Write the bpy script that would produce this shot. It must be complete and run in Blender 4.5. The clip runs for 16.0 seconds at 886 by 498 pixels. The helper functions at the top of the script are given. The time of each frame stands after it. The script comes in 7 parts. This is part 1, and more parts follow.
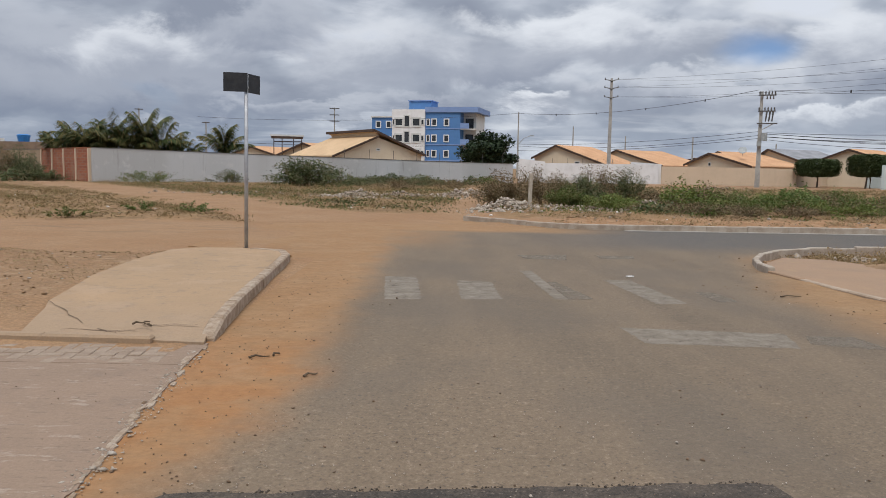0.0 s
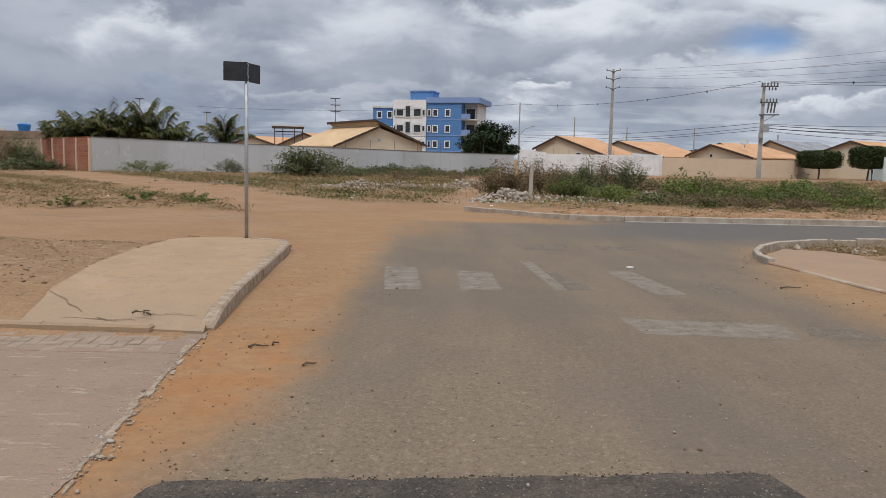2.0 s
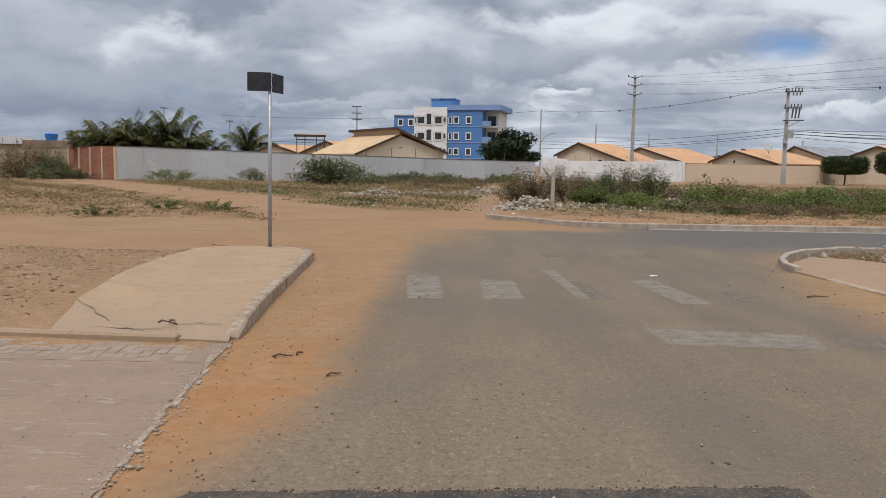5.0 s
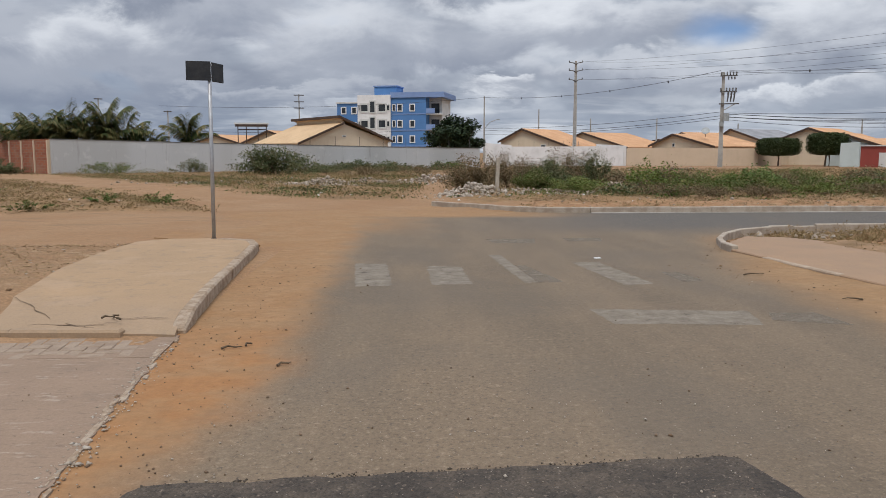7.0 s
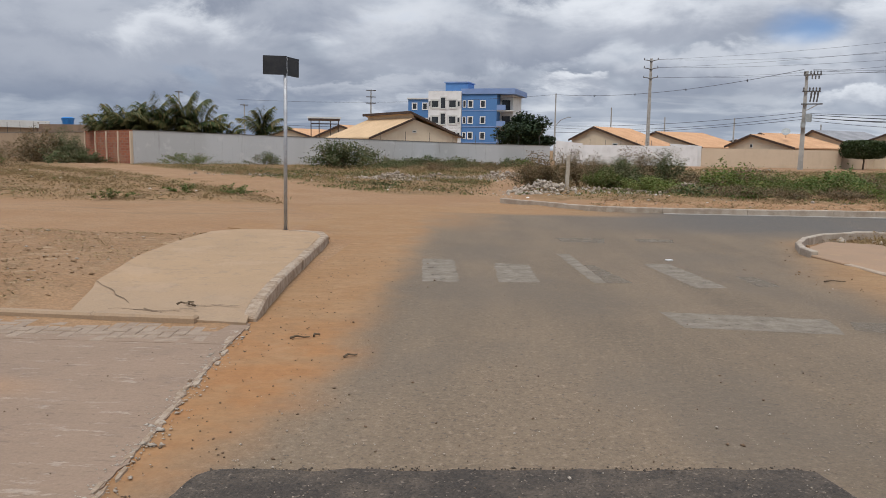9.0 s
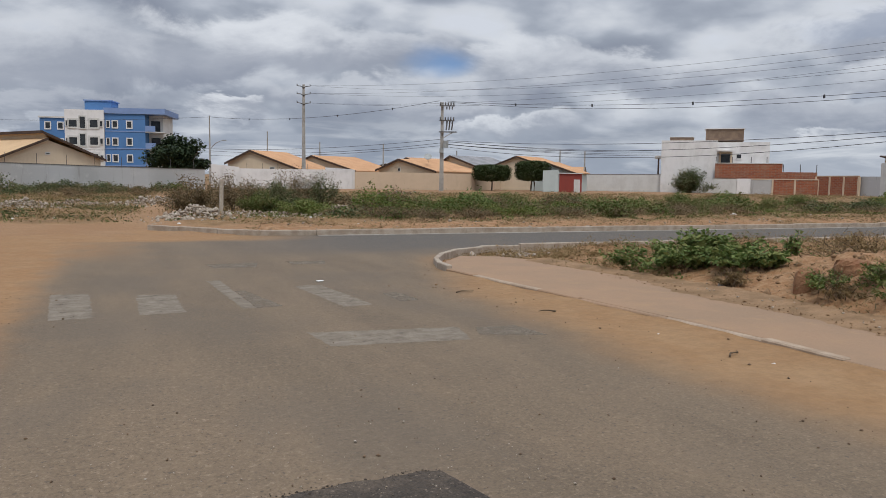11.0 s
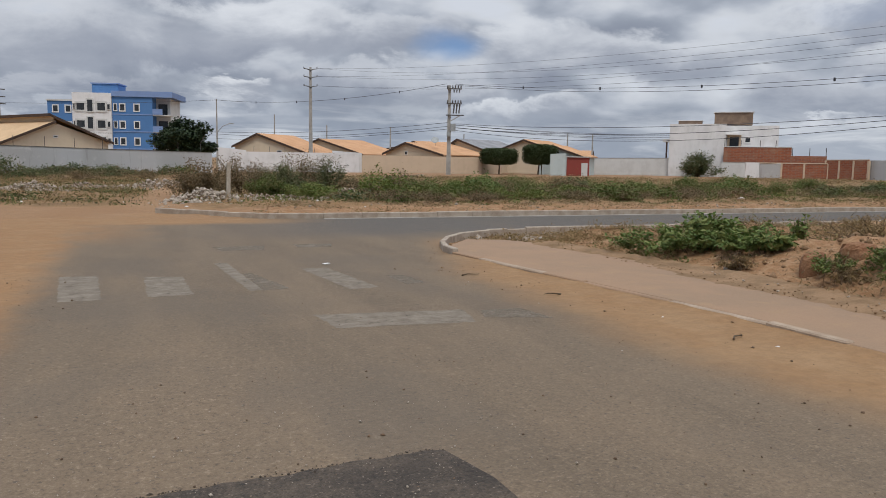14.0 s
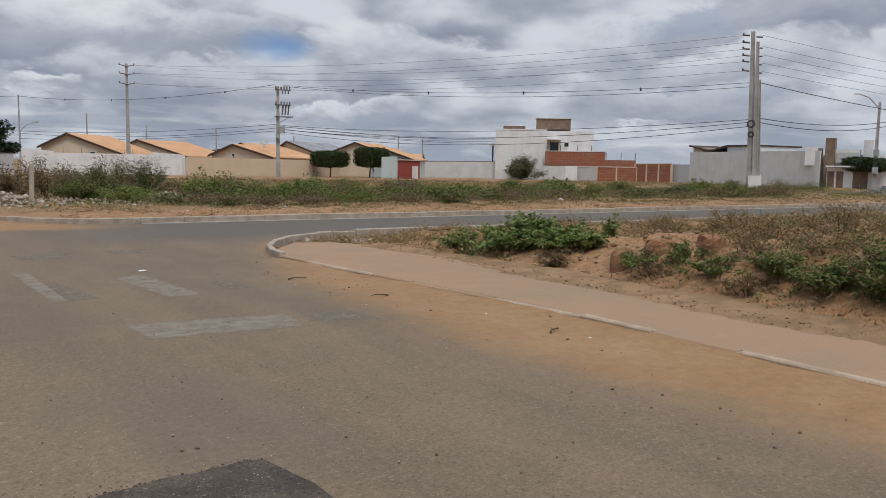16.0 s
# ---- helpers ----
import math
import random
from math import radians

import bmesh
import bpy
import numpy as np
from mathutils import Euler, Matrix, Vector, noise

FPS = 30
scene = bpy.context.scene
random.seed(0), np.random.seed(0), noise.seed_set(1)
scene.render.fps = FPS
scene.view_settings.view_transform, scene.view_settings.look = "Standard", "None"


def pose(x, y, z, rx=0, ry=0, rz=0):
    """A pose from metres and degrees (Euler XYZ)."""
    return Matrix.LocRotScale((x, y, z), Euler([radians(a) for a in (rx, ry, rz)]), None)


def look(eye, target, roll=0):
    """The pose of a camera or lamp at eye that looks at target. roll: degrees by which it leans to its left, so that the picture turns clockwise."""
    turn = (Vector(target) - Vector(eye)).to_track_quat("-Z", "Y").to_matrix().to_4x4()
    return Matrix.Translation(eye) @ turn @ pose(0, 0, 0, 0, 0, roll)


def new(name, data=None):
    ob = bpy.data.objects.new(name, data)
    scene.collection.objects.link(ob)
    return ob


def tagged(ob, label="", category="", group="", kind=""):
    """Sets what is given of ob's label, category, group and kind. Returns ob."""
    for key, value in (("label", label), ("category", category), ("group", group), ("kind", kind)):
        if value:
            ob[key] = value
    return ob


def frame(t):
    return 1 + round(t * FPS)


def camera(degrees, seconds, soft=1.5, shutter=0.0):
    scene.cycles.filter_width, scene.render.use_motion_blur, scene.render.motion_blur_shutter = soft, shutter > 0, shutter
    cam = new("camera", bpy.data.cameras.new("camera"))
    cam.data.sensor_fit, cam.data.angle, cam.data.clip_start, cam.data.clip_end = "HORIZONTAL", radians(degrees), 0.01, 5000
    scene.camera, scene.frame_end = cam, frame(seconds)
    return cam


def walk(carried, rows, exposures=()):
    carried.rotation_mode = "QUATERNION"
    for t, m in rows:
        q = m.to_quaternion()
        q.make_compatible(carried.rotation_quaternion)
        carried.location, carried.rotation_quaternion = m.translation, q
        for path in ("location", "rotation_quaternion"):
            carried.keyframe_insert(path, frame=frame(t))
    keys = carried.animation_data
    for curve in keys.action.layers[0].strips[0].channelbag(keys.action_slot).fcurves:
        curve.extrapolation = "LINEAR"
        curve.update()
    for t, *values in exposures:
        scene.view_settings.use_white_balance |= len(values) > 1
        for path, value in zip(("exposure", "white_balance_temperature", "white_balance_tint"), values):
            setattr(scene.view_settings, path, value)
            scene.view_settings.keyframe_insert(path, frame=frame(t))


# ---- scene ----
cam = camera(59.21, 16.0, soft=0.7)
# seconds, eye x y z, yaw, pitch, roll
ROWS = [
    (0.0, -0.061, 0.014, 1.541, 0.000, -5.996, -0.973),
    (0.5, -0.051, 0.035, 1.545, 0.130, -5.862, -1.121),
    (1.0, -0.052, -0.004, 1.541, 0.745, -5.927, -1.095),
    (1.5, -0.047, 0.012, 1.543, 0.004, -5.783, -1.558),
    (2.0, -0.049, 0.017, 1.534, 0.080, -6.676, -1.142),
    (2.5, -0.059, 0.025, 1.535, 1.739, -7.515, -0.388),
    (3.0, -0.066, 0.041, 1.525, 2.193, -7.274, -0.993),
    (3.2, -0.072, 0.027, 1.530, 2.531, -7.311, -0.899),
    (5.3, -0.066, 0.015, 1.566, 1.066, -5.726, -0.877),
    (5.5, -0.046, 0.015, 1.571, -0.363, -5.455, -0.980),
    (6.0, -0.005, 0.029, 1.564, -5.434, -5.310, -1.307),
    (6.5, 0.033, 0.033, 1.560, -9.689, -6.184, -1.014),
    (7.0, -0.072, -0.033, 1.554, -2.428, -7.056, 0.050),
    (7.5, -0.135, -0.043, 1.542, 7.492, -7.245, -0.601),
    (8.0, -0.118, -0.037, 1.550, 7.329, -7.760, -0.957),
    (8.5, -0.103, -0.016, 1.554, 4.330, -7.271, -0.551),
    (9.0, -0.085, -0.012, 1.550, 2.626, -7.349, -0.922),
    (9.5, -0.070, -0.007, 1.559, 0.962, -6.923, -1.128),
    (10.0, 0.019, 0.030, 1.550, -8.236, -6.177, -1.802),
    (10.2, 0.045, 0.028, 1.552, -12.346, -5.587, -1.974),
    (12.3, 0.112, -0.016, 1.553, -25.675, -6.008, 0.030),
    (12.5, 0.091, -0.012, 1.556, -24.080, -5.745, -0.044),
    (13.0, 0.023, -0.045, 1.551, -15.867, -6.540, -0.116),
    (13.5, 0.056, -0.050, 1.550, -17.009, -6.355, -0.452),
    (14.0, 0.100, -0.027, 1.548, -21.371, -6.470, -0.870),
    (14.5, 0.137, -0.018, 1.542, -25.411, -6.424, -0.701),
    (15.0, 0.169, -0.027, 1.539, -29.103, -6.246, -1.158),
    (15.5, 0.191, -0.015, 1.532, -31.693, -6.348, -0.990),
    (16.0, 0.194, -0.028, 1.529, -33.587, -6.047, -1.049),
]
walk(cam, [(t, pose(x, y, z, 90 + pitch, roll, yaw)) for t, x, y, z, yaw, pitch, roll in ROWS], [(0, 0.03), (2, 0.0), (3.2, 0.0), (5.3, 0.06), (5.5, 0.05), (6, -0.12), (6.5, -0.14), (7, 0.0), (7.5, 0.02), (8.0, 0.14), (8.5, 0.10), (9.5, 0.03), (10.0, 0.02), (10.2, -0.05), (12.3, -0.12), (16, -0.12)])

# ---- light ----
SUN_EL, SUN_AZ = 62.0, 200.0
sun = new("sun", bpy.data.lights.new("sun", "SUN"))
sun.data.energy, sun.data.angle, sun.data.color = 1.9, radians(14), (1.0, 0.95, 0.87)
sx = math.sin(radians(SUN_AZ)) * math.cos(radians(SUN_EL))
sy = math.cos(radians(SUN_AZ)) * math.cos(radians(SUN_EL))
sun.matrix_world = look((sx * 50, sy * 50, 50 * math.sin(radians(SUN_EL))), (0, 0, 0))


class Nodes:
    """Short hand for node trees: each call adds a node and returns its output."""

    def __init__(self, tree):
        self.t = tree
        tree.nodes.clear()

    def add(self, kind, **props):
        n = self.t.nodes.new(kind)
        for k, v in props.items():
            setattr(n, k, v)
        return n

    def put(self, sock, v):
        if isinstance(v, bpy.types.NodeSocket):
            self.t.links.new(v, sock)
        elif v is not None:
            if isinstance(v, (tuple, list)) and len(v) == 3 and sock.type == "RGBA":
                v = (*v, 1)
            sock.default_value = v

    def math(self, op, a, b=None, c=None, clamp=False):
        n = self.add("ShaderNodeMath", operation=op, use_clamp=clamp)
        for s, v in zip(n.inputs, (a, b, c)):
            self.put(s, v)
        return n.outputs[0]

    def vmath(self, op, a, b=None):
        n = self.add("ShaderNodeVectorMath", operation=op)
        self.put(n.inputs[0], a)
        if b is not None:
            self.put(n.inputs[1], b)
        return n.outputs["Value" if op in ("DOT_PRODUCT", "LENGTH", "DISTANCE") else "Vector"]

    def noise(self, vec, scale, detail=3.0, rough=0.55, distort=0.0, colour=False):
        n = self.add("ShaderNodeTexNoise")
        self.put(n.inputs["Vector"], vec)
        n.inputs["Scale"].default_value, n.inputs["Detail"].default_value = scale, detail
        n.inputs["Roughness"].default_value, n.inputs["Distortion"].default_value = rough, distort
        return n.outputs["Color" if colour else "Fac"]

    def step(self, v, lo, hi):
        n = self.add("ShaderNodeMapRange", interpolation_type="SMOOTHSTEP")
        self.put(n.inputs["Value"], v)
        self.put(n.inputs["From Min"], lo)
        self.put(n.inputs["From Max"], hi)
        return n.outputs[0]

    def lerp(self, v, lo, hi, a, b):
        n = self.add("ShaderNodeMapRange")
        self.put(n.inputs["Value"], v)
        for i, x in zip(range(1, 5), (lo, hi, a, b)):
            self.put(n.inputs[i], x)
        return n.outputs[0]

    def mix(self, fac, a, b, blend="MIX"):
        n = self.add("ShaderNodeMix", data_type="RGBA", blend_type=blend)
        self.put(n.inputs[0], fac)
        self.put(n.inputs[6], a)
        self.put(n.inputs[7], b)
        return n.outputs[2]

    def sep(self, v):
        n = self.add("ShaderNodeSeparateXYZ")
        self.put(n.inputs[0], v)
        return n.outputs

    def comb(self, x, y, z):
        n = self.add("ShaderNodeCombineXYZ")
        for s, v in zip(n.inputs, (x, y, z)):
            self.put(s, v)
        return n.outputs[0]


CLOUDS = ((-26.3, 7.5, 7.9, 2.6, 0.42), (-29.4, 4.7, 8.2, 1.7, 0.32), (-19.9, 4.5, 8.7, 1.3, 0.30), (-20.0, 7.4, 5.6, 2.1, 0.82),
          (-12.8, 9.1, 4.8, 2.0, 0.40), (-7.6, 4.3, 8.7, 0.7, 0.50), (4.5, 6.6, 5.2, 1.7, 0.33), (-5.1, 7.7, 6.2, 2.6, 0.72),
          (18.9, 5.3, 8.3, 1.2, 0.62), (17.2, 8.8, 5.2, 2.0, 0.68), (10.0, 9.5, 7.9, 2.3, 0.92), (7.4, 4.2, 2.5, 0.6, 0.95),
          (26.6, 3.5, 3.7, 0.8, 0.95), (28.1, 8.0, 4.6, 2.1, 0.85), (50.1, 4.4, 7.5, 1.2, 0.45), (55.9, 9.7, 9.6, 1.6, 0.36),
          (36.9, 7.4, 6.6, 1.7, 0.75), (53.2, 7.3, 5.4, 1.6, 0.80), (47.5, 3.0, 2.3, 0.4, 0.95))


def build_world():
    w = bpy.data.worlds.new("sky")
    scene.world = w
    w.use_nodes = True
    k = Nodes(w.node_tree)
    out = k.add("ShaderNodeOutputWorld")
    bg = k.add("ShaderNodeBackground")
    d = k.add("ShaderNodeTexCoord").outputs["Generated"]
    x, y, z = k.sep(d)
    clear = k.add("ShaderNodeTexSky", sky_type="NISHITA", sun_disc=False, sun_elevation=radians(SUN_EL), sun_rotation=radians(SUN_AZ))
    blue = k.mix(1.0, clear.outputs[0], (0.048, 0.070, 0.105), "MULTIPLY")
    up = k.math("MAXIMUM", z, 0.0)
    # cloud space: the dome, flattened, so that clouds are wider than tall and shrink to the horizon
    shrink = k.math("DIVIDE", 1.0, k.math("ADD", up, 0.55))
    plane = k.comb(k.math("MULTIPLY", x, shrink), k.math("MULTIPLY", y, shrink), k.math("MULTIPLY", up, 2.3))

    def layer(dx, dy, dz, scale, detail, rough, bend):
        return k.noise(k.vmath("ADD", plane, (dx, dy, dz)), scale, detail, rough, bend)

    big = layer(5.3, 1.9, 0.0, 1.55, 3.0, 0.45, 0.5)
    mid = layer(2.2, 4.1, 1.0, 3.8, 6.0, 0.47, 0.1)
    lit = layer(2.2, 4.1, 1.12, 3.8, 6.0, 0.47, 0.1)
    fine = layer(7.7, 3.2, 2.0, 9.0, 6.0, 0.6, 0.2)
    puff = k.math("ABSOLUTE", k.math("SUBTRACT", layer(1.4, 6.3, 0.5, 3.1, 4.0, 0.45, 0.0), 0.5))
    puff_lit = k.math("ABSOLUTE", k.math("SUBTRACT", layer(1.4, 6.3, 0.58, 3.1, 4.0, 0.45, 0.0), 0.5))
    edge = k.math("ADD", k.math("MULTIPLY", k.math("SUBTRACT", mid, lit), 1.2), k.math("MULTIPLY", k.math("SUBTRACT", puff, puff_lit), 0.9))
    tone = k.math("ADD", k.math("MULTIPLY", big, 0.50), k.math("MULTIPLY", mid, 0.30))
    tone = k.math("SUBTRACT", k.math("ADD", tone, 0.145), k.math("ADD", edge, k.math("MULTIPLY", puff, 0.35)))
    tone = k.math("ADD", tone, k.math("MULTIPLY", k.math("SUBTRACT", fine, 0.5), 0.06))
    # thinner, brighter cover towards the east
    tone = k.math("SUBTRACT", tone, k.lerp(x, -0.6, 0.7, -0.07, 0.085))
    ramp = k.add("ShaderNodeValToRGB")
    k.put(ramp.inputs[0], tone)
    cr = ramp.color_ramp
    for i, (pos, col) in enumerate(((0.20, (0.84, 0.86, 0.89)), (0.34, (0.66, 0.695, 0.75)), (0.44, (0.49, 0.53, 0.60)), (0.52, (0.36, 0.40, 0.47)), (0.61, (0.27, 0.305, 0.375)), (0.74, (0.215, 0.245, 0.315)))):
        e = cr.elements[i] if i < 2 else cr.elements.new(pos)
        e.position, e.color = pos, (*col, 1)
    cloud = k.mix(0.22, ramp.outputs[0], (0.47, 0.525, 0.635))
    # heaped clouds: azimuth, elevation, half width and half height in degrees, brightness of the sunlit top
    az = k.math("MULTIPLY", k.math("ARCTAN2", x, y), 57.296)
    el = k.math("MULTIPLY", k.math("ARCSINE", z), 57.296)
    puffs = k.vmath("MULTIPLY", d, (1.0, 1.0, 2.1))
    bend_a, bend_e, bend_s = k.sep(k.noise(puffs, 7.0, 9.0, 0.60, 0.3, True))
    az = k.math("ADD", az, k.math("MULTIPLY", k.math("SUBTRACT", bend_a, 0.5), 15.0))
    el = k.math("ADD", el, k.math("MULTIPLY", k.math("SUBTRACT", bend_e, 0.5), 7.5))
    ripple = k.math("MULTIPLY", k.math("SUBTRACT", bend_s, 0.5), 2.2)
    tufts = k.math("MULTIPLY", k.math("SUBTRACT", k.noise(puffs, 22.0, 7.0, 0.6), 0.5), 0.7)
    ripple = k.math("ADD", ripple, tufts)
    for a0, e0, ra, re, top in CLOUDS:
        u = k.math("DIVIDE", k.math("SUBTRACT", az, a0), ra)
        v = k.math("DIVIDE", k.math("SUBTRACT", el, e0), re)
        r = k.math("SQRT", k.math("ADD", k.math("MULTIPLY", u, u), k.math("MULTIPLY", v, v)))
        mask = k.math("MULTIPLY", k.step(k.math("ADD", r, k.math("MULTIPLY", ripple, 0.18)), 1.32, 0.74), 0.86)
        sun_side = k.math("ADD", k.math("SUBTRACT", v, k.math("MULTIPLY", u, 0.25)), ripple)
        glow = k.lerp(k.step(sun_side, -0.9, 0.95), 0.0, 1.0, top * 0.30 + 0.02, top)
        tint = k.mix(glow, (0.186, 0.222, 0.310), (0.84, 0.875, 0.93))
        cloud = k.mix(mask, cloud, tint)
    # a gap of clear sky, and small ones elsewhere
    gap_dir = Vector((0.378, 0.915, 0.139)).normalized()
    q = k.vmath("SUBTRACT", d, tuple(gap_dir))
    dist = k.vmath("LENGTH", k.vmath("MULTIPLY", q, (1.0, 1.0, 2.3)))
    dist = k.math("ADD", dist, k.math("MULTIPLY", k.math("SUBTRACT", mid, 0.5), 0.22))
    hole = k.math("MULTIPLY", k.step(dist, 0.07, 0.005), 0.8)
    thin = k.math("MULTIPLY", k.step(tone, 0.33, 0.18), 0.15)
    hole = k.math("MULTIPLY", k.math("MAXIMUM", hole, thin), 0.85)
    sky = k.mix(hole, cloud, blue)
    # low band: blue-grey layers of far cloud with pale streaks
    streak = k.noise(k.vmath("MULTIPLY", d, (2.6, 2.6, 17.0)), 2.0, 7.0, 0.6, 0.5)
    low = k.mix(k.step(streak, 0.44, 0.62), k.mix(k.step(x, -0.1, 0.55), (0.195, 0.245, 0.34), (0.34, 0.39, 0.475)), k.mix(k.step(x, -0.45, 0.1), (0.36, 0.41, 0.495), (0.62, 0.66, 0.72)))
    sky = k.mix(k.math("MULTIPLY", k.step(up, 0.10, 0.02), 0.72), sky, low)
    # overcast brightens to the zenith
    lift = k.lerp(k.step(up, 0.18, 0.75), 0.0, 1.0, 1.0, 2.3)
    sky = k.mix(1.0, sky, k.comb(lift, lift, lift), "MULTIPLY")
    k.put(bg.inputs[0], sky)
    bg.inputs[1].default_value = 1.0
    k.put(out.inputs[0], bg.outputs[0])


build_world()


# ---- materials ----
def material(name, build, rough=0.9, metal=0.0):
    """build(k, pos) gives colour, or (colour, height of the relief in metres, roughness)."""
    m = bpy.data.materials.new(name)
    m.use_nodes = True
    k = Nodes(m.node_tree)
    out = k.add("ShaderNodeOutputMaterial")
    b = k.add("ShaderNodeBsdfPrincipled")
    pos = k.add("ShaderNodeNewGeometry").outputs["Position"]
    got = build(k, pos)
    col, relief, r = got if isinstance(got, tuple) and not isinstance(got[0], float) else (got, None, rough)
    k.put(b.inputs["Base Color"], col)
    k.put(b.inputs["Roughness"], rough if r is None else r)
    b.inputs["Metallic"].default_value = metal
    b.inputs["Specular IOR Level"].default_value = 0.25 if not metal else 0.5
    if relief is not None:
        bump = k.add("ShaderNodeBump")
        bump.inputs["Strength"].default_value = 1.0
        bump.inputs["Distance"].default_value = 1.0
        k.put(bump.inputs["Height"], relief)
        k.put(b.inputs["Normal"], bump.outputs[0])
    k.put(out.inputs[0], b.outputs[0])
    return m


def mottled(a, b, scale=3.0, fine=40.0, relief=0.003):
    """Two tones, blotches and grain."""
    def build(k, p):
        n = k.noise(p, scale, 5.0, 0.6)
        f = k.noise(p, fine, 3.0, 0.6)
        c = k.mix(k.step(n, 0.35, 0.65), a, b)
        c = k.mix(1.0, c, k.mix(f, (0.72, 0.72, 0.72), (1.25, 1.25, 1.25)), "MULTIPLY")
        return c, k.math("MULTIPLY", f, relief), None
    return build


def streaked(a, dirt, base=0.35):
    """Painted wall with rain streaks and splash dirt low down."""
    def build(k, p):
        x, y, z = k.sep(p)
        s = k.noise(k.comb(k.math("MULTIPLY", x, 1.3), k.math("MULTIPLY", y, 1.3), k.math("MULTIPLY", z, 0.35)), 1.0, 6.0, 0.65)
        n = k.noise(p, 0.7, 6.0, 0.65)
        f = k.math("MULTIPLY", k.step(k.math("ADD", k.math("MULTIPLY", s, 0.4), k.math("MULTIPLY", n, 0.6)), 0.42, 0.68), 0.6)
        return k.mix(f, a, dirt), k.math("MULTIPLY", k.noise(p, 25.0), 0.003), None
    return build


def weathered_render(a, dirt, stain):
    """Bare cement render: large pale and dark panels, rain runs and dark growth in short vertical stains."""
    def build(k, p):
        x, y, z = k.sep(p)
        run = k.noise(k.comb(k.math("MULTIPLY", x, 2.2), k.math("MULTIPLY", y, 2.2), k.math("MULTIPLY", z, 0.25)), 1.0, 7.0, 0.7)
        panel = k.noise(k.comb(k.math("MULTIPLY", x, 0.22), k.math("MULTIPLY", y, 0.22), 0.0), 1.0, 2.0, 0.5)
        c = k.mix(k.step(panel, 0.42, 0.58), a, dirt)
        c = k.mix(k.math("MULTIPLY", k.step(run, 0.55, 0.68), 0.55), c, stain)
        c = k.mix(k.math("MULTIPLY", k.step(k.noise(p, 1.1, 6.0, 0.7), 0.55, 0.68), 0.45), c, (0.55, 0.54, 0.52))
        return c, k.math("MULTIPLY", k.noise(p, 25.0), 0.003), None
    return build


def sand_colour(k, p):
    big = k.noise(p, 0.35, 5.0, 0.6)
    mid = k.noise(p, 3.5, 5.0, 0.65)
    grain = k.noise(p, 60.0, 3.0, 0.7)
    c = k.mix(k.step(big, 0.35, 0.65), (0.265, 0.148, 0.073), (0.295, 0.180, 0.097))
    c = k.mix(k.math("MULTIPLY", k.step(mid, 0.47, 0.68), 0.6), c, (0.245, 0.148, 0.08))
    spots = k.noise(p, 14.0, 4.0, 0.7)
    c = k.mix(k.math("MULTIPLY", k.step(spots, 0.58, 0.70), 0.5), c, (0.19, 0.115, 0.065))
    c = k.mix(k.math("MULTIPLY", k.step(spots, 0.40, 0.30), 0.35), c, (0.44, 0.31, 0.2))
    c = k.mix(1.0, c, k.mix(k.step(k.noise(p, 26.0, 3.0, 0.8), 0.36, 0.64), (0.84, 0.83, 0.82), (1.14, 1.14, 1.14)), "MULTIPLY")
    x, y, z = k.sep(p)
    tyre = k.noise(k.comb(k.math("MULTIPLY", x, 0.35), k.math("MULTIPLY", y, 4.5), 0.0), 1.0, 5.0, 0.65, 0.6)
    tyre = k.math("MULTIPLY", k.step(tyre, 0.55, 0.64), k.math("MULTIPLY", k.step(y, 15.5, 18.0), k.step(y, 22.0, 20.8)))
    c = k.mix(k.math("MULTIPLY", tyre, 0.55), c, (0.165, 0.112, 0.07))
    crumbs = k.noise(p, 38.0, 4.0, 0.75)
    c = k.mix(k.math("MULTIPLY", k.step(crumbs, 0.60, 0.67), 0.6), c, (0.12, 0.078, 0.046))
    return k.mix(1.0, c, k.mix(grain, (0.78, 0.78, 0.78), (1.2, 1.2, 1.2)), "MULTIPLY"), mid, grain


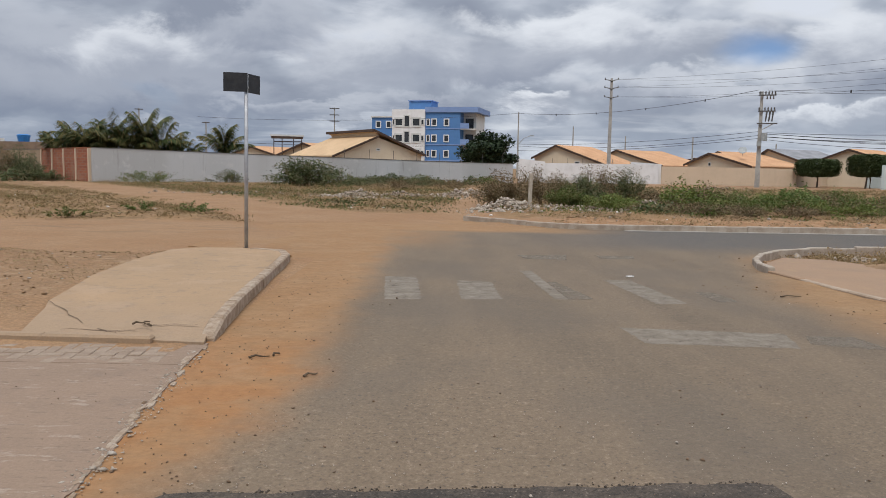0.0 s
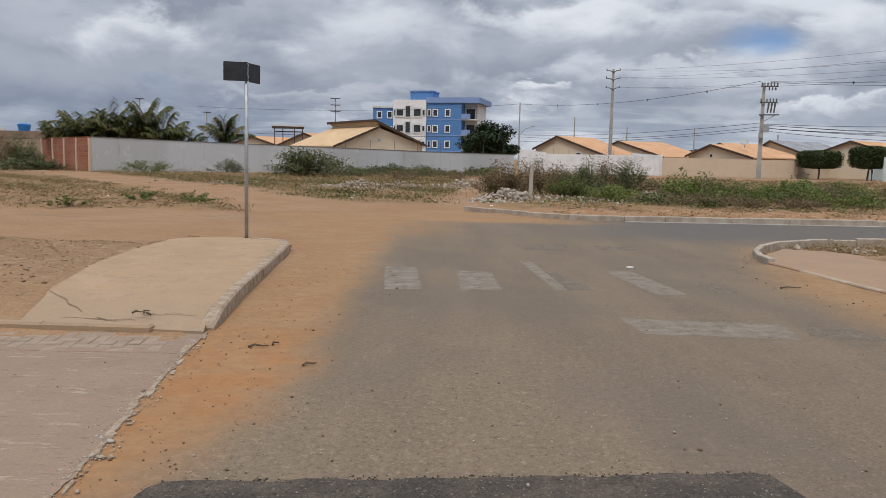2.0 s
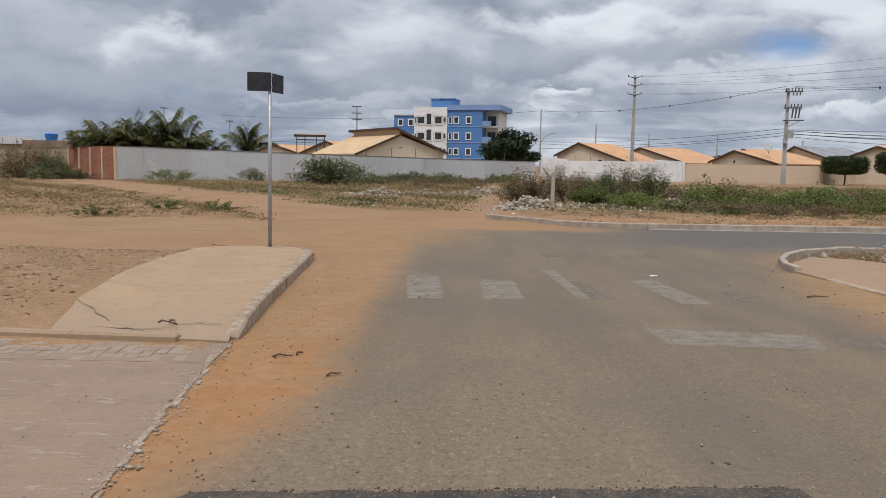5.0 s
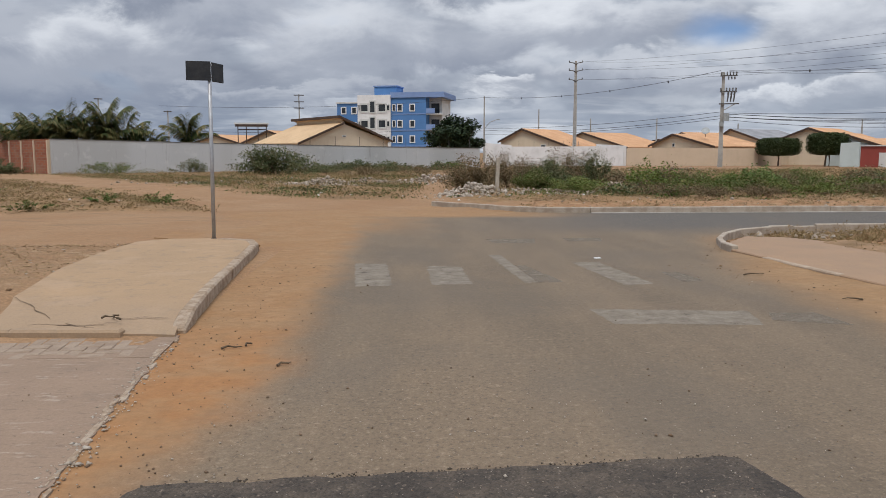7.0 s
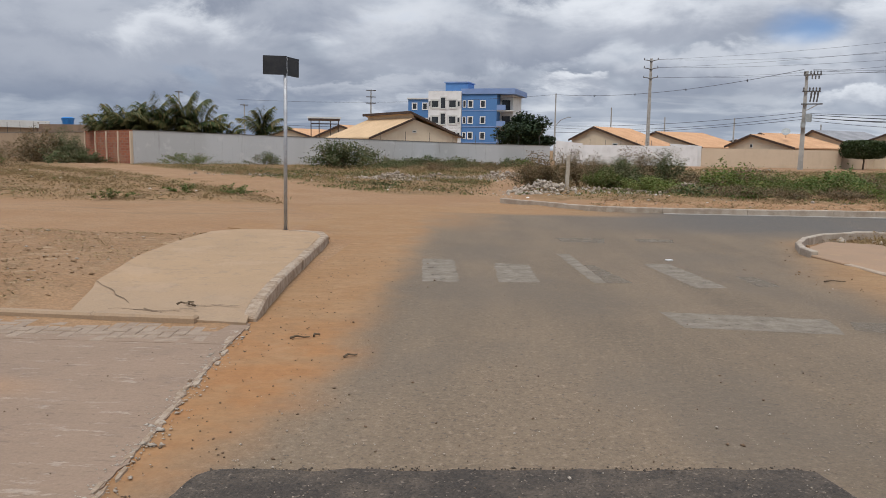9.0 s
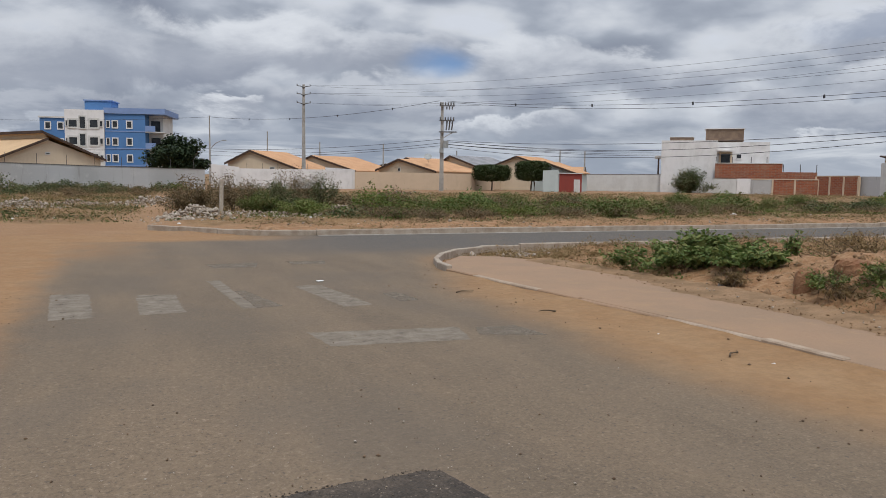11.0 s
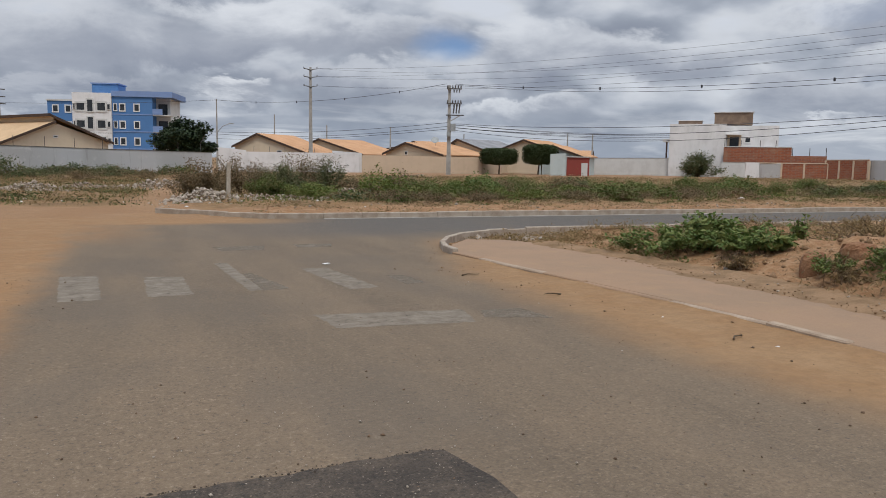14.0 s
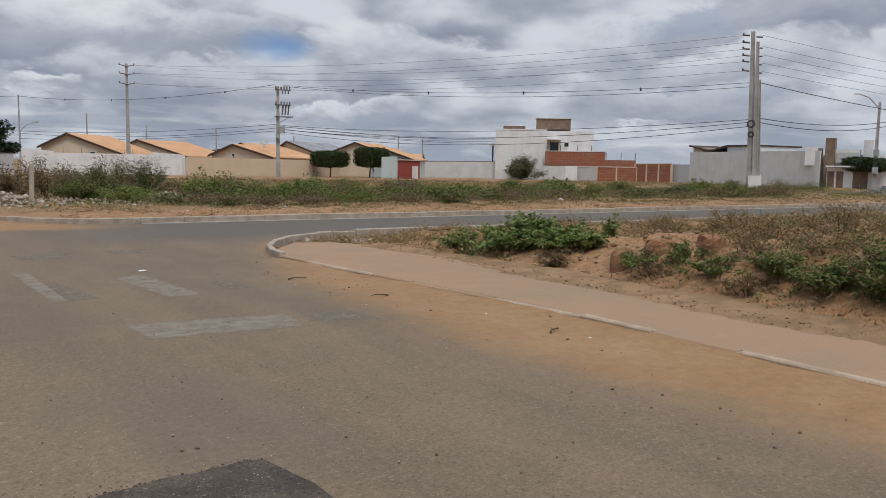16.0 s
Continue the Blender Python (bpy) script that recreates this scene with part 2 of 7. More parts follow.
def ground_build(k, p):
    c, mid, grain = sand_colour(k, p)
    at = k.add("ShaderNodeAttribute", attribute_name="zone").outputs["Color"]
    veg, red, rough = k.sep(at)
    n1 = k.noise(p, 0.9, 6.0, 0.65)
    n2 = k.noise(p, 6.0, 5.0, 0.7)
    soil = k.mix(k.step(n1, 0.38, 0.62), (0.255, 0.150, 0.070), (0.185, 0.110, 0.052))
    soil = k.mix(k.step(n2, 0.52, 0.7), soil, (0.32, 0.205, 0.11))
    c = k.mix(k.step(k.math("ADD", veg, k.math("MULTIPLY", k.math("SUBTRACT", n2, 0.5), 0.9)), 0.3, 0.7), c, soil)
    clay = k.mix(k.step(n2, 0.4, 0.65), (0.27, 0.142, 0.066), (0.345, 0.21, 0.115))
    c = k.mix(k.step(k.math("ADD", red, k.math("MULTIPLY", k.math("SUBTRACT", n1, 0.5), 1.2)), 0.3, 0.7), c, clay)
    dark = k.math("MULTIPLY", k.step(k.noise(p, 9.0, 4.0, 0.7), 0.56, 0.68), rough)
    c = k.mix(k.math("MULTIPLY", dark, 0.55), c, (0.12, 0.078, 0.042))
    blot = k.math("MULTIPLY", k.step(k.noise(p, 2.2, 6.0, 0.75), 0.50, 0.66), rough)
    c = k.mix(k.math("MULTIPLY", blot, 0.45), c, (0.165, 0.105, 0.055))
    pale = k.math("MULTIPLY", k.step(k.noise(p, 3.7, 6.0, 0.75), 0.54, 0.66), rough)
    c = k.mix(k.math("MULTIPLY", pale, 0.6), c, (0.38, 0.275, 0.17))
    h = k.math("ADD", k.math("MULTIPLY", grain, 0.006), k.math("MULTIPLY", k.math("MULTIPLY", n2, rough), 0.07))
    return c, h, 0.95


def road_build(k, p):
    x, y, z = k.sep(p)
    sandc, mid, sgrain = sand_colour(k, p)
    orange = k.mix(k.step(k.noise(p, 1.6, 4.0), 0.4, 0.65), (0.30, 0.14, 0.052), (0.285, 0.158, 0.072))
    dull = k.mix(k.step(k.noise(p, 1.1, 5.0), 0.4, 0.65), (0.25, 0.142, 0.064), (0.275, 0.168, 0.083))
    orange = k.mix(k.math("MAXIMUM", k.step(x, 0.0, 2.5), k.math("MULTIPLY", k.step(y, 5.2, 8.0), 0.75)), orange, dull)
    sandc = k.mix(0.8, sandc, orange)
    # trampled surface: small hollows, grains and dark crumbs
    hollow = k.noise(p, 8.0, 7.0, 0.72)
    sandc = k.mix(1.0, sandc, k.mix(k.step(hollow, 0.36, 0.64), (0.91, 0.905, 0.90), (1.07, 1.07, 1.07)), "MULTIPLY")
    sandc = k.mix(k.math("MULTIPLY", k.step(k.noise(p, 30.0, 4.0, 0.75), 0.60, 0.68), 0.40), sandc, (0.14, 0.09, 0.05))
    sandc = k.mix(k.math("MULTIPLY", k.step(k.noise(p, 2.3, 6.0, 0.7), 0.54, 0.66), 0.35), sandc, (0.33, 0.205, 0.11))
    # old wheel tracks in the sand
    rut = k.noise(k.comb(k.math("MULTIPLY", x, 5.0), k.math("MULTIPLY", y, 0.35), 0.0), 1.0, 4.0, 0.6, 0.4)
    sandc = k.mix(k.math("MULTIPLY", k.math("MULTIPLY", k.step(rut, 0.56, 0.68), 0.5), k.step(x, 2.0, 3.4)), sandc, (0.24, 0.135, 0.065))
    lane = k.noise(k.comb(k.math("MULTIPLY", x, 1.1), k.math("MULTIPLY", y, 0.18), 0.0), 1.0, 5.0, 0.6)
    grit = k.noise(p, 95.0, 2.0, 0.7)
    stones = k.add("ShaderNodeTexVoronoi")
    k.put(stones.inputs["Vector"], p)
    stones.inputs["Scale"].default_value = 70.0
    blot = k.noise(p, 1.2, 6.0, 0.65)
    c = k.mix(k.step(lane, 0.35, 0.65), (0.132, 0.104, 0.075), (0.162, 0.126, 0.089))
    c = k.mix(k.math("MULTIPLY", k.step(blot, 0.45, 0.7), 0.32), c, (0.198, 0.148, 0.102))
    # dust left between the wheel tracks
    dusty = k.math("MULTIPLY", k.step(y, 8.0, 4.2), k.step(k.math("ADD", k.math("ADD", x, k.math("MULTIPLY", y, 0.22)), k.math("MULTIPLY", blot, 0.6)), 3.0, 2.55))
    c = k.mix(k.math("MULTIPLY", dusty, 0.28), c, (0.228, 0.172, 0.118))
    # newer, cleaner asphalt on the cross street
    c = k.mix(k.math("MULTIPLY", k.step(k.math("ADD", y, k.math("MULTIPLY", blot, 1.6)), 15.2, 17.2), k.step(x, 0.0, 6.0)), c, (0.092, 0.086, 0.080))
    coarse = k.noise(p, 17.0, 5.0, 0.8)
    worn = k.lerp(dusty, 0.0, 1.0, 0.45, 1.0)
    c = k.mix(k.math("MULTIPLY", k.step(coarse, 0.54, 0.66), k.math("MULTIPLY", worn, 0.66)), c, (0.285, 0.232, 0.175))
    c = k.mix(k.math("MULTIPLY", k.step(coarse, 0.46, 0.34), k.math("MULTIPLY", worn, 0.75)), c, (0.105, 0.082, 0.058))
    c = k.mix(1.0, c, k.mix(stones.outputs["Color"], (0.86, 0.86, 0.86), (1.12, 1.12, 1.11)), "MULTIPLY")
    dots = k.math("MULTIPLY", k.step(k.noise(p, 24.0, 2.0, 0.6), 0.62, 0.70), 0.55)
    c = k.mix(dots, c, (0.06, 0.055, 0.05))
    speck = k.noise(p, 42.0, 3.0, 0.8)
    c = k.mix(1.0, c, k.mix(k.step(speck, 0.36, 0.64), (0.90, 0.90, 0.90), (1.10, 1.10, 1.09)), "MULTIPLY")
    pale = k.math("MULTIPLY", k.step(k.noise(p, 30.0, 2.0, 0.6), 0.60, 0.68), 0.45)
    c = k.mix(pale, c, (0.27, 0.215, 0.155))
    stain = k.noise(k.comb(k.math("MULTIPLY", x, 1.0), k.math("MULTIPLY", y, 0.5), 3.0), 0.55, 4.0, 0.6)
    c = k.mix(k.math("MULTIPLY", k.step(stain, 0.48, 0.66), 0.45), c, (0.118, 0.100, 0.080))
    c = k.mix(k.math("MULTIPLY", k.step(k.noise(p, 7.0, 5.0, 0.75), 0.55, 0.70), 0.3), c, (0.215, 0.165, 0.118))
    c = k.mix(1.0, c, (1.045, 0.99, 0.94), "MULTIPLY")
    # drifted sand along both edges and over the mouth of the dirt road
    w = k.math("ADD", k.math("MULTIPLY", k.math("SUBTRACT", k.noise(p, 0.8, 5.0, 0.6), 0.5), 1.1), k.math("MULTIPLY", k.math("SUBTRACT", mid, 0.5), 0.35))
    left = k.step(k.math("ADD", k.math("ADD", x, k.math("MULTIPLY", w, 0.6)), k.math("MULTIPLY", k.step(y, 5.4, 3.0), 0.42)), -0.72, -1.38)
    edge = k.math("ADD", 4.0, k.math("MULTIPLY", k.step(y, 9.0, 15.0), 1.3))
    edge = k.math("ADD", edge, k.math("MULTIPLY", k.step(y, 5.5, 1.5), 0.4))
    right = k.math("MULTIPLY", k.step(k.math("ADD", k.math("SUBTRACT", x, edge), k.math("MULTIPLY", w, 0.7)), -0.35, 0.85), k.step(y, 15.0, 13.8))
    mouth = k.math("MULTIPLY", k.step(k.math("ADD", x, k.math("MULTIPLY", w, 2.5)), 1.2, -2.0), k.step(k.math("ADD", y, w), 14.0, 16.5))
    far = k.math("MULTIPLY", k.step(k.math("ADD", y, k.math("MULTIPLY", w, 0.8)), 18.3, 19.3), k.step(k.math("ADD", x, w), 5.0, 2.0))
    m = k.math("MAXIMUM", k.math("MAXIMUM", left, right), k.math("MAXIMUM", mouth, far))
    col = k.mix(m, c, sandc)
    h = k.math("ADD", k.math("MULTIPLY", stones.outputs["Distance"], -0.0025), k.math("ADD", k.math("MULTIPLY", grit, 0.002), k.math("MULTIPLY", k.math("MULTIPLY", coarse, worn), 0.010)))
    h = k.math("ADD", k.math("MULTIPLY", h, k.math("SUBTRACT", 1.0, m)), k.math("MULTIPLY", m, k.math("MULTIPLY", mid, 0.022)))
    return col, h, 0.88


def patch_build(k, p):
    st = k.add("ShaderNodeTexVoronoi")
    k.put(st.inputs["Vector"], p)
    st.inputs["Scale"].default_value = 85.0
    n = k.noise(p, 2.5, 5.0, 0.65)
    c = k.mix(k.step(n, 0.35, 0.7), (0.048, 0.038, 0.030), (0.094, 0.072, 0.053))
    c = k.mix(k.math("MULTIPLY", k.step(k.noise(p, 30.0, 4.0, 0.7), 0.56, 0.66), 0.7), c, (0.026, 0.022, 0.019))
    c = k.mix(k.math("MULTIPLY", k.step(k.noise(p, 38.0, 2.0, 0.6), 0.62, 0.68), 0.6), c, (0.19, 0.15, 0.115))
    c = k.mix(1.0, c, k.mix(st.outputs["Color"], (0.65, 0.65, 0.65), (1.4, 1.4, 1.4)), "MULTIPLY")
    return c, k.math("MULTIPLY", st.outputs["Distance"], -0.005), 0.8


def paint_build(k, p):
    n = k.noise(p, 5.0, 6.0, 0.75)
    g = k.noise(p, 45.0, 3.0, 0.7)
    f = k.step(k.math("ADD", k.math("MULTIPLY", n, 0.6), k.math("MULTIPLY", g, 0.4)), 0.38, 0.62)
    return k.mix(f, (0.262, 0.222, 0.174), (0.20, 0.163, 0.124)), None, 0.85


def faint_build(k, p):
    n = k.noise(p, 4.0, 6.0, 0.75)
    g = k.noise(p, 45.0, 3.0, 0.7)
    f = k.step(k.math("ADD", k.math("MULTIPLY", n, 0.6), k.math("MULTIPLY", g, 0.4)), 0.34, 0.55)
    return k.mix(f, (0.215, 0.18, 0.14), (0.19, 0.155, 0.117)), None, 0.85


def slab_build(k, p):
    x, y, z = k.sep(p)
    n = k.noise(p, 0.9, 6.0, 0.6)
    f = k.noise(p, 55.0, 3.0, 0.6)
    c = k.mix(k.step(n, 0.35, 0.68), (0.32, 0.216, 0.128), (0.365, 0.242, 0.14))
    c = k.mix(k.math("MULTIPLY", k.step(k.noise(p, 5.0, 5.0, 0.7), 0.50, 0.68), 0.7), c, (0.252, 0.184, 0.124))
    c = k.mix(k.math("MULTIPLY", k.step(k.noise(p, 1.7, 7.0, 0.7), 0.52, 0.62), 0.5), c, (0.40, 0.275, 0.175))
    c = k.mix(k.math("MULTIPLY", k.step(k.noise(p, 19.0, 5.0, 0.75), 0.58, 0.68), 0.55), c, (0.19, 0.138, 0.098))
    c = k.mix(k.math("MULTIPLY", k.step(y, 8.2, 6.9), 0.55), c, (0.29, 0.21, 0.142))
    return k.mix(1.0, c, k.mix(f, (0.82, 0.82, 0.82), (1.15, 1.15, 1.15)), "MULTIPLY"), k.math("MULTIPLY", f, 0.003), 0.92


def walk_build(k, p):
    n = k.noise(p, 0.8, 6.0, 0.6)
    f = k.noise(p, 60.0, 3.0, 0.6)
    c = k.mix(k.step(n, 0.35, 0.68), (0.308, 0.198, 0.124), (0.27, 0.182, 0.118))
    c = k.mix(k.math("MULTIPLY", k.step(k.noise(p, 2.5, 5.0, 0.7), 0.52, 0.72), 0.6), c, (0.34, 0.22, 0.125))
    return k.mix(1.0, c, k.mix(f, (0.8, 0.8, 0.8), (1.18, 1.18, 1.18)), "MULTIPLY"), k.math("MULTIPLY", f, 0.003), 0.92


def drive_build(k, p):
    x, y, z = k.sep(p)
    n = k.noise(p, 0.7, 6.0, 0.6)
    f = k.noise(p, 55.0, 3.0, 0.65)
    wear = k.noise(k.comb(k.math("MULTIPLY", x, 0.8), k.math("MULTIPLY", y, 4.0), 0.0), 1.0, 6.0, 0.7)
    c = k.mix(k.step(n, 0.35, 0.65), (0.24, 0.168, 0.118), (0.262, 0.183, 0.128))
    flecks = k.noise(k.comb(k.math("MULTIPLY", x, 4.0), k.math("MULTIPLY", y, 13.0), 0.0), 1.0, 5.0, 0.75)
    c = k.mix(k.math("MULTIPLY", k.step(k.noise(p, 2.4, 6.0, 0.7), 0.48, 0.68), 0.5), c, (0.275, 0.19, 0.135))
    c = k.mix(k.math("MULTIPLY", k.step(k.noise(p, 1.3, 5.0, 0.7), 0.52, 0.7), 0.45), c, (0.18, 0.128, 0.098))
    c = k.mix(k.math("MULTIPLY", k.math("MULTIPLY", k.step(flecks, 0.55, 0.64), k.step(wear, 0.40, 0.58)), 0.55), c, (0.40, 0.33, 0.265))
    scuff = k.noise(k.comb(k.math("MULTIPLY", x, 7.0), k.math("MULTIPLY", y, 22.0), 2.0), 1.0, 5.0, 0.7)
    c = k.mix(k.math("MULTIPLY", k.step(scuff, 0.56, 0.66), 0.5), c, (0.145, 0.102, 0.078))
    o = k.math("MULTIPLY", k.step(k.vmath("LENGTH", k.vmath("MULTIPLY", k.vmath("SUBTRACT", p, (-3.9, 4.6, 0.0)), (0.75, 2.4, 0.0))), 1.0, 0.3), 0.75)
    c = k.mix(k.math("MULTIPLY", o, k.step(n, 0.3, 0.55)), c, (0.35, 0.20, 0.105))
    return k.mix(1.0, c, k.mix(f, (0.75, 0.75, 0.75), (1.2, 1.2, 1.2)), "MULTIPLY"), k.math("ADD", k.math("MULTIPLY", f, 0.004), k.math("MULTIPLY", wear, 0.012)), 0.92


def brick_build(k, p):
    x, y, z = k.sep(p)
    t = k.add("ShaderNodeTexBrick")
    k.put(t.inputs["Vector"], k.comb(k.math("ADD", x, k.math("MULTIPLY", y, 0.6)), z, 0.0))
    t.inputs["Scale"].default_value = 1.0
    for key, v in (("Brick Width", 0.28), ("Row Height", 0.2), ("Mortar Size", 0.018)):
        t.inputs[key].default_value = v
    t.inputs["Color1"].default_value, t.inputs["Color2"].default_value = (0.33, 0.115, 0.06, 1), (0.25, 0.085, 0.05, 1)
    t.inputs["Mortar"].default_value = (0.27, 0.155, 0.11, 1)
    n = k.noise(p, 1.0, 5.0, 0.6)
    c = k.mix(k.math("MULTIPLY", k.step(n, 0.45, 0.7), 0.5), t.outputs["Color"], (0.30, 0.19, 0.13))
    return c, k.math("MULTIPLY", t.outputs["Fac"], -0.012), 0.9


def tile_build(a, b):
    def build(k, p):
        n = k.noise(p, 0.6, 5.0, 0.6)
        f = k.noise(p, 9.0, 4.0, 0.7)
        c = k.mix(k.step(n, 0.35, 0.65), a, b)
        return k.mix(1.0, c, k.mix(f, (0.7, 0.7, 0.7), (1.25, 1.25, 1.25)), "MULTIPLY"), k.math("MULTIPLY", f, 0.02), 0.85
    return build


def leaf_build(a, b, c3):
    """Leaf tones by island: green, lighter green, dry."""
    def build(k, p):
        r = k.add("ShaderNodeNewGeometry").outputs["Random Per Island"]
        n = k.noise(p, 0.8, 3.0)
        c = k.mix(k.step(r, 0.1, 0.8), a, b)
        c = k.mix(k.math("MULTIPLY", k.step(k.math("ADD", k.math("MULTIPLY", r, 0.5), k.math("MULTIPLY", n, 0.6)), 0.52, 0.75), 0.85), c, c3)
        return c, None, 0.7
    return build


def scrub_build(tones, scale):
    """Patches of growth, each of one tone, with small differences from leaf to leaf."""
    def build(k, p):
        r = k.add("ShaderNodeNewGeometry").outputs["Random Per Island"]
        n = k.noise(p, scale, 4.0, 0.6)
        m = k.noise(k.vmath("ADD", p, (31.0, 7.0, 0.0)), scale * 2.3, 4.0, 0.6)
        c = k.mix(k.step(n, 0.40, 0.56), tones[0], tones[1])
        c = k.mix(k.step(m, 0.50, 0.60), c, tones[2])
        c = k.mix(k.math("MULTIPLY", k.step(m, 0.45, 0.36), 0.8), c, tones[3])
        return k.mix(1.0, c, k.mix(r, (0.85, 0.85, 0.85), (1.45, 1.42, 1.35)), "MULTIPLY"), None, 0.8
    return build


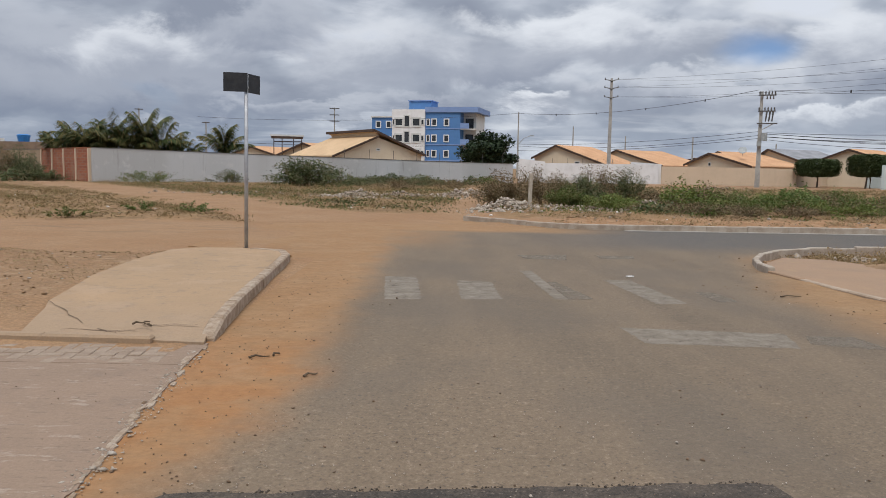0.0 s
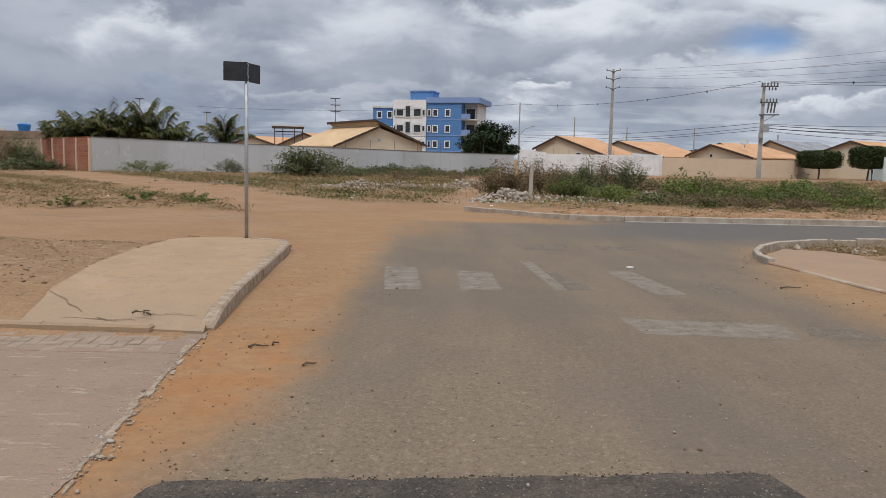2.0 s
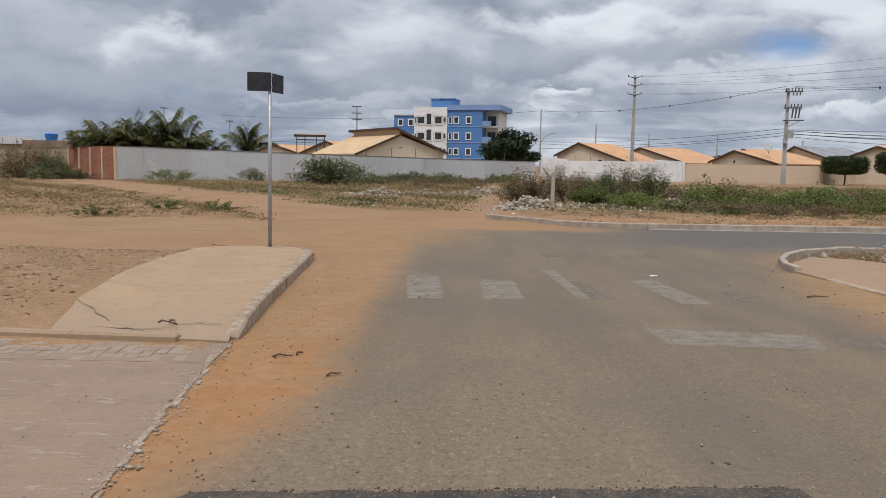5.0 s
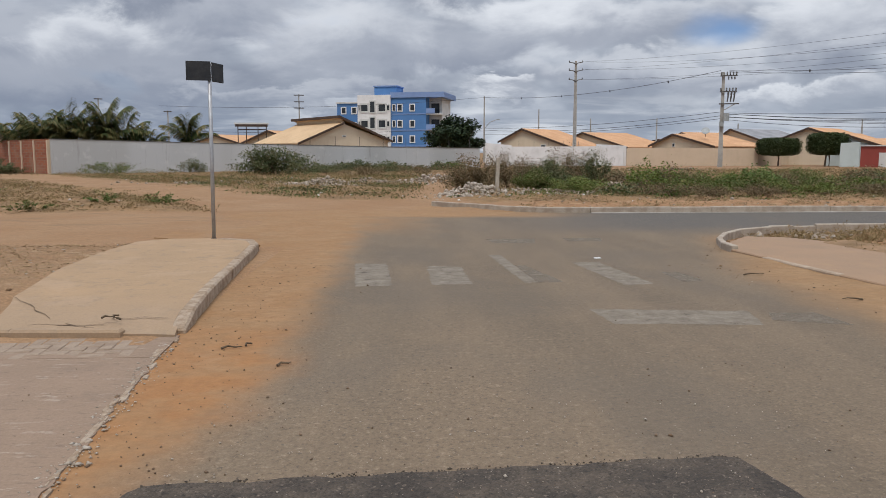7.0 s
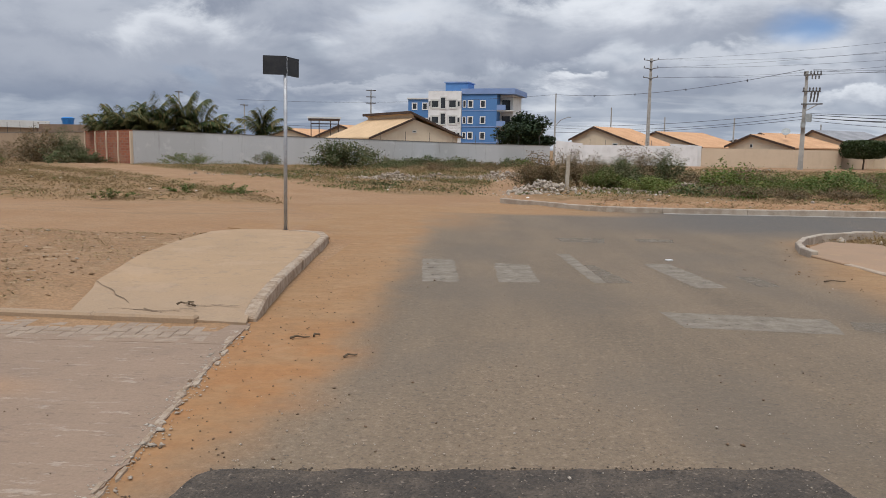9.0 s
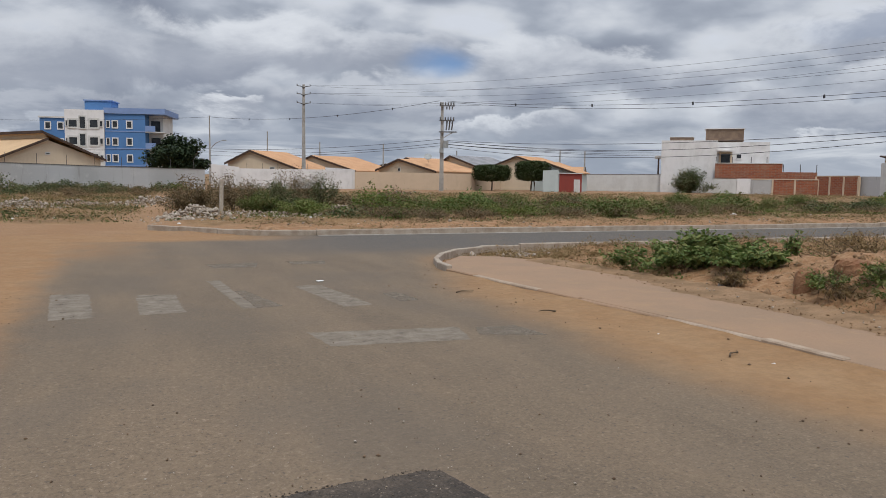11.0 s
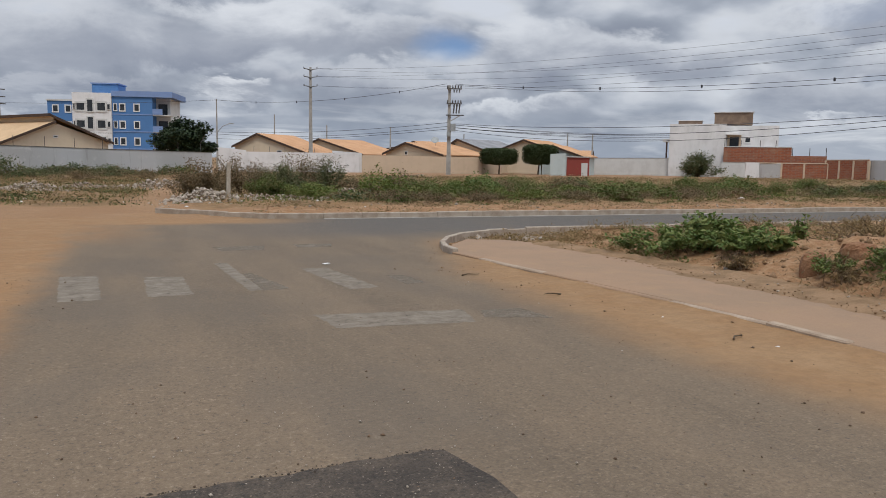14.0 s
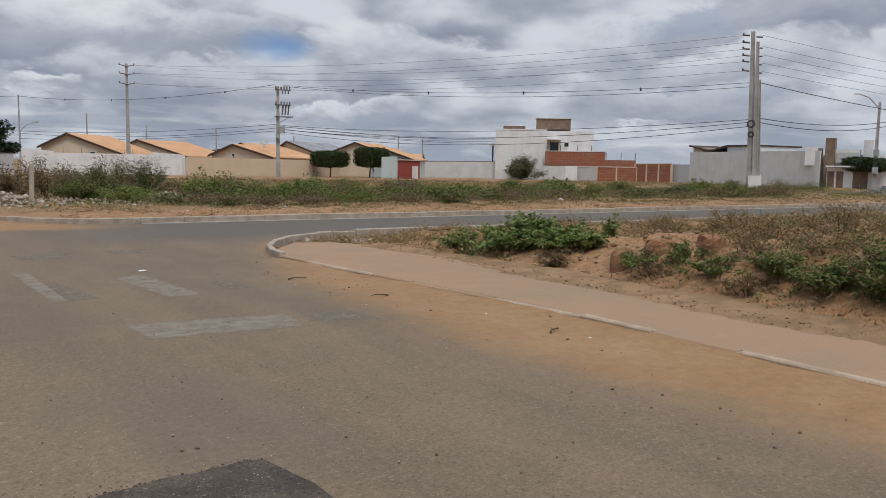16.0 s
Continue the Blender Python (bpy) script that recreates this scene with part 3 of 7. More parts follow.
MAT = {}
for name, build, rough, metal in (
    ("dirt", ground_build, 0.95, 0), ("asphalt", road_build, 0.9, 0), ("new_asphalt", patch_build, 0.8, 0),
    ("road_paint", paint_build, 0.85, 0), ("faint_paint", faint_build, 0.85, 0), ("slab_concrete", slab_build, 0.9, 0),
    ("walk_concrete", walk_build, 0.9, 0), ("drive_concrete", drive_build, 0.9, 0), ("hollow_brick", brick_build, 0.9, 0),
    ("kerb_concrete", mottled((0.385, 0.325, 0.26), (0.285, 0.225, 0.172), 4.0, 50.0), 0.9, 0),
    ("kerb_worn", mottled((0.395, 0.305, 0.225), (0.305, 0.225, 0.158), 4.0, 50.0), 0.9, 0),
    ("gutter_concrete", mottled((0.38, 0.35, 0.315), (0.28, 0.25, 0.215), 2.0, 40.0), 0.9, 0),
    ("paver", mottled((0.30, 0.228, 0.168), (0.245, 0.178, 0.128), 6.0, 60.0), 0.9, 0),
    ("broken_cement", mottled((0.385, 0.305, 0.23), (0.27, 0.19, 0.125), 9.0, 60.0, 0.01), 0.95, 0),
    ("grey_render", weathered_render((0.455, 0.455, 0.452), (0.40, 0.395, 0.385), (0.27, 0.26, 0.245)), 0.9, 0),
    ("white_wall", streaked((0.72, 0.71, 0.70), (0.50, 0.49, 0.47)), 0.85, 0),
    ("off_white", streaked((0.58, 0.58, 0.56), (0.42, 0.41, 0.39)), 0.85, 0),
    ("beige_wall", streaked((0.56, 0.44, 0.32), (0.46, 0.36, 0.26)), 0.85, 0),
    ("cream_wall", streaked((0.60, 0.50, 0.37), (0.50, 0.41, 0.30)), 0.85, 0),
    ("mint_wall", streaked((0.48, 0.54, 0.53), (0.40, 0.45, 0.44)), 0.85, 0),
    ("blue_paint", streaked((0.085, 0.20, 0.42), (0.07, 0.17, 0.36)), 0.7, 0),
    ("light_blue", streaked((0.20, 0.29, 0.50), (0.17, 0.25, 0.44)), 0.7, 0),
    ("cap_stone", mottled((0.21, 0.195, 0.175), (0.10, 0.095, 0.085), 1.0, 20.0), 0.95, 0),
    ("clay_tile", tile_build((0.55, 0.325, 0.185), (0.48, 0.275, 0.15)), 0.85, 0),
    ("pale_tile", tile_build((0.58, 0.405, 0.245), (0.52, 0.36, 0.215)), 0.85, 0),
    ("grey_tile", tile_build((0.30, 0.30, 0.31), (0.22, 0.22, 0.23)), 0.7, 0),
    ("dark_wood", mottled((0.055, 0.035, 0.025), (0.09, 0.06, 0.045), 4.0, 30.0), 0.8, 0),
    ("red_paint", streaked((0.25, 0.052, 0.04), (0.20, 0.05, 0.04)), 0.6, 0),
    ("brown_stone", mottled((0.24, 0.17, 0.12), (0.17, 0.12, 0.09), 1.5, 12.0, 0.02), 0.9, 0),
    ("brown_door", mottled((0.20, 0.13, 0.09), (0.15, 0.1, 0.07), 2.0, 20.0), 0.6, 0),
    ("dark_glass", mottled((0.03, 0.035, 0.04), (0.05, 0.055, 0.06), 1.0, 5.0, 0.0), 0.15, 0),
    ("pole_concrete", mottled((0.40, 0.385, 0.36), (0.30, 0.29, 0.27), 1.2, 30.0), 0.9, 0),
    ("steel", mottled((0.42, 0.43, 0.44), (0.33, 0.33, 0.34), 6.0, 60.0, 0.001), 0.5, 0.6),
    ("sign_back", mottled((0.022, 0.024, 0.028), (0.035, 0.036, 0.038), 5.0, 40.0, 0.0), 0.6, 0),
    ("insulator", mottled((0.075, 0.07, 0.07), (0.12, 0.115, 0.11), 5.0, 20.0, 0.0), 0.4, 0),
    ("cable", mottled((0.045, 0.045, 0.05), (0.06, 0.06, 0.065), 1.0, 5.0, 0.0), 0.6, 0),
    ("trafo_paint", mottled((0.36, 0.38, 0.38), (0.28, 0.3, 0.3), 3.0, 20.0, 0.0), 0.5, 0),
    ("tank_blue", mottled((0.03, 0.16, 0.42), (0.04, 0.19, 0.46), 1.0, 8.0, 0.0), 0.4, 0),
    ("old_wood", mottled((0.44, 0.39, 0.32), (0.34, 0.29, 0.23), 8.0, 70.0), 0.9, 0),
    ("bark", mottled((0.16, 0.12, 0.09), (0.1, 0.075, 0.055), 8.0, 40.0, 0.02), 0.95, 0),
    ("dry_twig", mottled((0.13, 0.092, 0.06), (0.085, 0.06, 0.038), 8.0, 40.0, 0.0), 0.95, 0),
    ("pale_rubble", mottled((0.43, 0.375, 0.315), (0.30, 0.24, 0.18), 6.0, 40.0, 0.01), 0.95, 0),
    ("rubble", mottled((0.36, 0.31, 0.255), (0.25, 0.19, 0.14), 6.0, 40.0, 0.01), 0.95, 0),
    ("clod", mottled((0.20, 0.12, 0.066), (0.275, 0.172, 0.096), 9.0, 60.0, 0.004), 0.95, 0),
    ("red_clay", mottled((0.19, 0.085, 0.042), (0.27, 0.15, 0.082), 5.0, 40.0, 0.015), 0.95, 0),
    ("shoulder_dirt", mottled((0.275, 0.172, 0.096), (0.19, 0.118, 0.062), 2.6, 35.0, 0.012), 0.95, 0),
    ("field_brown", streaked((0.34, 0.25, 0.17), (0.25, 0.18, 0.12)), 0.9, 0),
    ("pebble", mottled((0.11, 0.075, 0.05), (0.19, 0.125, 0.08), 9.0, 60.0, 0.003), 0.95, 0),
    ("litter", mottled((0.72, 0.71, 0.69), (0.55, 0.53, 0.5), 9.0, 60.0, 0.0), 0.6, 0),
    ("gravel_grey", mottled((0.26, 0.245, 0.235), (0.18, 0.17, 0.165), 6.0, 30.0, 0.02), 0.95, 0),
    ("palm_leaf", leaf_build((0.042, 0.062, 0.020), (0.082, 0.10, 0.034), (0.22, 0.17, 0.065)), 0.6, 0),
    ("tree_leaf", leaf_build((0.013, 0.026, 0.010), (0.024, 0.043, 0.014), (0.035, 0.05, 0.02)), 0.6, 0),
    ("ficus_leaf", leaf_build((0.030, 0.048, 0.014), (0.050, 0.075, 0.022), (0.06, 0.075, 0.025)), 0.6, 0),
    ("bush_leaf", leaf_build((0.062, 0.085, 0.034), (0.11, 0.13, 0.052), (0.18, 0.155, 0.08)), 0.7, 0),
    ("castor_leaf", leaf_build((0.09, 0.138, 0.036), (0.165, 0.215, 0.064), (0.19, 0.20, 0.065)), 0.6, 0),
    ("weed_green", leaf_build((0.075, 0.112, 0.025), (0.125, 0.165, 0.042), (0.21, 0.17, 0.07)), 0.8, 0),
    ("weed_dry", leaf_build((0.23, 0.155, 0.07), (0.34, 0.235, 0.118), (0.19, 0.145, 0.065)), 0.85, 0),
    ("weed_bright", leaf_build((0.10, 0.14, 0.03), (0.16, 0.20, 0.05), (0.20, 0.19, 0.06)), 0.8, 0),
    ("lot_scrub", scrub_build(((0.145, 0.115, 0.050), (0.085, 0.122, 0.032), (0.175, 0.115, 0.066), (0.060, 0.085, 0.026)), 0.30), 0.8, 0),
    ("wall_scrub", scrub_build(((0.110, 0.108, 0.042), (0.066, 0.085, 0.030), (0.175, 0.13, 0.066), (0.085, 0.070, 0.044)), 0.22), 0.8, 0),
    ("bank_scrub", scrub_build(((0.28, 0.195, 0.10), (0.16, 0.155, 0.062), (0.33, 0.215, 0.118), (0.125, 0.14, 0.05)), 0.9), 0.8, 0),
    ("matted_straw", scrub_build(((0.265, 0.195, 0.112), (0.32, 0.23, 0.134), (0.20, 0.155, 0.082), (0.165, 0.15, 0.065)), 0.5), 0.85, 0),
    ("shrub_grey", leaf_build((0.125, 0.098, 0.050), (0.19, 0.140, 0.076), (0.24, 0.158, 0.084)), 0.85, 0),
):
    MAT[name] = material(name, build, rough, metal)


def wear_through(m, lo, hi):
    """Scuffed paint: the surface below shows where it has worn off."""
    t = m.node_tree
    out = next(n for n in t.nodes if n.type == "OUTPUT_MATERIAL")
    paint = out.inputs[0].links[0].from_socket
    noise, ramp = t.nodes.new("ShaderNodeTexNoise"), t.nodes.new("ShaderNodeMapRange")
    geo = t.nodes.new("ShaderNodeNewGeometry")
    t.links.new(geo.outputs["Position"], noise.inputs["Vector"])
    noise.inputs["Scale"].default_value, noise.inputs["Detail"].default_value, noise.inputs["Roughness"].default_value = 5.5, 8.0, 0.72
    t.links.new(noise.outputs["Fac"], ramp.inputs["Value"])
    ramp.inputs["From Min"].default_value, ramp.inputs["From Max"].default_value = lo, hi
    clear, mix = t.nodes.new("ShaderNodeBsdfTransparent"), t.nodes.new("ShaderNodeMixShader")
    t.links.new(ramp.outputs[0], mix.inputs[0])
    t.links.new(clear.outputs[0], mix.inputs[1])
    t.links.new(paint, mix.inputs[2])
    t.links.new(mix.outputs[0], out.inputs[0])


wear_through(MAT["road_paint"], -0.15, 0.72)
wear_through(MAT["faint_paint"], 0.05, 0.85)


def let_light_through(m, share):
    """Thin leaves: part of the light passes to the other side."""
    t = m.node_tree
    out = next(n for n in t.nodes if n.type == "OUTPUT_MATERIAL")
    shader = next(n for n in t.nodes if n.type == "BSDF_PRINCIPLED")
    thin, mix = t.nodes.new("ShaderNodeBsdfTranslucent"), t.nodes.new("ShaderNodeMixShader")
    t.links.new(shader.inputs["Base Color"].links[0].from_socket, thin.inputs["Color"])
    mix.inputs[0].default_value = share
    t.links.new(shader.outputs[0], mix.inputs[1])
    t.links.new(thin.outputs[0], mix.inputs[2])
    t.links.new(mix.outputs[0], out.inputs[0])


for name in ("palm_leaf", "bush_leaf", "castor_leaf", "weed_green", "weed_dry", "weed_bright", "shrub_grey", "lot_scrub", "wall_scrub", "bank_scrub", "matted_straw"):
    let_light_through(MAT[name], 0.26)


# ---- mesh helpers ----
class Mesh:
    """Collects faces for one mesh."""

    def __init__(self):
        self.v, self.f = [], []

    def face(self, *pts):
        i = len(self.v)
        self.v += [tuple(p) for p in pts]
        self.f.append(tuple(range(i, i + len(pts))))

    def box(self, x0, x1, y0, y1, z0, z1, c=0.0, m=None):
        """A box; c: chamfer of the upper edges."""
        lo = [(x0, y0, z0), (x1, y0, z0), (x1, y1, z0), (x0, y1, z0)]
        rings = [lo, [(a, b, z1 - c) for a, b, _ in lo]]
        if c:
            rings.append([(x0 + c, y0 + c, z1), (x1 - c, y0 + c, z1), (x1 - c, y1 - c, z1), (x0 + c, y1 - c, z1)])
        self.loft(rings, m)

    def loft(self, rings, m=None, closed=True):
        i, n = len(self.v), len(rings[0])
        for r in rings:
            self.v += [tuple(m @ Vector(p)) if m else tuple(p) for p in r]
        for a in range(len(rings) - 1):
            for b in range(n):
                c = (b + 1) % n
                self.f.append((i + a * n + b, i + a * n + c, i + (a + 1) * n + c, i + (a + 1) * n + b))
        if closed:
            self.f.append(tuple(i + b for b in reversed(range(n))))
            self.f.append(tuple(i + (len(rings) - 1) * n + b for b in range(n)))

    def tube(self, pts, r, n=6, r1=None):
        pts = [Vector(p) for p in pts]
        rings = []
        for j, p in enumerate(pts):
            d = (pts[min(j + 1, len(pts) - 1)] - pts[max(j - 1, 0)]).normalized()
            u = d.cross(Vector((0, 0, 1)))
            u = u.normalized() if u.length > 1e-4 else Vector((1, 0, 0))
            w = d.cross(u)
            rr = r if r1 is None else r + (r1 - r) * j / max(1, len(pts) - 1)
            rings.append([p + (u * math.cos(a) + w * math.sin(a)) * rr for a in [6.28318 * q / n for q in range(n)]])
        self.loft(rings)

    def slab(self, outline, z0, z1):
        """A flat piece with an upright rim, from its outline (counter-clockwise)."""
        zt = z1 if callable(z1) else (lambda x, y: z1)
        self.loft([[(x, y, z0) for x, y in outline], [(x, y, zt(x, y)) for x, y in outline]])

    def data(self, name, mat, smooth=False):
        me = bpy.data.meshes.new(name)
        me.from_pydata(self.v, [], self.f)
        me.materials.append(MAT[mat])
        if smooth:
            me.polygons.foreach_set("use_smooth", [True] * len(me.polygons))
        me.update()
        return me


def part(name, mesh, mat, parent, label="", m=None, smooth=False):
    ob = new(name, mesh if isinstance(mesh, bpy.types.Mesh) else mesh.data(name, mat, smooth))
    ob.parent = parent
    if m is not None:
        ob.matrix_basis = m
    if label:
        ob["label"] = label
    return ob


def thing(name, label, category, m=None, group="", kind="", mesh=None, mat=None, smooth=False):
    ob = new(name, mesh.data(name, mat, smooth) if mesh else None)
    if m is not None:
        ob.matrix_basis = m
    return tagged(ob, label, category, group, kind)


def array_mesh(name, v, f, mat):
    me = bpy.data.meshes.new(name)
    n, w = len(f), f.shape[1]
    me.vertices.add(len(v))
    me.vertices.foreach_set("co", v.astype(np.float32).ravel())
    me.loops.add(n * w)
    me.loops.foreach_set("vertex_index", f.astype(np.int32).ravel())
    me.polygons.add(n)
    me.polygons.foreach_set("loop_start", np.arange(0, n * w, w, dtype=np.int32))
    me.polygons.foreach_set("loop_total", np.full(n, w, dtype=np.int32))
    me.materials.append(MAT[mat])
    me.update(calc_edges=True)
    return me


def leaves(name, centres, size, mat, rng, long=2.0, droop=0.0, upright=0.0):
    """One mesh of pointed leaves (folded diamonds), one at each centre."""
    n = len(centres)
    size = np.broadcast_to(np.asarray(size, float), n) * rng.uniform(0.6, 1.35, n)
    a = rng.uniform(0, 2 * np.pi, n)
    t = rng.uniform(-0.6, 0.9, n) - droop
    t = t * (1 - upright) + upright * rng.uniform(0.8, 1.5, n)
    d = np.stack([np.cos(a) * np.cos(t), np.sin(a) * np.cos(t), np.sin(t)], 1)
    s = np.cross(d, rng.normal(size=(n, 3)) * 0.7 + np.array((0, 0, 1.2)))
    s /= np.linalg.norm(s, axis=1, keepdims=True) + 1e-9
    up = np.cross(s, d)
    L, Wd = size[:, None] * d, size[:, None] / long * s
    v = np.empty((n, 4, 3))
    v[:, 0] = centres - L * 0.5
    v[:, 1] = centres + Wd * 0.5 + up * size[:, None] * 0.12
    v[:, 2] = centres + L * 0.5
    v[:, 3] = centres - Wd * 0.5 + up * size[:, None] * 0.12
    i = np.arange(n)[:, None] * 4
    return array_mesh(name, v.reshape(-1, 3), i + np.arange(4)[None], mat)


def smooth01(a, b, v):
    t = np.clip((v - a) / (b - a), 0, 1)
    return t * t * (3 - 2 * t)


def bumps(x, y, s, seed=0.0):
    """Gentle hills of about plus or minus one, from sines."""
    return (np.sin(x * s + 1.3 + seed) * np.cos(y * s * 1.17 + seed * 2.1) + 0.6 * np.sin(x * s * 2.3 + y * s * 1.9 + seed * 3.7)
            + 0.4 * np.cos(x * s * 4.7 - y * s * 4.1 + seed * 1.9)) / 2.0


# ---- ground ----
def in_berm(x, y):
    return smooth01(7.5, 9.2, x) * smooth01(14.9, 13.2, y)


def on_bank(x, y):
    return smooth01(7.35, 7.85, x + 0.12 * bumps(x, y, 2.0)) * smooth01(14.7, 13.9, y)


def height(x, y):
    x, y = np.asarray(x, float), np.asarray(y, float)
    road = smooth01(-3.6, -2.6, x) * smooth01(7.6, 6.6, x) * smooth01(20.4, 20.0, y)
    cross = smooth01(-3.5, -1.5, x) * smooth01(14.4, 15.0, y) * smooth01(20.3, 19.9, y)
    road = np.maximum(road, cross)
    h = 0.03 * bumps(x, y, 0.35) + 0.012 * bumps(x, y, 2.3, 2.0)
    lot = smooth01(20.1, 22.5, y) * smooth01(0.5, 2.5, x) * smooth01(75, 55, y)
    h = h + lot * (0.12 + 0.10 * bumps(x, y, 0.8, 1.0) + 0.05 * bumps(x, y, 2.9, 5.0))
    field = smooth01(-5.0, -8.0, x) * smooth01(20.2, 22.0, y) * smooth01(45, 32, y)
    h = h + field * (0.10 + 0.08 * bumps(x, y, 0.9, 3.0))
    side = smooth01(-3.9, -4.6, x) * smooth01(6.75, 7.6, y) * smooth01(13.6, 12.4, y)
    h = h + side * (0.07 + 0.02 * bumps(x, y, 3.1, 4.0))
    b = in_berm(x, y)
    rise = 0.20 + 0.42 * smooth01(11.5, 5.0, y) + 0.12 * smooth01(10.0, 14.0, x) * smooth01(12.0, 7.0, y)
    rise = rise + 0.12 * smooth01(9.2, 11.6, x) * smooth01(9.8, 6.2, y)
    h = h + b * (rise + 0.13 * bumps(x, y, 1.6, 6.0) + 0.05 * bumps(x, y, 4.0, 7.0) + 0.03 * bumps(x, y, 9.0, 2.0))
    h = h * (1 - road) - 0.07 * road
    walk_band = smooth01(4.6, 5.2, x) * smooth01(7.6, 7.2, x) * smooth01(15.0, 13.0, y)
    h = h * (1 - walk_band) - 0.02 * walk_band
    drive = smooth01(-1.6, -2.0, x) * smooth01(6.4, 6.0, y) * smooth01(-15, -13, x)
    h = h * (1 - drive) - 0.05 * drive
    slab = smooth01(-1.8, -2.2, x) * smooth01(-4.6, -4.2, x) * smooth01(13.2, 12.8, y) * smooth01(6.0, 6.3, y)
    h = h * (1 - slab) + 0.02 * slab
    return h * smooth01(400, 150, np.hypot(x, y))


def veg_mask(x, y):
    lot = smooth01(21.6, 23.6, y + 0.8 * bumps(x, y, 0.6)) * smooth01(0.8, 2.5, x - 0.035 * (y - 24)) * smooth01(76, 66, y)
    strip = smooth01(25.2, 27.0, y - 0.08 * x) * smooth01(0.5, -1.2, x - 0.065 * (y - 25)) * smooth01(-1.0, 2.2, y + 1.4 * np.minimum(x, 0) - 21.0 + 0.5 * bumps(x, y, 0.7))
    field = smooth01(-4.8, -6.5, x) * smooth01(20.1, 21.2, y) * smooth01(15.2, 13.2, y + 1.4 * x + 0.5 * bumps(x, y, 0.7))
    side = smooth01(-30, -36, x) * smooth01(18, 24, y)
    track = np.abs((x - 47) * 0.844 + (y - 49.7) * 0.536)
    lot = lot * (1 - 0.9 * smooth01(1.5, 0.7, track) * smooth01(30, 36, x))
    return np.clip(np.maximum.reduce([lot, strip, field * 0.85, side]), 0, 1)


def build_ground():
    xs = np.concatenate([-np.geomspace(3500, 72, 16), np.arange(-70, -14, 1.0), np.arange(-14, 26, 0.25), np.arange(26, 112, 1.0), np.geomspace(114, 3500, 16)])
    ys = np.concatenate([-np.geomspace(3500, 22, 14), np.arange(-20, 2, 1.0), np.arange(2, 34, 0.25), np.arange(34, 112, 1.0), np.geomspace(114, 3500, 16)])
    X, Y = np.meshgrid(xs, ys)
    Z = height(X, Y)
    v = np.stack([X, Y, Z], 2).reshape(-1, 3)
    nx, ny = len(xs), len(ys)
    i = (np.arange(ny - 1)[:, None] * nx + np.arange(nx - 1)[None]).ravel()
    f = np.stack([i, i + 1, i + nx + 1, i + nx], 1)
    me = array_mesh("ground", v, f, "dirt")
    me.polygons.foreach_set("use_smooth", [True] * len(me.polygons))
    zone = np.zeros((len(v), 4), np.float32)
    far = smooth01(90, 160, np.hypot(X, Y))
    zone[:, 0] = np.maximum.reduce([veg_mask(X, Y), far * 0.9, on_bank(X, Y) * 0.6]).ravel()
    verge = smooth01(19.8, 20.3, Y) * smooth01(25.0, 21.5, Y) * smooth01(2.0, 4.0, X) * 0.8
    zone[:, 1] = np.maximum(on_bank(X, Y) * 0.75, verge).ravel()
    rough = np.maximum.reduce([on_bank(X, Y), veg_mask(X, Y), smooth01(-4.0, -4.8, X) * smooth01(6.2, 7.0, Y) * smooth01(13.8, 12.5, Y), verge])
    zone[:, 2] = rough.ravel()
    zone[:, 3] = 1
    at = me.attributes.new("zone", "FLOAT_COLOR", "POINT")
    at.data.foreach_set("color", zone.ravel())
    ob = new("ground", me)
    return tagged(ob, "sandy tan dirt ground with weeds and tracks", "ground", kind="structure")


build_ground()


def arc(cx, cy, r, a0, a1, n):
    return [(cx + r * math.cos(radians(a0 + (a1 - a0) * i / n)), cy + r * math.sin(radians(a0 + (a1 - a0) * i / n))) for i in range(n + 1)]


# edge lines of the kerbs, in plan
CORNER = [(4.92, 11.8), (4.95, 12.3), (5.2, 13.1), (5.62, 13.9), (6.2, 14.6), (7.0, 15.05), (8.0, 15.2)]
FAR_END = [(0.55, 22.75), (1.3, 21.75), (2.2, 20.75), (3.2, 20.15), (4.6, 19.95)]


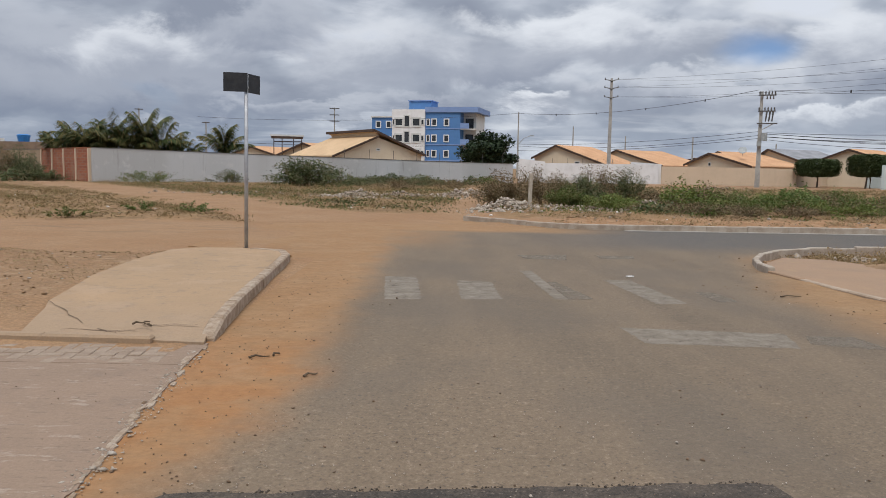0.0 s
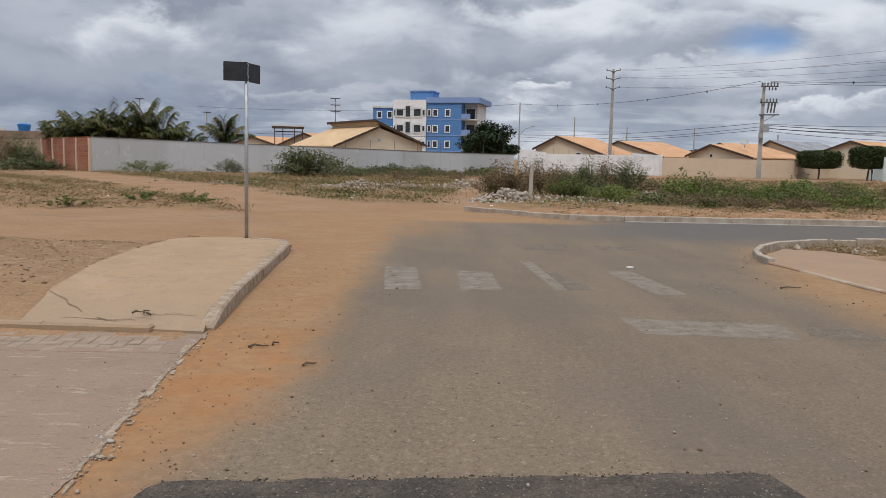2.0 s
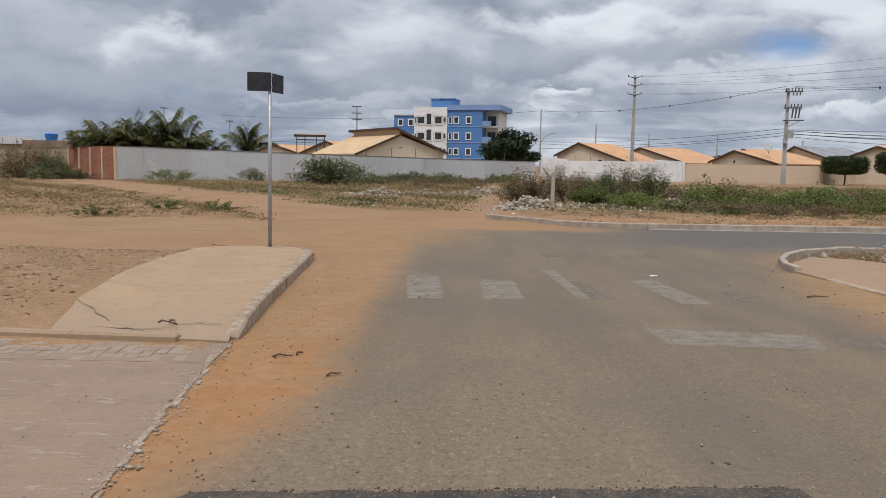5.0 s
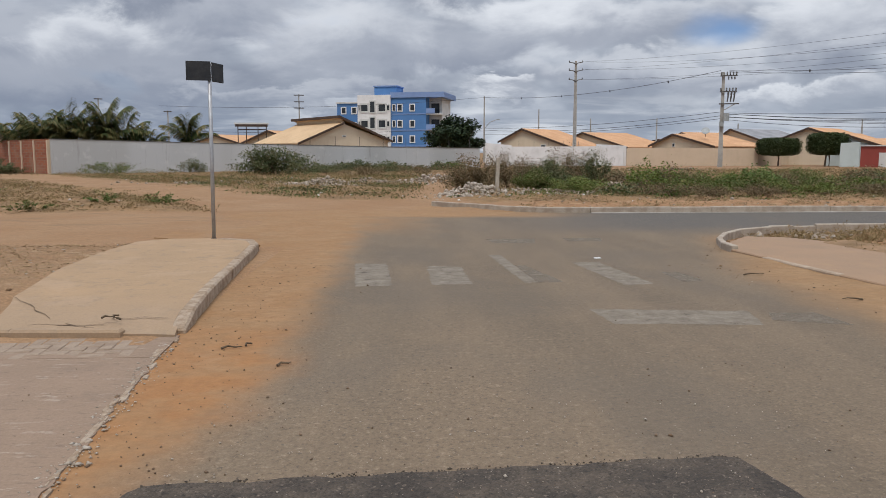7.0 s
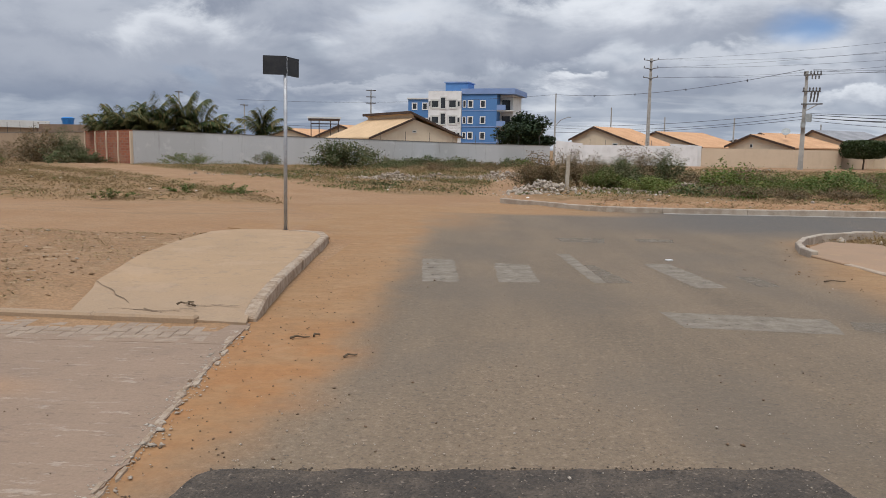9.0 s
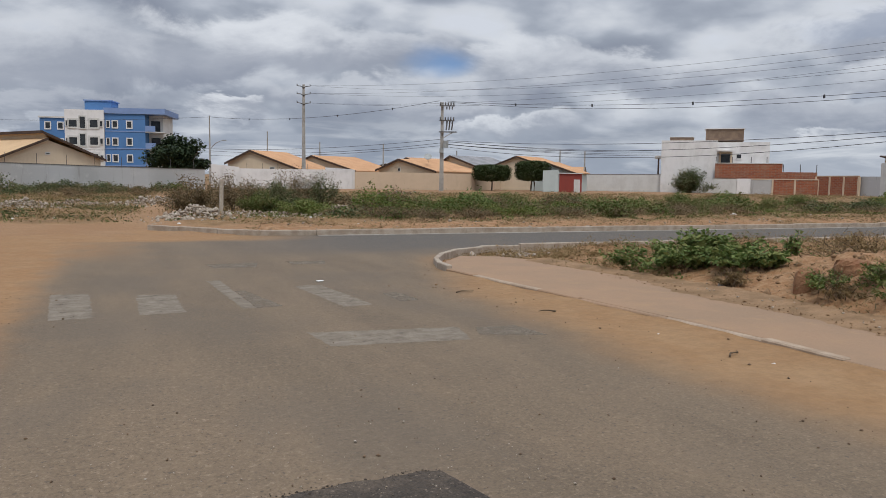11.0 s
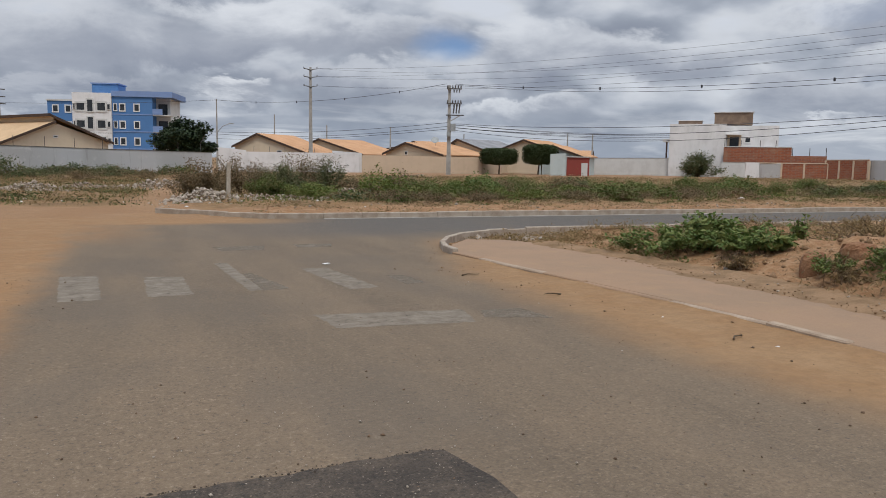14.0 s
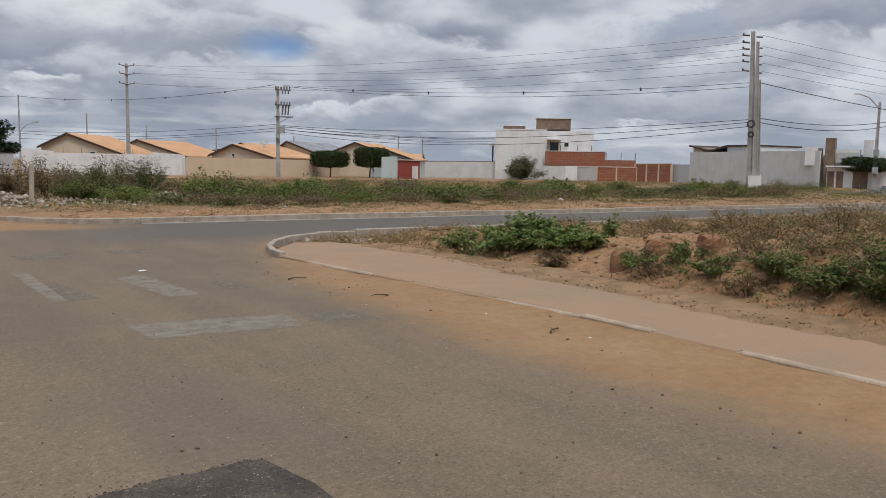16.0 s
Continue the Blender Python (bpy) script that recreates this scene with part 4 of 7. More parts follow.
def build_road():
    m = Mesh()
    out = [(-3.4, -30), (5.75, -30), (5.75, 2.5), (5.6, 6.5), (5.3, 10.0)] + [(5.1, 11.8)] + CORNER[1:] + [(150, 15.2), (150, 20.0)] + FAR_END[::-1] + [(-1.5, 21.5), (-4.5, 20.5), (-4.8, 14.5), (-2.6, 13.2), (-2.5, 12.4), (-2.4, 6.5), (-2.3, 3.0), (-2.2, -10)]
    m.slab(out, -0.3, 0.0)
    ob = thing("road", "worn grey asphalt road with drifted sand edges", "road", kind="structure", mesh=m, mat="asphalt")
    rng = random.Random(5)
    top = [(-1.33 + 2.9 * i / 36, 3.50 + 0.25 * i / 36 + rng.uniform(-0.013, 0.013) + 0.010 * math.sin(0.9 * i)) for i in range(37)]
    top[-1] = (1.60, 3.72)
    pm = Mesh()
    pm.slab([(1.85, -3.0)] + [(1.68 + rng.uniform(-.02, .02), 3.3), (1.64, 3.55)] + top[::-1] + [(-1.38, 3.44), (-1.40, 3.36), (-1.41, 3.24), (-1.43, 3.1), (-1.6, -3.0)], -0.01, 0.006)
    part("asphalt_patch", pm, "new_asphalt", ob, "fresh dark asphalt patch")
    wrng = random.Random(31)

    def worn(pts, z):
        """Outline of a paint mark with crumbled edges."""
        out = []
        for (x0, y0), (x1, y1) in zip(pts, pts[1:] + pts[:1]):
            k = max(3, int(math.hypot(x1 - x0, y1 - y0) / 0.06))
            out += [(x0 + (x1 - x0) * i / k + wrng.gauss(0, 0.008), y0 + (y1 - y0) * i / k + wrng.gauss(0, 0.010), z) for i in range(k)]
        return out

    stripes = [
        ([(-0.72, 8.98), (-0.29, 9.0), (-0.40, 10.85), (-0.85, 10.9)], "road_paint"),
        ([(0.18, 9.05), (0.67, 9.1), (0.62, 10.5), (0.16, 10.6)], "road_paint"),
        ([(1.30, 9.15), (1.46, 9.17), (1.30, 11.75), (1.12, 11.7)], "road_paint"),
        ([(1.46, 9.17), (1.78, 9.2), (1.52, 10.6), (1.38, 10.6)], "faint_paint"),
        ([(2.45, 8.95), (2.83, 9.0), (2.60, 10.88), (2.22, 10.85)], "road_paint"),
        ([(3.22, 9.15), (3.5, 9.2), (3.42, 9.9), (3.2, 9.9)], "faint_paint"),
        ([(1.38, 13.3), (2.08, 13.25), (2.18, 13.95), (1.28, 13.85)], "faint_paint"),
        ([(2.7, 13.5), (3.3, 13.5), (3.4, 14.0), (2.7, 14.0)], "faint_paint"),
    ]
    for pts, mat in stripes:
        s = Mesh()
        s.face(*worn(pts, 0.0015))
        part("crossing_stripe", s, mat, ob)
    s = Mesh()
    s.face(*worn([(1.78, 6.88), (3.12, 6.75), (3.25, 7.38), (1.70, 7.56)], 0.0015))
    part("stop_line", s, "road_paint", ob, "worn white stop line")
    s = Mesh()
    s.face(*worn([(3.3, 6.95), (3.95, 6.72), (3.86, 7.28), (3.42, 7.3)], 0.0015))
    part("stop_line", s, "faint_paint", ob, "faded end of the stop line")
    return ob


build_road()


def kerb_run(name, label, line, depth, top, mat, side=1.0, length=1.0, gutter=None, limit=400, buried=None):
    """Kerb stones laid end to end along a plan line; the stone lies to the left of the way it runs (side 1) or to its right."""
    ob = thing(name, label, "kerb", kind="structure")
    st = Mesh()
    st.box(0.004, length - 0.004, 0, depth, -0.25, top, 0.014)
    data = st.data("kerb_stone", mat)
    sunk = st.data("kerb_stone", buried or mat)
    rng = random.Random(len(line) + int(line[0][0] * 10))
    g = Mesh()
    n = 0
    for (x0, y0), (x1, y1) in zip(line, line[1:]):
        L = math.hypot(x1 - x0, y1 - y0)
        a = math.degrees(math.atan2(y1 - y0, x1 - x0))
        k = max(1, round(L / length))
        for i in range(k):
            x, y = x0 + (x1 - x0) * i / k, y0 + (y1 - y0) * i / k
            mm = pose(x, y, rng.uniform(-0.012, 0.008), rng.uniform(-0.8, 0.8), 0, a + rng.uniform(-0.5, 0.5)) @ Matrix.Diagonal((L / k / length, side, 1, 1))
            if n < limit:
                part("kerb_stone", sunk if buried and rng.random() < 0.35 else data, mat, ob, m=mm)
            n += 1
        if gutter and x0 > 4:
            mm = pose(x0, y0, 0, 0, 0, a)
            g.box(0, L, -0.0 if side < 0 else -gutter, gutter if side < 0 else 0.0, -0.02, 0.012, 0, mm)
    if gutter:
        part("gutter", g, "gutter_concrete", ob, "pale concrete gutter strip")
    return ob


kerb_run("kerb_far", "pale concrete kerb stones along the cross street", FAR_END + [(12, 19.93), (30, 20.0), (110, 20.0)], 0.15, 0.15, "kerb_concrete", 1.0, 1.0, 0.16)
kerb_run("kerb_corner", "rounded concrete kerb at the street corner", CORNER, 0.10, 0.11, "kerb_concrete", -1.0, 0.62)
kerb_run("kerb_near", "concrete kerb stones with pale gutter beside weeds", [(8.0, 15.2), (10, 15.2), (90, 15.2)], 0.13, 0.14, "kerb_concrete", -1.0, 1.0, None)
WALK_EDGE = [(4.92, 11.8), (5.1, 10.1), (5.34, 8.45), (5.55, 7.0), (5.7, 5.7), (5.76, 3.9), (5.8, 2.6), (5.85, -6.0)]
kerb_run("kerb_walk", "low worn concrete kerb of the pavement", WALK_EDGE[:4][::-1], 0.11, 0.050, "kerb_worn", -1.0, 1.0, None, 400, "walk_concrete")
kerb_run("kerb_buried", "low concrete kerb half buried in blown sand", WALK_EDGE[3:][::-1], 0.11, 0.050, "kerb_worn", -1.0, 1.0, None, 400, "walk_concrete")


def build_drift():
    """Blown sand banked against the low pavement kerb."""
    m = Mesh()
    for (x0, y0), (x1, y1) in zip(WALK_EDGE, WALK_EDGE[1:]):
        n = 6
        for i in range(n):
            a, b = i / n, (i + 1) / n
            p, q = (x0 + (x1 - x0) * a, y0 + (y1 - y0) * a), (x0 + (x1 - x0) * b, y0 + (y1 - y0) * b)
            ha, hb = [0.031 + 0.007 * math.sin(3.1 * v[1]) + 0.006 * math.sin(8.3 * v[1] + 1) for v in (p, q)]
            m.face((p[0] - 0.75, p[1], -0.004), (q[0] - 0.75, q[1], -0.004), (q[0] - 0.12, q[1], hb * 0.7), (p[0] - 0.12, p[1], ha * 0.7))
            m.face((p[0] - 0.12, p[1], ha * 0.7), (q[0] - 0.12, q[1], hb * 0.7), (q[0] + 0.01, q[1], hb), (p[0] + 0.01, p[1], ha))
    return thing("sand_drift", "blown sand banked against the pavement kerb", "sand", kind="structure", mesh=m, mat="asphalt", smooth=True)


build_drift()


def build_pavements():
    m = Mesh()
    inner = [(7.75, -6.0), (7.68, 3.6), (7.56, 5.2), (7.61, 7.4), (7.55, 8.5), (7.3, 11.0), (7.05, 12.8), (6.7, 13.5), (6.0, 13.75), (5.35, 12.9)]
    m.slab([(x + 0.085, y) for x, y in WALK_EDGE[::-1]] + [(5.12, 12.3), (5.35, 12.9)] + inner[::-1][1:], -0.2, 0.045)
    thing("pavement_far_side", "pinkish dusty concrete pavement beside the road", "pavement", kind="structure", mesh=m, mat="walk_concrete")
    # dirt washed down from the bank over the pavement's inner edge
    rng = random.Random(12)
    d, prev = Mesh(), None
    for (x0, y0), (x1, y1) in zip(inner[0:6], inner[1:7]):
        n = max(4, int(abs(y1 - y0) / 0.07))
        for i in range(n):
            x, y = x0 + (x1 - x0) * i / n, y0 + (y1 - y0) * i / n
            w = (0.16 + 0.40 * float(smooth01(10.5, 8.0, y)) + 0.06 * math.sin(1.7 * y) + 0.025 * math.sin(9.7 * y) + rng.uniform(-0.05, 0.05))
            row = [(x - w, y, 0.046), (x - w * 0.6, y, 0.058 + rng.uniform(0, 0.008)), (x, y, 0.072 + rng.uniform(0, 0.014)), (x + 0.22, y, 0.085 + rng.uniform(-0.01, 0.02)), (x + 0.5, y, -0.03)]
            if prev:
                for (a, b), (e, f) in zip(zip(prev, prev[1:]), zip(row, row[1:])):
                    d.face(a, b, f, e)
            prev = row
    thing("dirt_shoulder", "brown dirt washed over the pavement edge", "dirt", kind="structure", mesh=d, mat="shoulder_dirt", smooth=True)
    # raised slab with the sign; it drops towards the driveway
    m = Mesh()
    edge = [(-2.565, 12.2), (-2.43, 10.4), (-2.36, 9.5), (-2.25, 7.9), (-2.18, 7.1), (-2.06, 6.5)]
    out = edge[::-1] + [(-2.75, 12.9), (-3.4, 13.02), (-4.1, 12.98), (-4.45, 12.6), (-4.5, 11.2), (-4.38, 9.6), (-4.15, 8.5), (-4.0, 7.75), (-3.86, 7.4), (-3.66, 6.55)]
    m.slab(out, -0.2, lambda x, y: 0.14 - (0.075 + 0.035 * float(smooth01(-2.9, -2.2, x))) * float(smooth01(7.6, 6.55, y)))
    ob = thing("pavement_slab", "sandy cement pavement slab with cracks and worn edge", "pavement", kind="structure", mesh=m, mat="slab_concrete")
    rng = random.Random(9)
    for x0, y0, x1, y1 in ((-4.0, 7.75, -3.3, 6.95), (-3.4, 6.75, -2.7, 6.72), (-2.75, 6.9, -2.25, 6.95), (-3.1, 6.78, -2.8, 6.62)):
        c = Mesh()
        pts = [(x0 + (x1 - x0) * i / 7 + rng.uniform(-.03, .03), y0 + (y1 - y0) * i / 7 + rng.uniform(-.03, .03)) for i in range(8)]
        for (a, b), (d, e) in zip(pts, pts[1:]):
            w = rng.uniform(0.004, 0.009)
            za, zb = [0.144 - 0.075 * float(smooth01(7.6, 6.55, q)) for q in (b, e)]
            c.face((a, b - w, za), (d, e - w, zb), (d, e + w, zb), (a, b + w, za))
        part("crack", c, "pebble", ob, "dark crack in the cement")
    return ob


build_pavements()


def build_slab_kerb():
    ob = thing("kerb_slab", "chipped concrete kerb stones dropping to the driveway", "kerb", kind="structure")
    rng = random.Random(4)
    line = [(-2.45, 12.25), (-2.36, 11.3), (-2.31, 10.4), (-2.24, 9.5), (-2.19, 8.7), (-2.13, 7.9), (-2.06, 7.1), (-2.03, 6.66)]
    tops = [0.15, 0.155, 0.15, 0.155, 0.15, 0.146, 0.125, 0.045]
    for (a, za), (b, zb) in zip(zip(line, tops), list(zip(line, tops))[1:]):
        m = Mesh()
        j = rng.uniform(-0.012, 0.012)
        q = [(a[0] + j, a[1] - 0.008), (b[0] + j, b[1] + 0.008), (b[0] - 0.132, b[1] + 0.008), (a[0] - 0.132, a[1] - 0.008)]
        z = (za, zb, zb, za)
        c = 0.02
        ins = [(q[0][0] - c, q[0][1] - c), (q[1][0] - c, q[1][1] + c), (q[2][0] + c, q[2][1] + c), (q[3][0] + c, q[3][1] - c)]
        m.loft([[(x, y, -0.2) for x, y in q], [(x, y, h - c) for (x, y), h in zip(q, z)], [(x, y, h) for (x, y), h in zip(ins, z)]])
        part("kerb_stone", m, "broken_cement", ob)
    # corner stones round the end of the slab
    for a, b in (((-2.45, 12.25), (-2.62, 12.75)), ((-2.62, 12.75), (-3.2, 13.0))):
        m = Mesh()
        L = math.hypot(b[0] - a[0], b[1] - a[1])
        m.box(0, L, 0, 0.15, -0.2, 0.15, 0.02, pose(a[0], a[1], 0, 0, 0, math.degrees(math.atan2(b[1] - a[1], b[0] - a[0]))))
        part("kerb_stone", m, "broken_cement", ob)


build_slab_kerb()


def build_driveway():
    m = Mesh()
    rim = lambda y: -2.05 + 0.103 * (6.32 - max(y, 3.0)) + 0.012 * math.sin(5.1 * y) + 0.008 * math.sin(13.0 * y)
    ragged = [(rim(5.8 - 0.06 * i) + random.Random(i).uniform(-0.022, 0.022), 5.8 - 0.06 * i) for i in range(118)]
    m.slab([(-14, -8), (-1.72, -8)] + ragged[::-1] + [(-2.0, 5.84), (-14, 5.84)], -0.2, 0.008)
    ob = thing("driveway", "dusty cement driveway with paved strip at its edge", "driveway", kind="structure", mesh=m, mat="drive_concrete")
    bed = Mesh()
    bed.slab([(-14, 5.84), (-2.0, 5.84), (-2.04, 6.56), (-14, 6.7)], -0.2, 0.0105)
    part("paver_bed", bed, "drive_concrete", ob)
    # low edging stones against the slab and the dirt
    rng = random.Random(8)
    x = -2.5
    while x > -13:
        e = Mesh()
        L = rng.uniform(0.9, 1.1)
        e.box(-L + 0.01, 0, -0.05, 0.06, -0.15, 0.075 + rng.uniform(-0.006, 0.006), 0.02)
        part("edging_stone", e, "slab_concrete", ob, m=pose(x, 6.50 + 0.05 * (-2.2 - x) + rng.uniform(-.012, .012), 0, 0, 0, -2.9 + rng.uniform(-1, 1)))
        x -= L
    # broken crust of pale cement between driveway and road sand, in patches
    for i in range(64):
        y = 6.45 - 4.4 * (i + rng.random()) / 64
        if rng.random() < 0.16:
            continue
        e = Mesh()
        cx, L, w = rim(y) + rng.gauss(-0.008, 0.022), rng.uniform(0.04, 0.16), rng.uniform(0.010, 0.034)
        q = [(cx + 0.1 * -dy + math.cos(t) * w * rng.uniform(0.5, 1.2), y + dy) for t, dy in [(0.628 * j, math.sin(0.628 * j) * L * rng.uniform(0.6, 1.1)) for j in range(10)]]
        h = rng.uniform(0.0090, 0.0120)
        e.loft([[(a, b, -0.02) for a, b in q], [(cx + (a - cx) * 0.62, y + (b - y) * 0.85, h) for a, b in q]])
        part("cement_crust", e, "broken_cement", ob)
    # herringbone pavers
    pv = Mesh()
    pv.box(-0.097, 0.097, -0.047, 0.047, -0.06, 0.0, 0.006)
    data = pv.data("paver", "paver")
    n, a45 = 0, radians(4)
    for i in range(-60, 60):
        for j in range(-60, 60):
            k = (i - j) % 4
            if k not in (0, 3):
                continue
            turn = k == 3
            u, w = (0.1 * i, 0.1 * j + 0.05) if turn else (0.1 * i + 0.05, 0.1 * j)
            px = -4.2 + u * math.cos(a45) - w * math.sin(a45)
            py = 6.2 + u * math.sin(a45) + w * math.cos(a45)
            if not (-6.6 < px < -2.25 and 5.84 < py - 0.05 * (-2.2 - px) < 6.40) or n >= 300:
                continue
            z = 0.021 - 0.005 * rng.random() - 0.05 * max(0.0, 6.08 - py)
            part("paver", data, "paver", ob, m=pose(px, py, z, rng.uniform(-1, 1), rng.uniform(-1, 1), 4 + (90 if turn else 0) + rng.uniform(-1.5, 1.5)))
            n += 1
    return ob


build_driveway()


# ---- walls ----
def wall_run(name, label, a, b, h0, h1, mat, thick=0.15, cap=0.05, cap_mat="cap_stone", kind="structure", category="wall", base=-0.3):
    """A wall from a to b in plan, its top going from h0 to h1, with a coping."""
    ob = thing(name, label, category, kind=kind)
    d = Vector((b[0] - a[0], b[1] - a[1], 0)).normalized()
    n = Vector((-d.y, d.x, 0)) * thick / 2

    def ring(t, w):
        p = Vector((*a, 0)).lerp(Vector((*b, 0)), t)
        return p - n * w, p + n * w
    m = Mesh()
    l0, r0 = ring(0, 1)
    l1, r1 = ring(1, 1)
    up = Vector((0, 0, 1))
    m.loft([[l0 + up * base, l1 + up * base, r1 + up * base, r0 + up * base], [l0 + up * h0, l1 + up * h1, r1 + up * h1, r0 + up * h0]])
    part("wall_panel", m, mat, ob)
    if cap:
        c = Mesh()
        l0, r0 = ring(0, 1.35)
        l1, r1 = ring(1, 1.35)
        c.loft([[l0 + up * h0, l1 + up * h1, r1 + up * h1, r0 + up * h0], [l0 + up * (h0 + cap), l1 + up * (h1 + cap), r1 + up * (h1 + cap), r0 + up * (h0 + cap)]])
        part("coping", c, cap_mat, ob, "weathered coping")
    return ob


def rods(ob, a, b, h0, h1, n, tall=0.7):
    """Thin fence rods standing on a wall."""
    for i in range(n):
        t = (i + 0.5) / n
        x, y, h = a[0] + (b[0] - a[0]) * t, a[1] + (b[1] - a[1]) * t, h0 + (h1 - h0) * t
        m = Mesh()
        m.tube([(x, y, h), (x, y, h + tall)], 0.022, 5)
        part("fence_rod", m, "insulator", ob)


def pillars(ob, a, b, h, n, mat="beige_wall", w=0.2):
    for i in range(n):
        t = i / (n - 1)
        x, y = a[0] + (b[0] - a[0]) * t, a[1] + (b[1] - a[1]) * t
        m = Mesh()
        m.box(-w / 2, w / 2, -w / 2 - 0.05, w / 2 + 0.05, -0.2, h, 0.0, pose(x, y, 0, 0, 0, math.degrees(math.atan2(b[1] - a[1], b[0] - a[0]))))
        part("pillar", m, mat, ob)


def along(a, b, t):
    return (a[0] + (b[0] - a[0]) * t, a[1] + (b[1] - a[1]) * t)


G0, G1 = (-26.6, 59.2), (6.9, 78.5)
hs = [2.55, 2.35, 2.2, 2.05, 1.95]
for i in range(4):
    a, b = along(G0, G1, i / 4), along(G0, G1, (i + 1) / 4)
    w = wall_run("wall_grey_%d" % (i + 1), "long grey cement-rendered boundary wall with dark coping", a, b, hs[i], hs[i + 1], "grey_render", 0.16 + 0.004 * (i % 2))
    if i in (2, 3):
        rods(w, a, b, hs[i], hs[i + 1], 4, 0.85)
B0 = (-34.0, 66.5)
w = wall_run("wall_brick_end", "unrendered hollow-brick wall with pale pillars", B0, (-26.75, 59.3), 2.5, 2.55, "hollow_brick", 0.15, 0.04, "hollow_brick")
pillars(w, B0, (-26.75, 59.3), 2.5, 5)
w = wall_run("wall_brown", "brown stained boundary wall behind weeds", (-50, 76), (-34.2, 66.7), 2.3, 2.45, "field_brown", 0.16)
rods(w, (-48, 75), (-40, 70), 2.4, 2.4, 4, 1.0)
w = wall_run("wall_white_side", "white painted wall at the edge of the field", (-54, 49.5), (-42.9, 57.6), 2.9, 2.9, "white_wall", 0.16)

# white and beige walls of the housing estate
wall_run("wall_white_return", "white painted boundary wall", (8.3, 86.5), (11.3, 87.6), 2.6, 2.35, "white_wall", 0.16, 0.0)
w = wall_run("wall_white_front", "white painted boundary wall with thin fence rods", (11.3, 87.6), (24.6, 90.0), 2.2, 2.25, "white_wall", 0.15, 0.0)
rods(w, (11.3, 87.6), (20, 89), 2.2, 2.2, 5, 0.6)
wall_run("wall_white_end", "white painted wall panel", (21.6, 90.6), (25.1, 90.4), 2.5, 2.3, "white_wall", 0.15, 0.0)
wall_run("wall_beige", "plain beige boundary wall", (25.1, 90.2), (39.3, 87.2), 2.05, 2.0, "beige_wall", 0.15, 0.0)
wall_run("wall_beige_side", "plain beige wall in shade round the corner", (39.3, 87.3), (43.6, 90.6), 2.0, 2.0, "beige_wall", 0.15, 0.0)


# ---- houses ----
def house(name, label, m, W, L, ax, hl, hr, top, wall, roof, over=0.35, step=0.0, windows=(), board="dark_wood", group="estate houses"):
    """A gabled house. Local x runs along the gable, y along the ridge; ax: place of the ridge; hl, hr: eaves; step: rise of a clerestory at the ridge."""
    ob = thing(name, label, "house", m, group)
    b = Mesh()
    sec = [(0, 0), (W, 0), (W, hr), (ax, top - 0.06), (0, hl)]
    b.loft([[(x, 0, z) for x, z in sec], [(x, L, z) for x, z in sec]])
    part("wall", b, wall, ob)
    t = 0.10
    rl, rr = (top - hl) / ax, (top - hr) / (W - ax)
    for side in (0, 1):
        r = Mesh()
        if side == 0:
            e = (-over, hl - over * rl)
            k = (ax + (0.06 if step else 0), top)
        else:
            e = (W + over, hr - over * rr)
            k = (ax - (0.5 if step else 0), top + step + (0.5 * rr if step else 0))
        pts = [e, k, (k[0], k[1] + t), (e[0], e[1] + t)]
        r.loft([[(x, -over, z) for x, z in pts], [(x, L + over, z) for x, z in pts]])
        rf = part("roof", r, roof, ob, "clay tile roof slope")
        # rows of tiles as low ribs down the slope
        ribs = Mesh()
        n = int((L + 2 * over) / 0.45)
        for i in range(n):
            y = -over + 0.225 + 0.45 * i
            dz = 0.05
            ribs.face((e[0], y - 0.1, e[1] + t), (e[0], y, e[1] + t + dz), (k[0], y, k[1] + t + dz), (k[0], y - 0.1, k[1] + t))
            ribs.face((e[0], y, e[1] + t + dz), (e[0], y + 0.1, e[1] + t), (k[0], y + 0.1, k[1] + t), (k[0], y, k[1] + t + dz))
        part("tile_relief", ribs, roof, rf)
        f = Mesh()
        q = [(e[0], e[1] - 0.12), (k[0], k[1] - 0.12), (k[0], k[1] + t + 0.03), (e[0], e[1] + t + 0.03)]
        f.loft([[(x, -over - 0.06, z) for x, z in q], [(x, -over - 0.003, z) for x, z in q]])
        part("barge_board", f, board, ob)
    if step:
        c = Mesh()
        c.box(ax - 0.05, ax + 0.1, 0, L, top - 0.2, top + step, 0)
        part("clerestory", c, wall, ob)
        rg = Mesh()
        rg.box(ax - 0.6, ax - 0.45, -over, L + over, top + step + 0.5 * rr - 0.12, top + step + 0.5 * rr + t + 0.06, 0)
        part("ridge_board", rg, board, ob)
    for x, z, w, h in windows:
        g = Mesh()
        g.box(x, x + w, -0.05, 0.03, z, z + h, 0)
        wn = part("window", g, "off_white", ob)
        p = Mesh()
        p.box(x + 0.08, x + w - 0.08, -0.07, -0.052, z + 0.08, z + h - 0.08, 0)
        part("pane", p, "dark_glass", wn)
    return ob


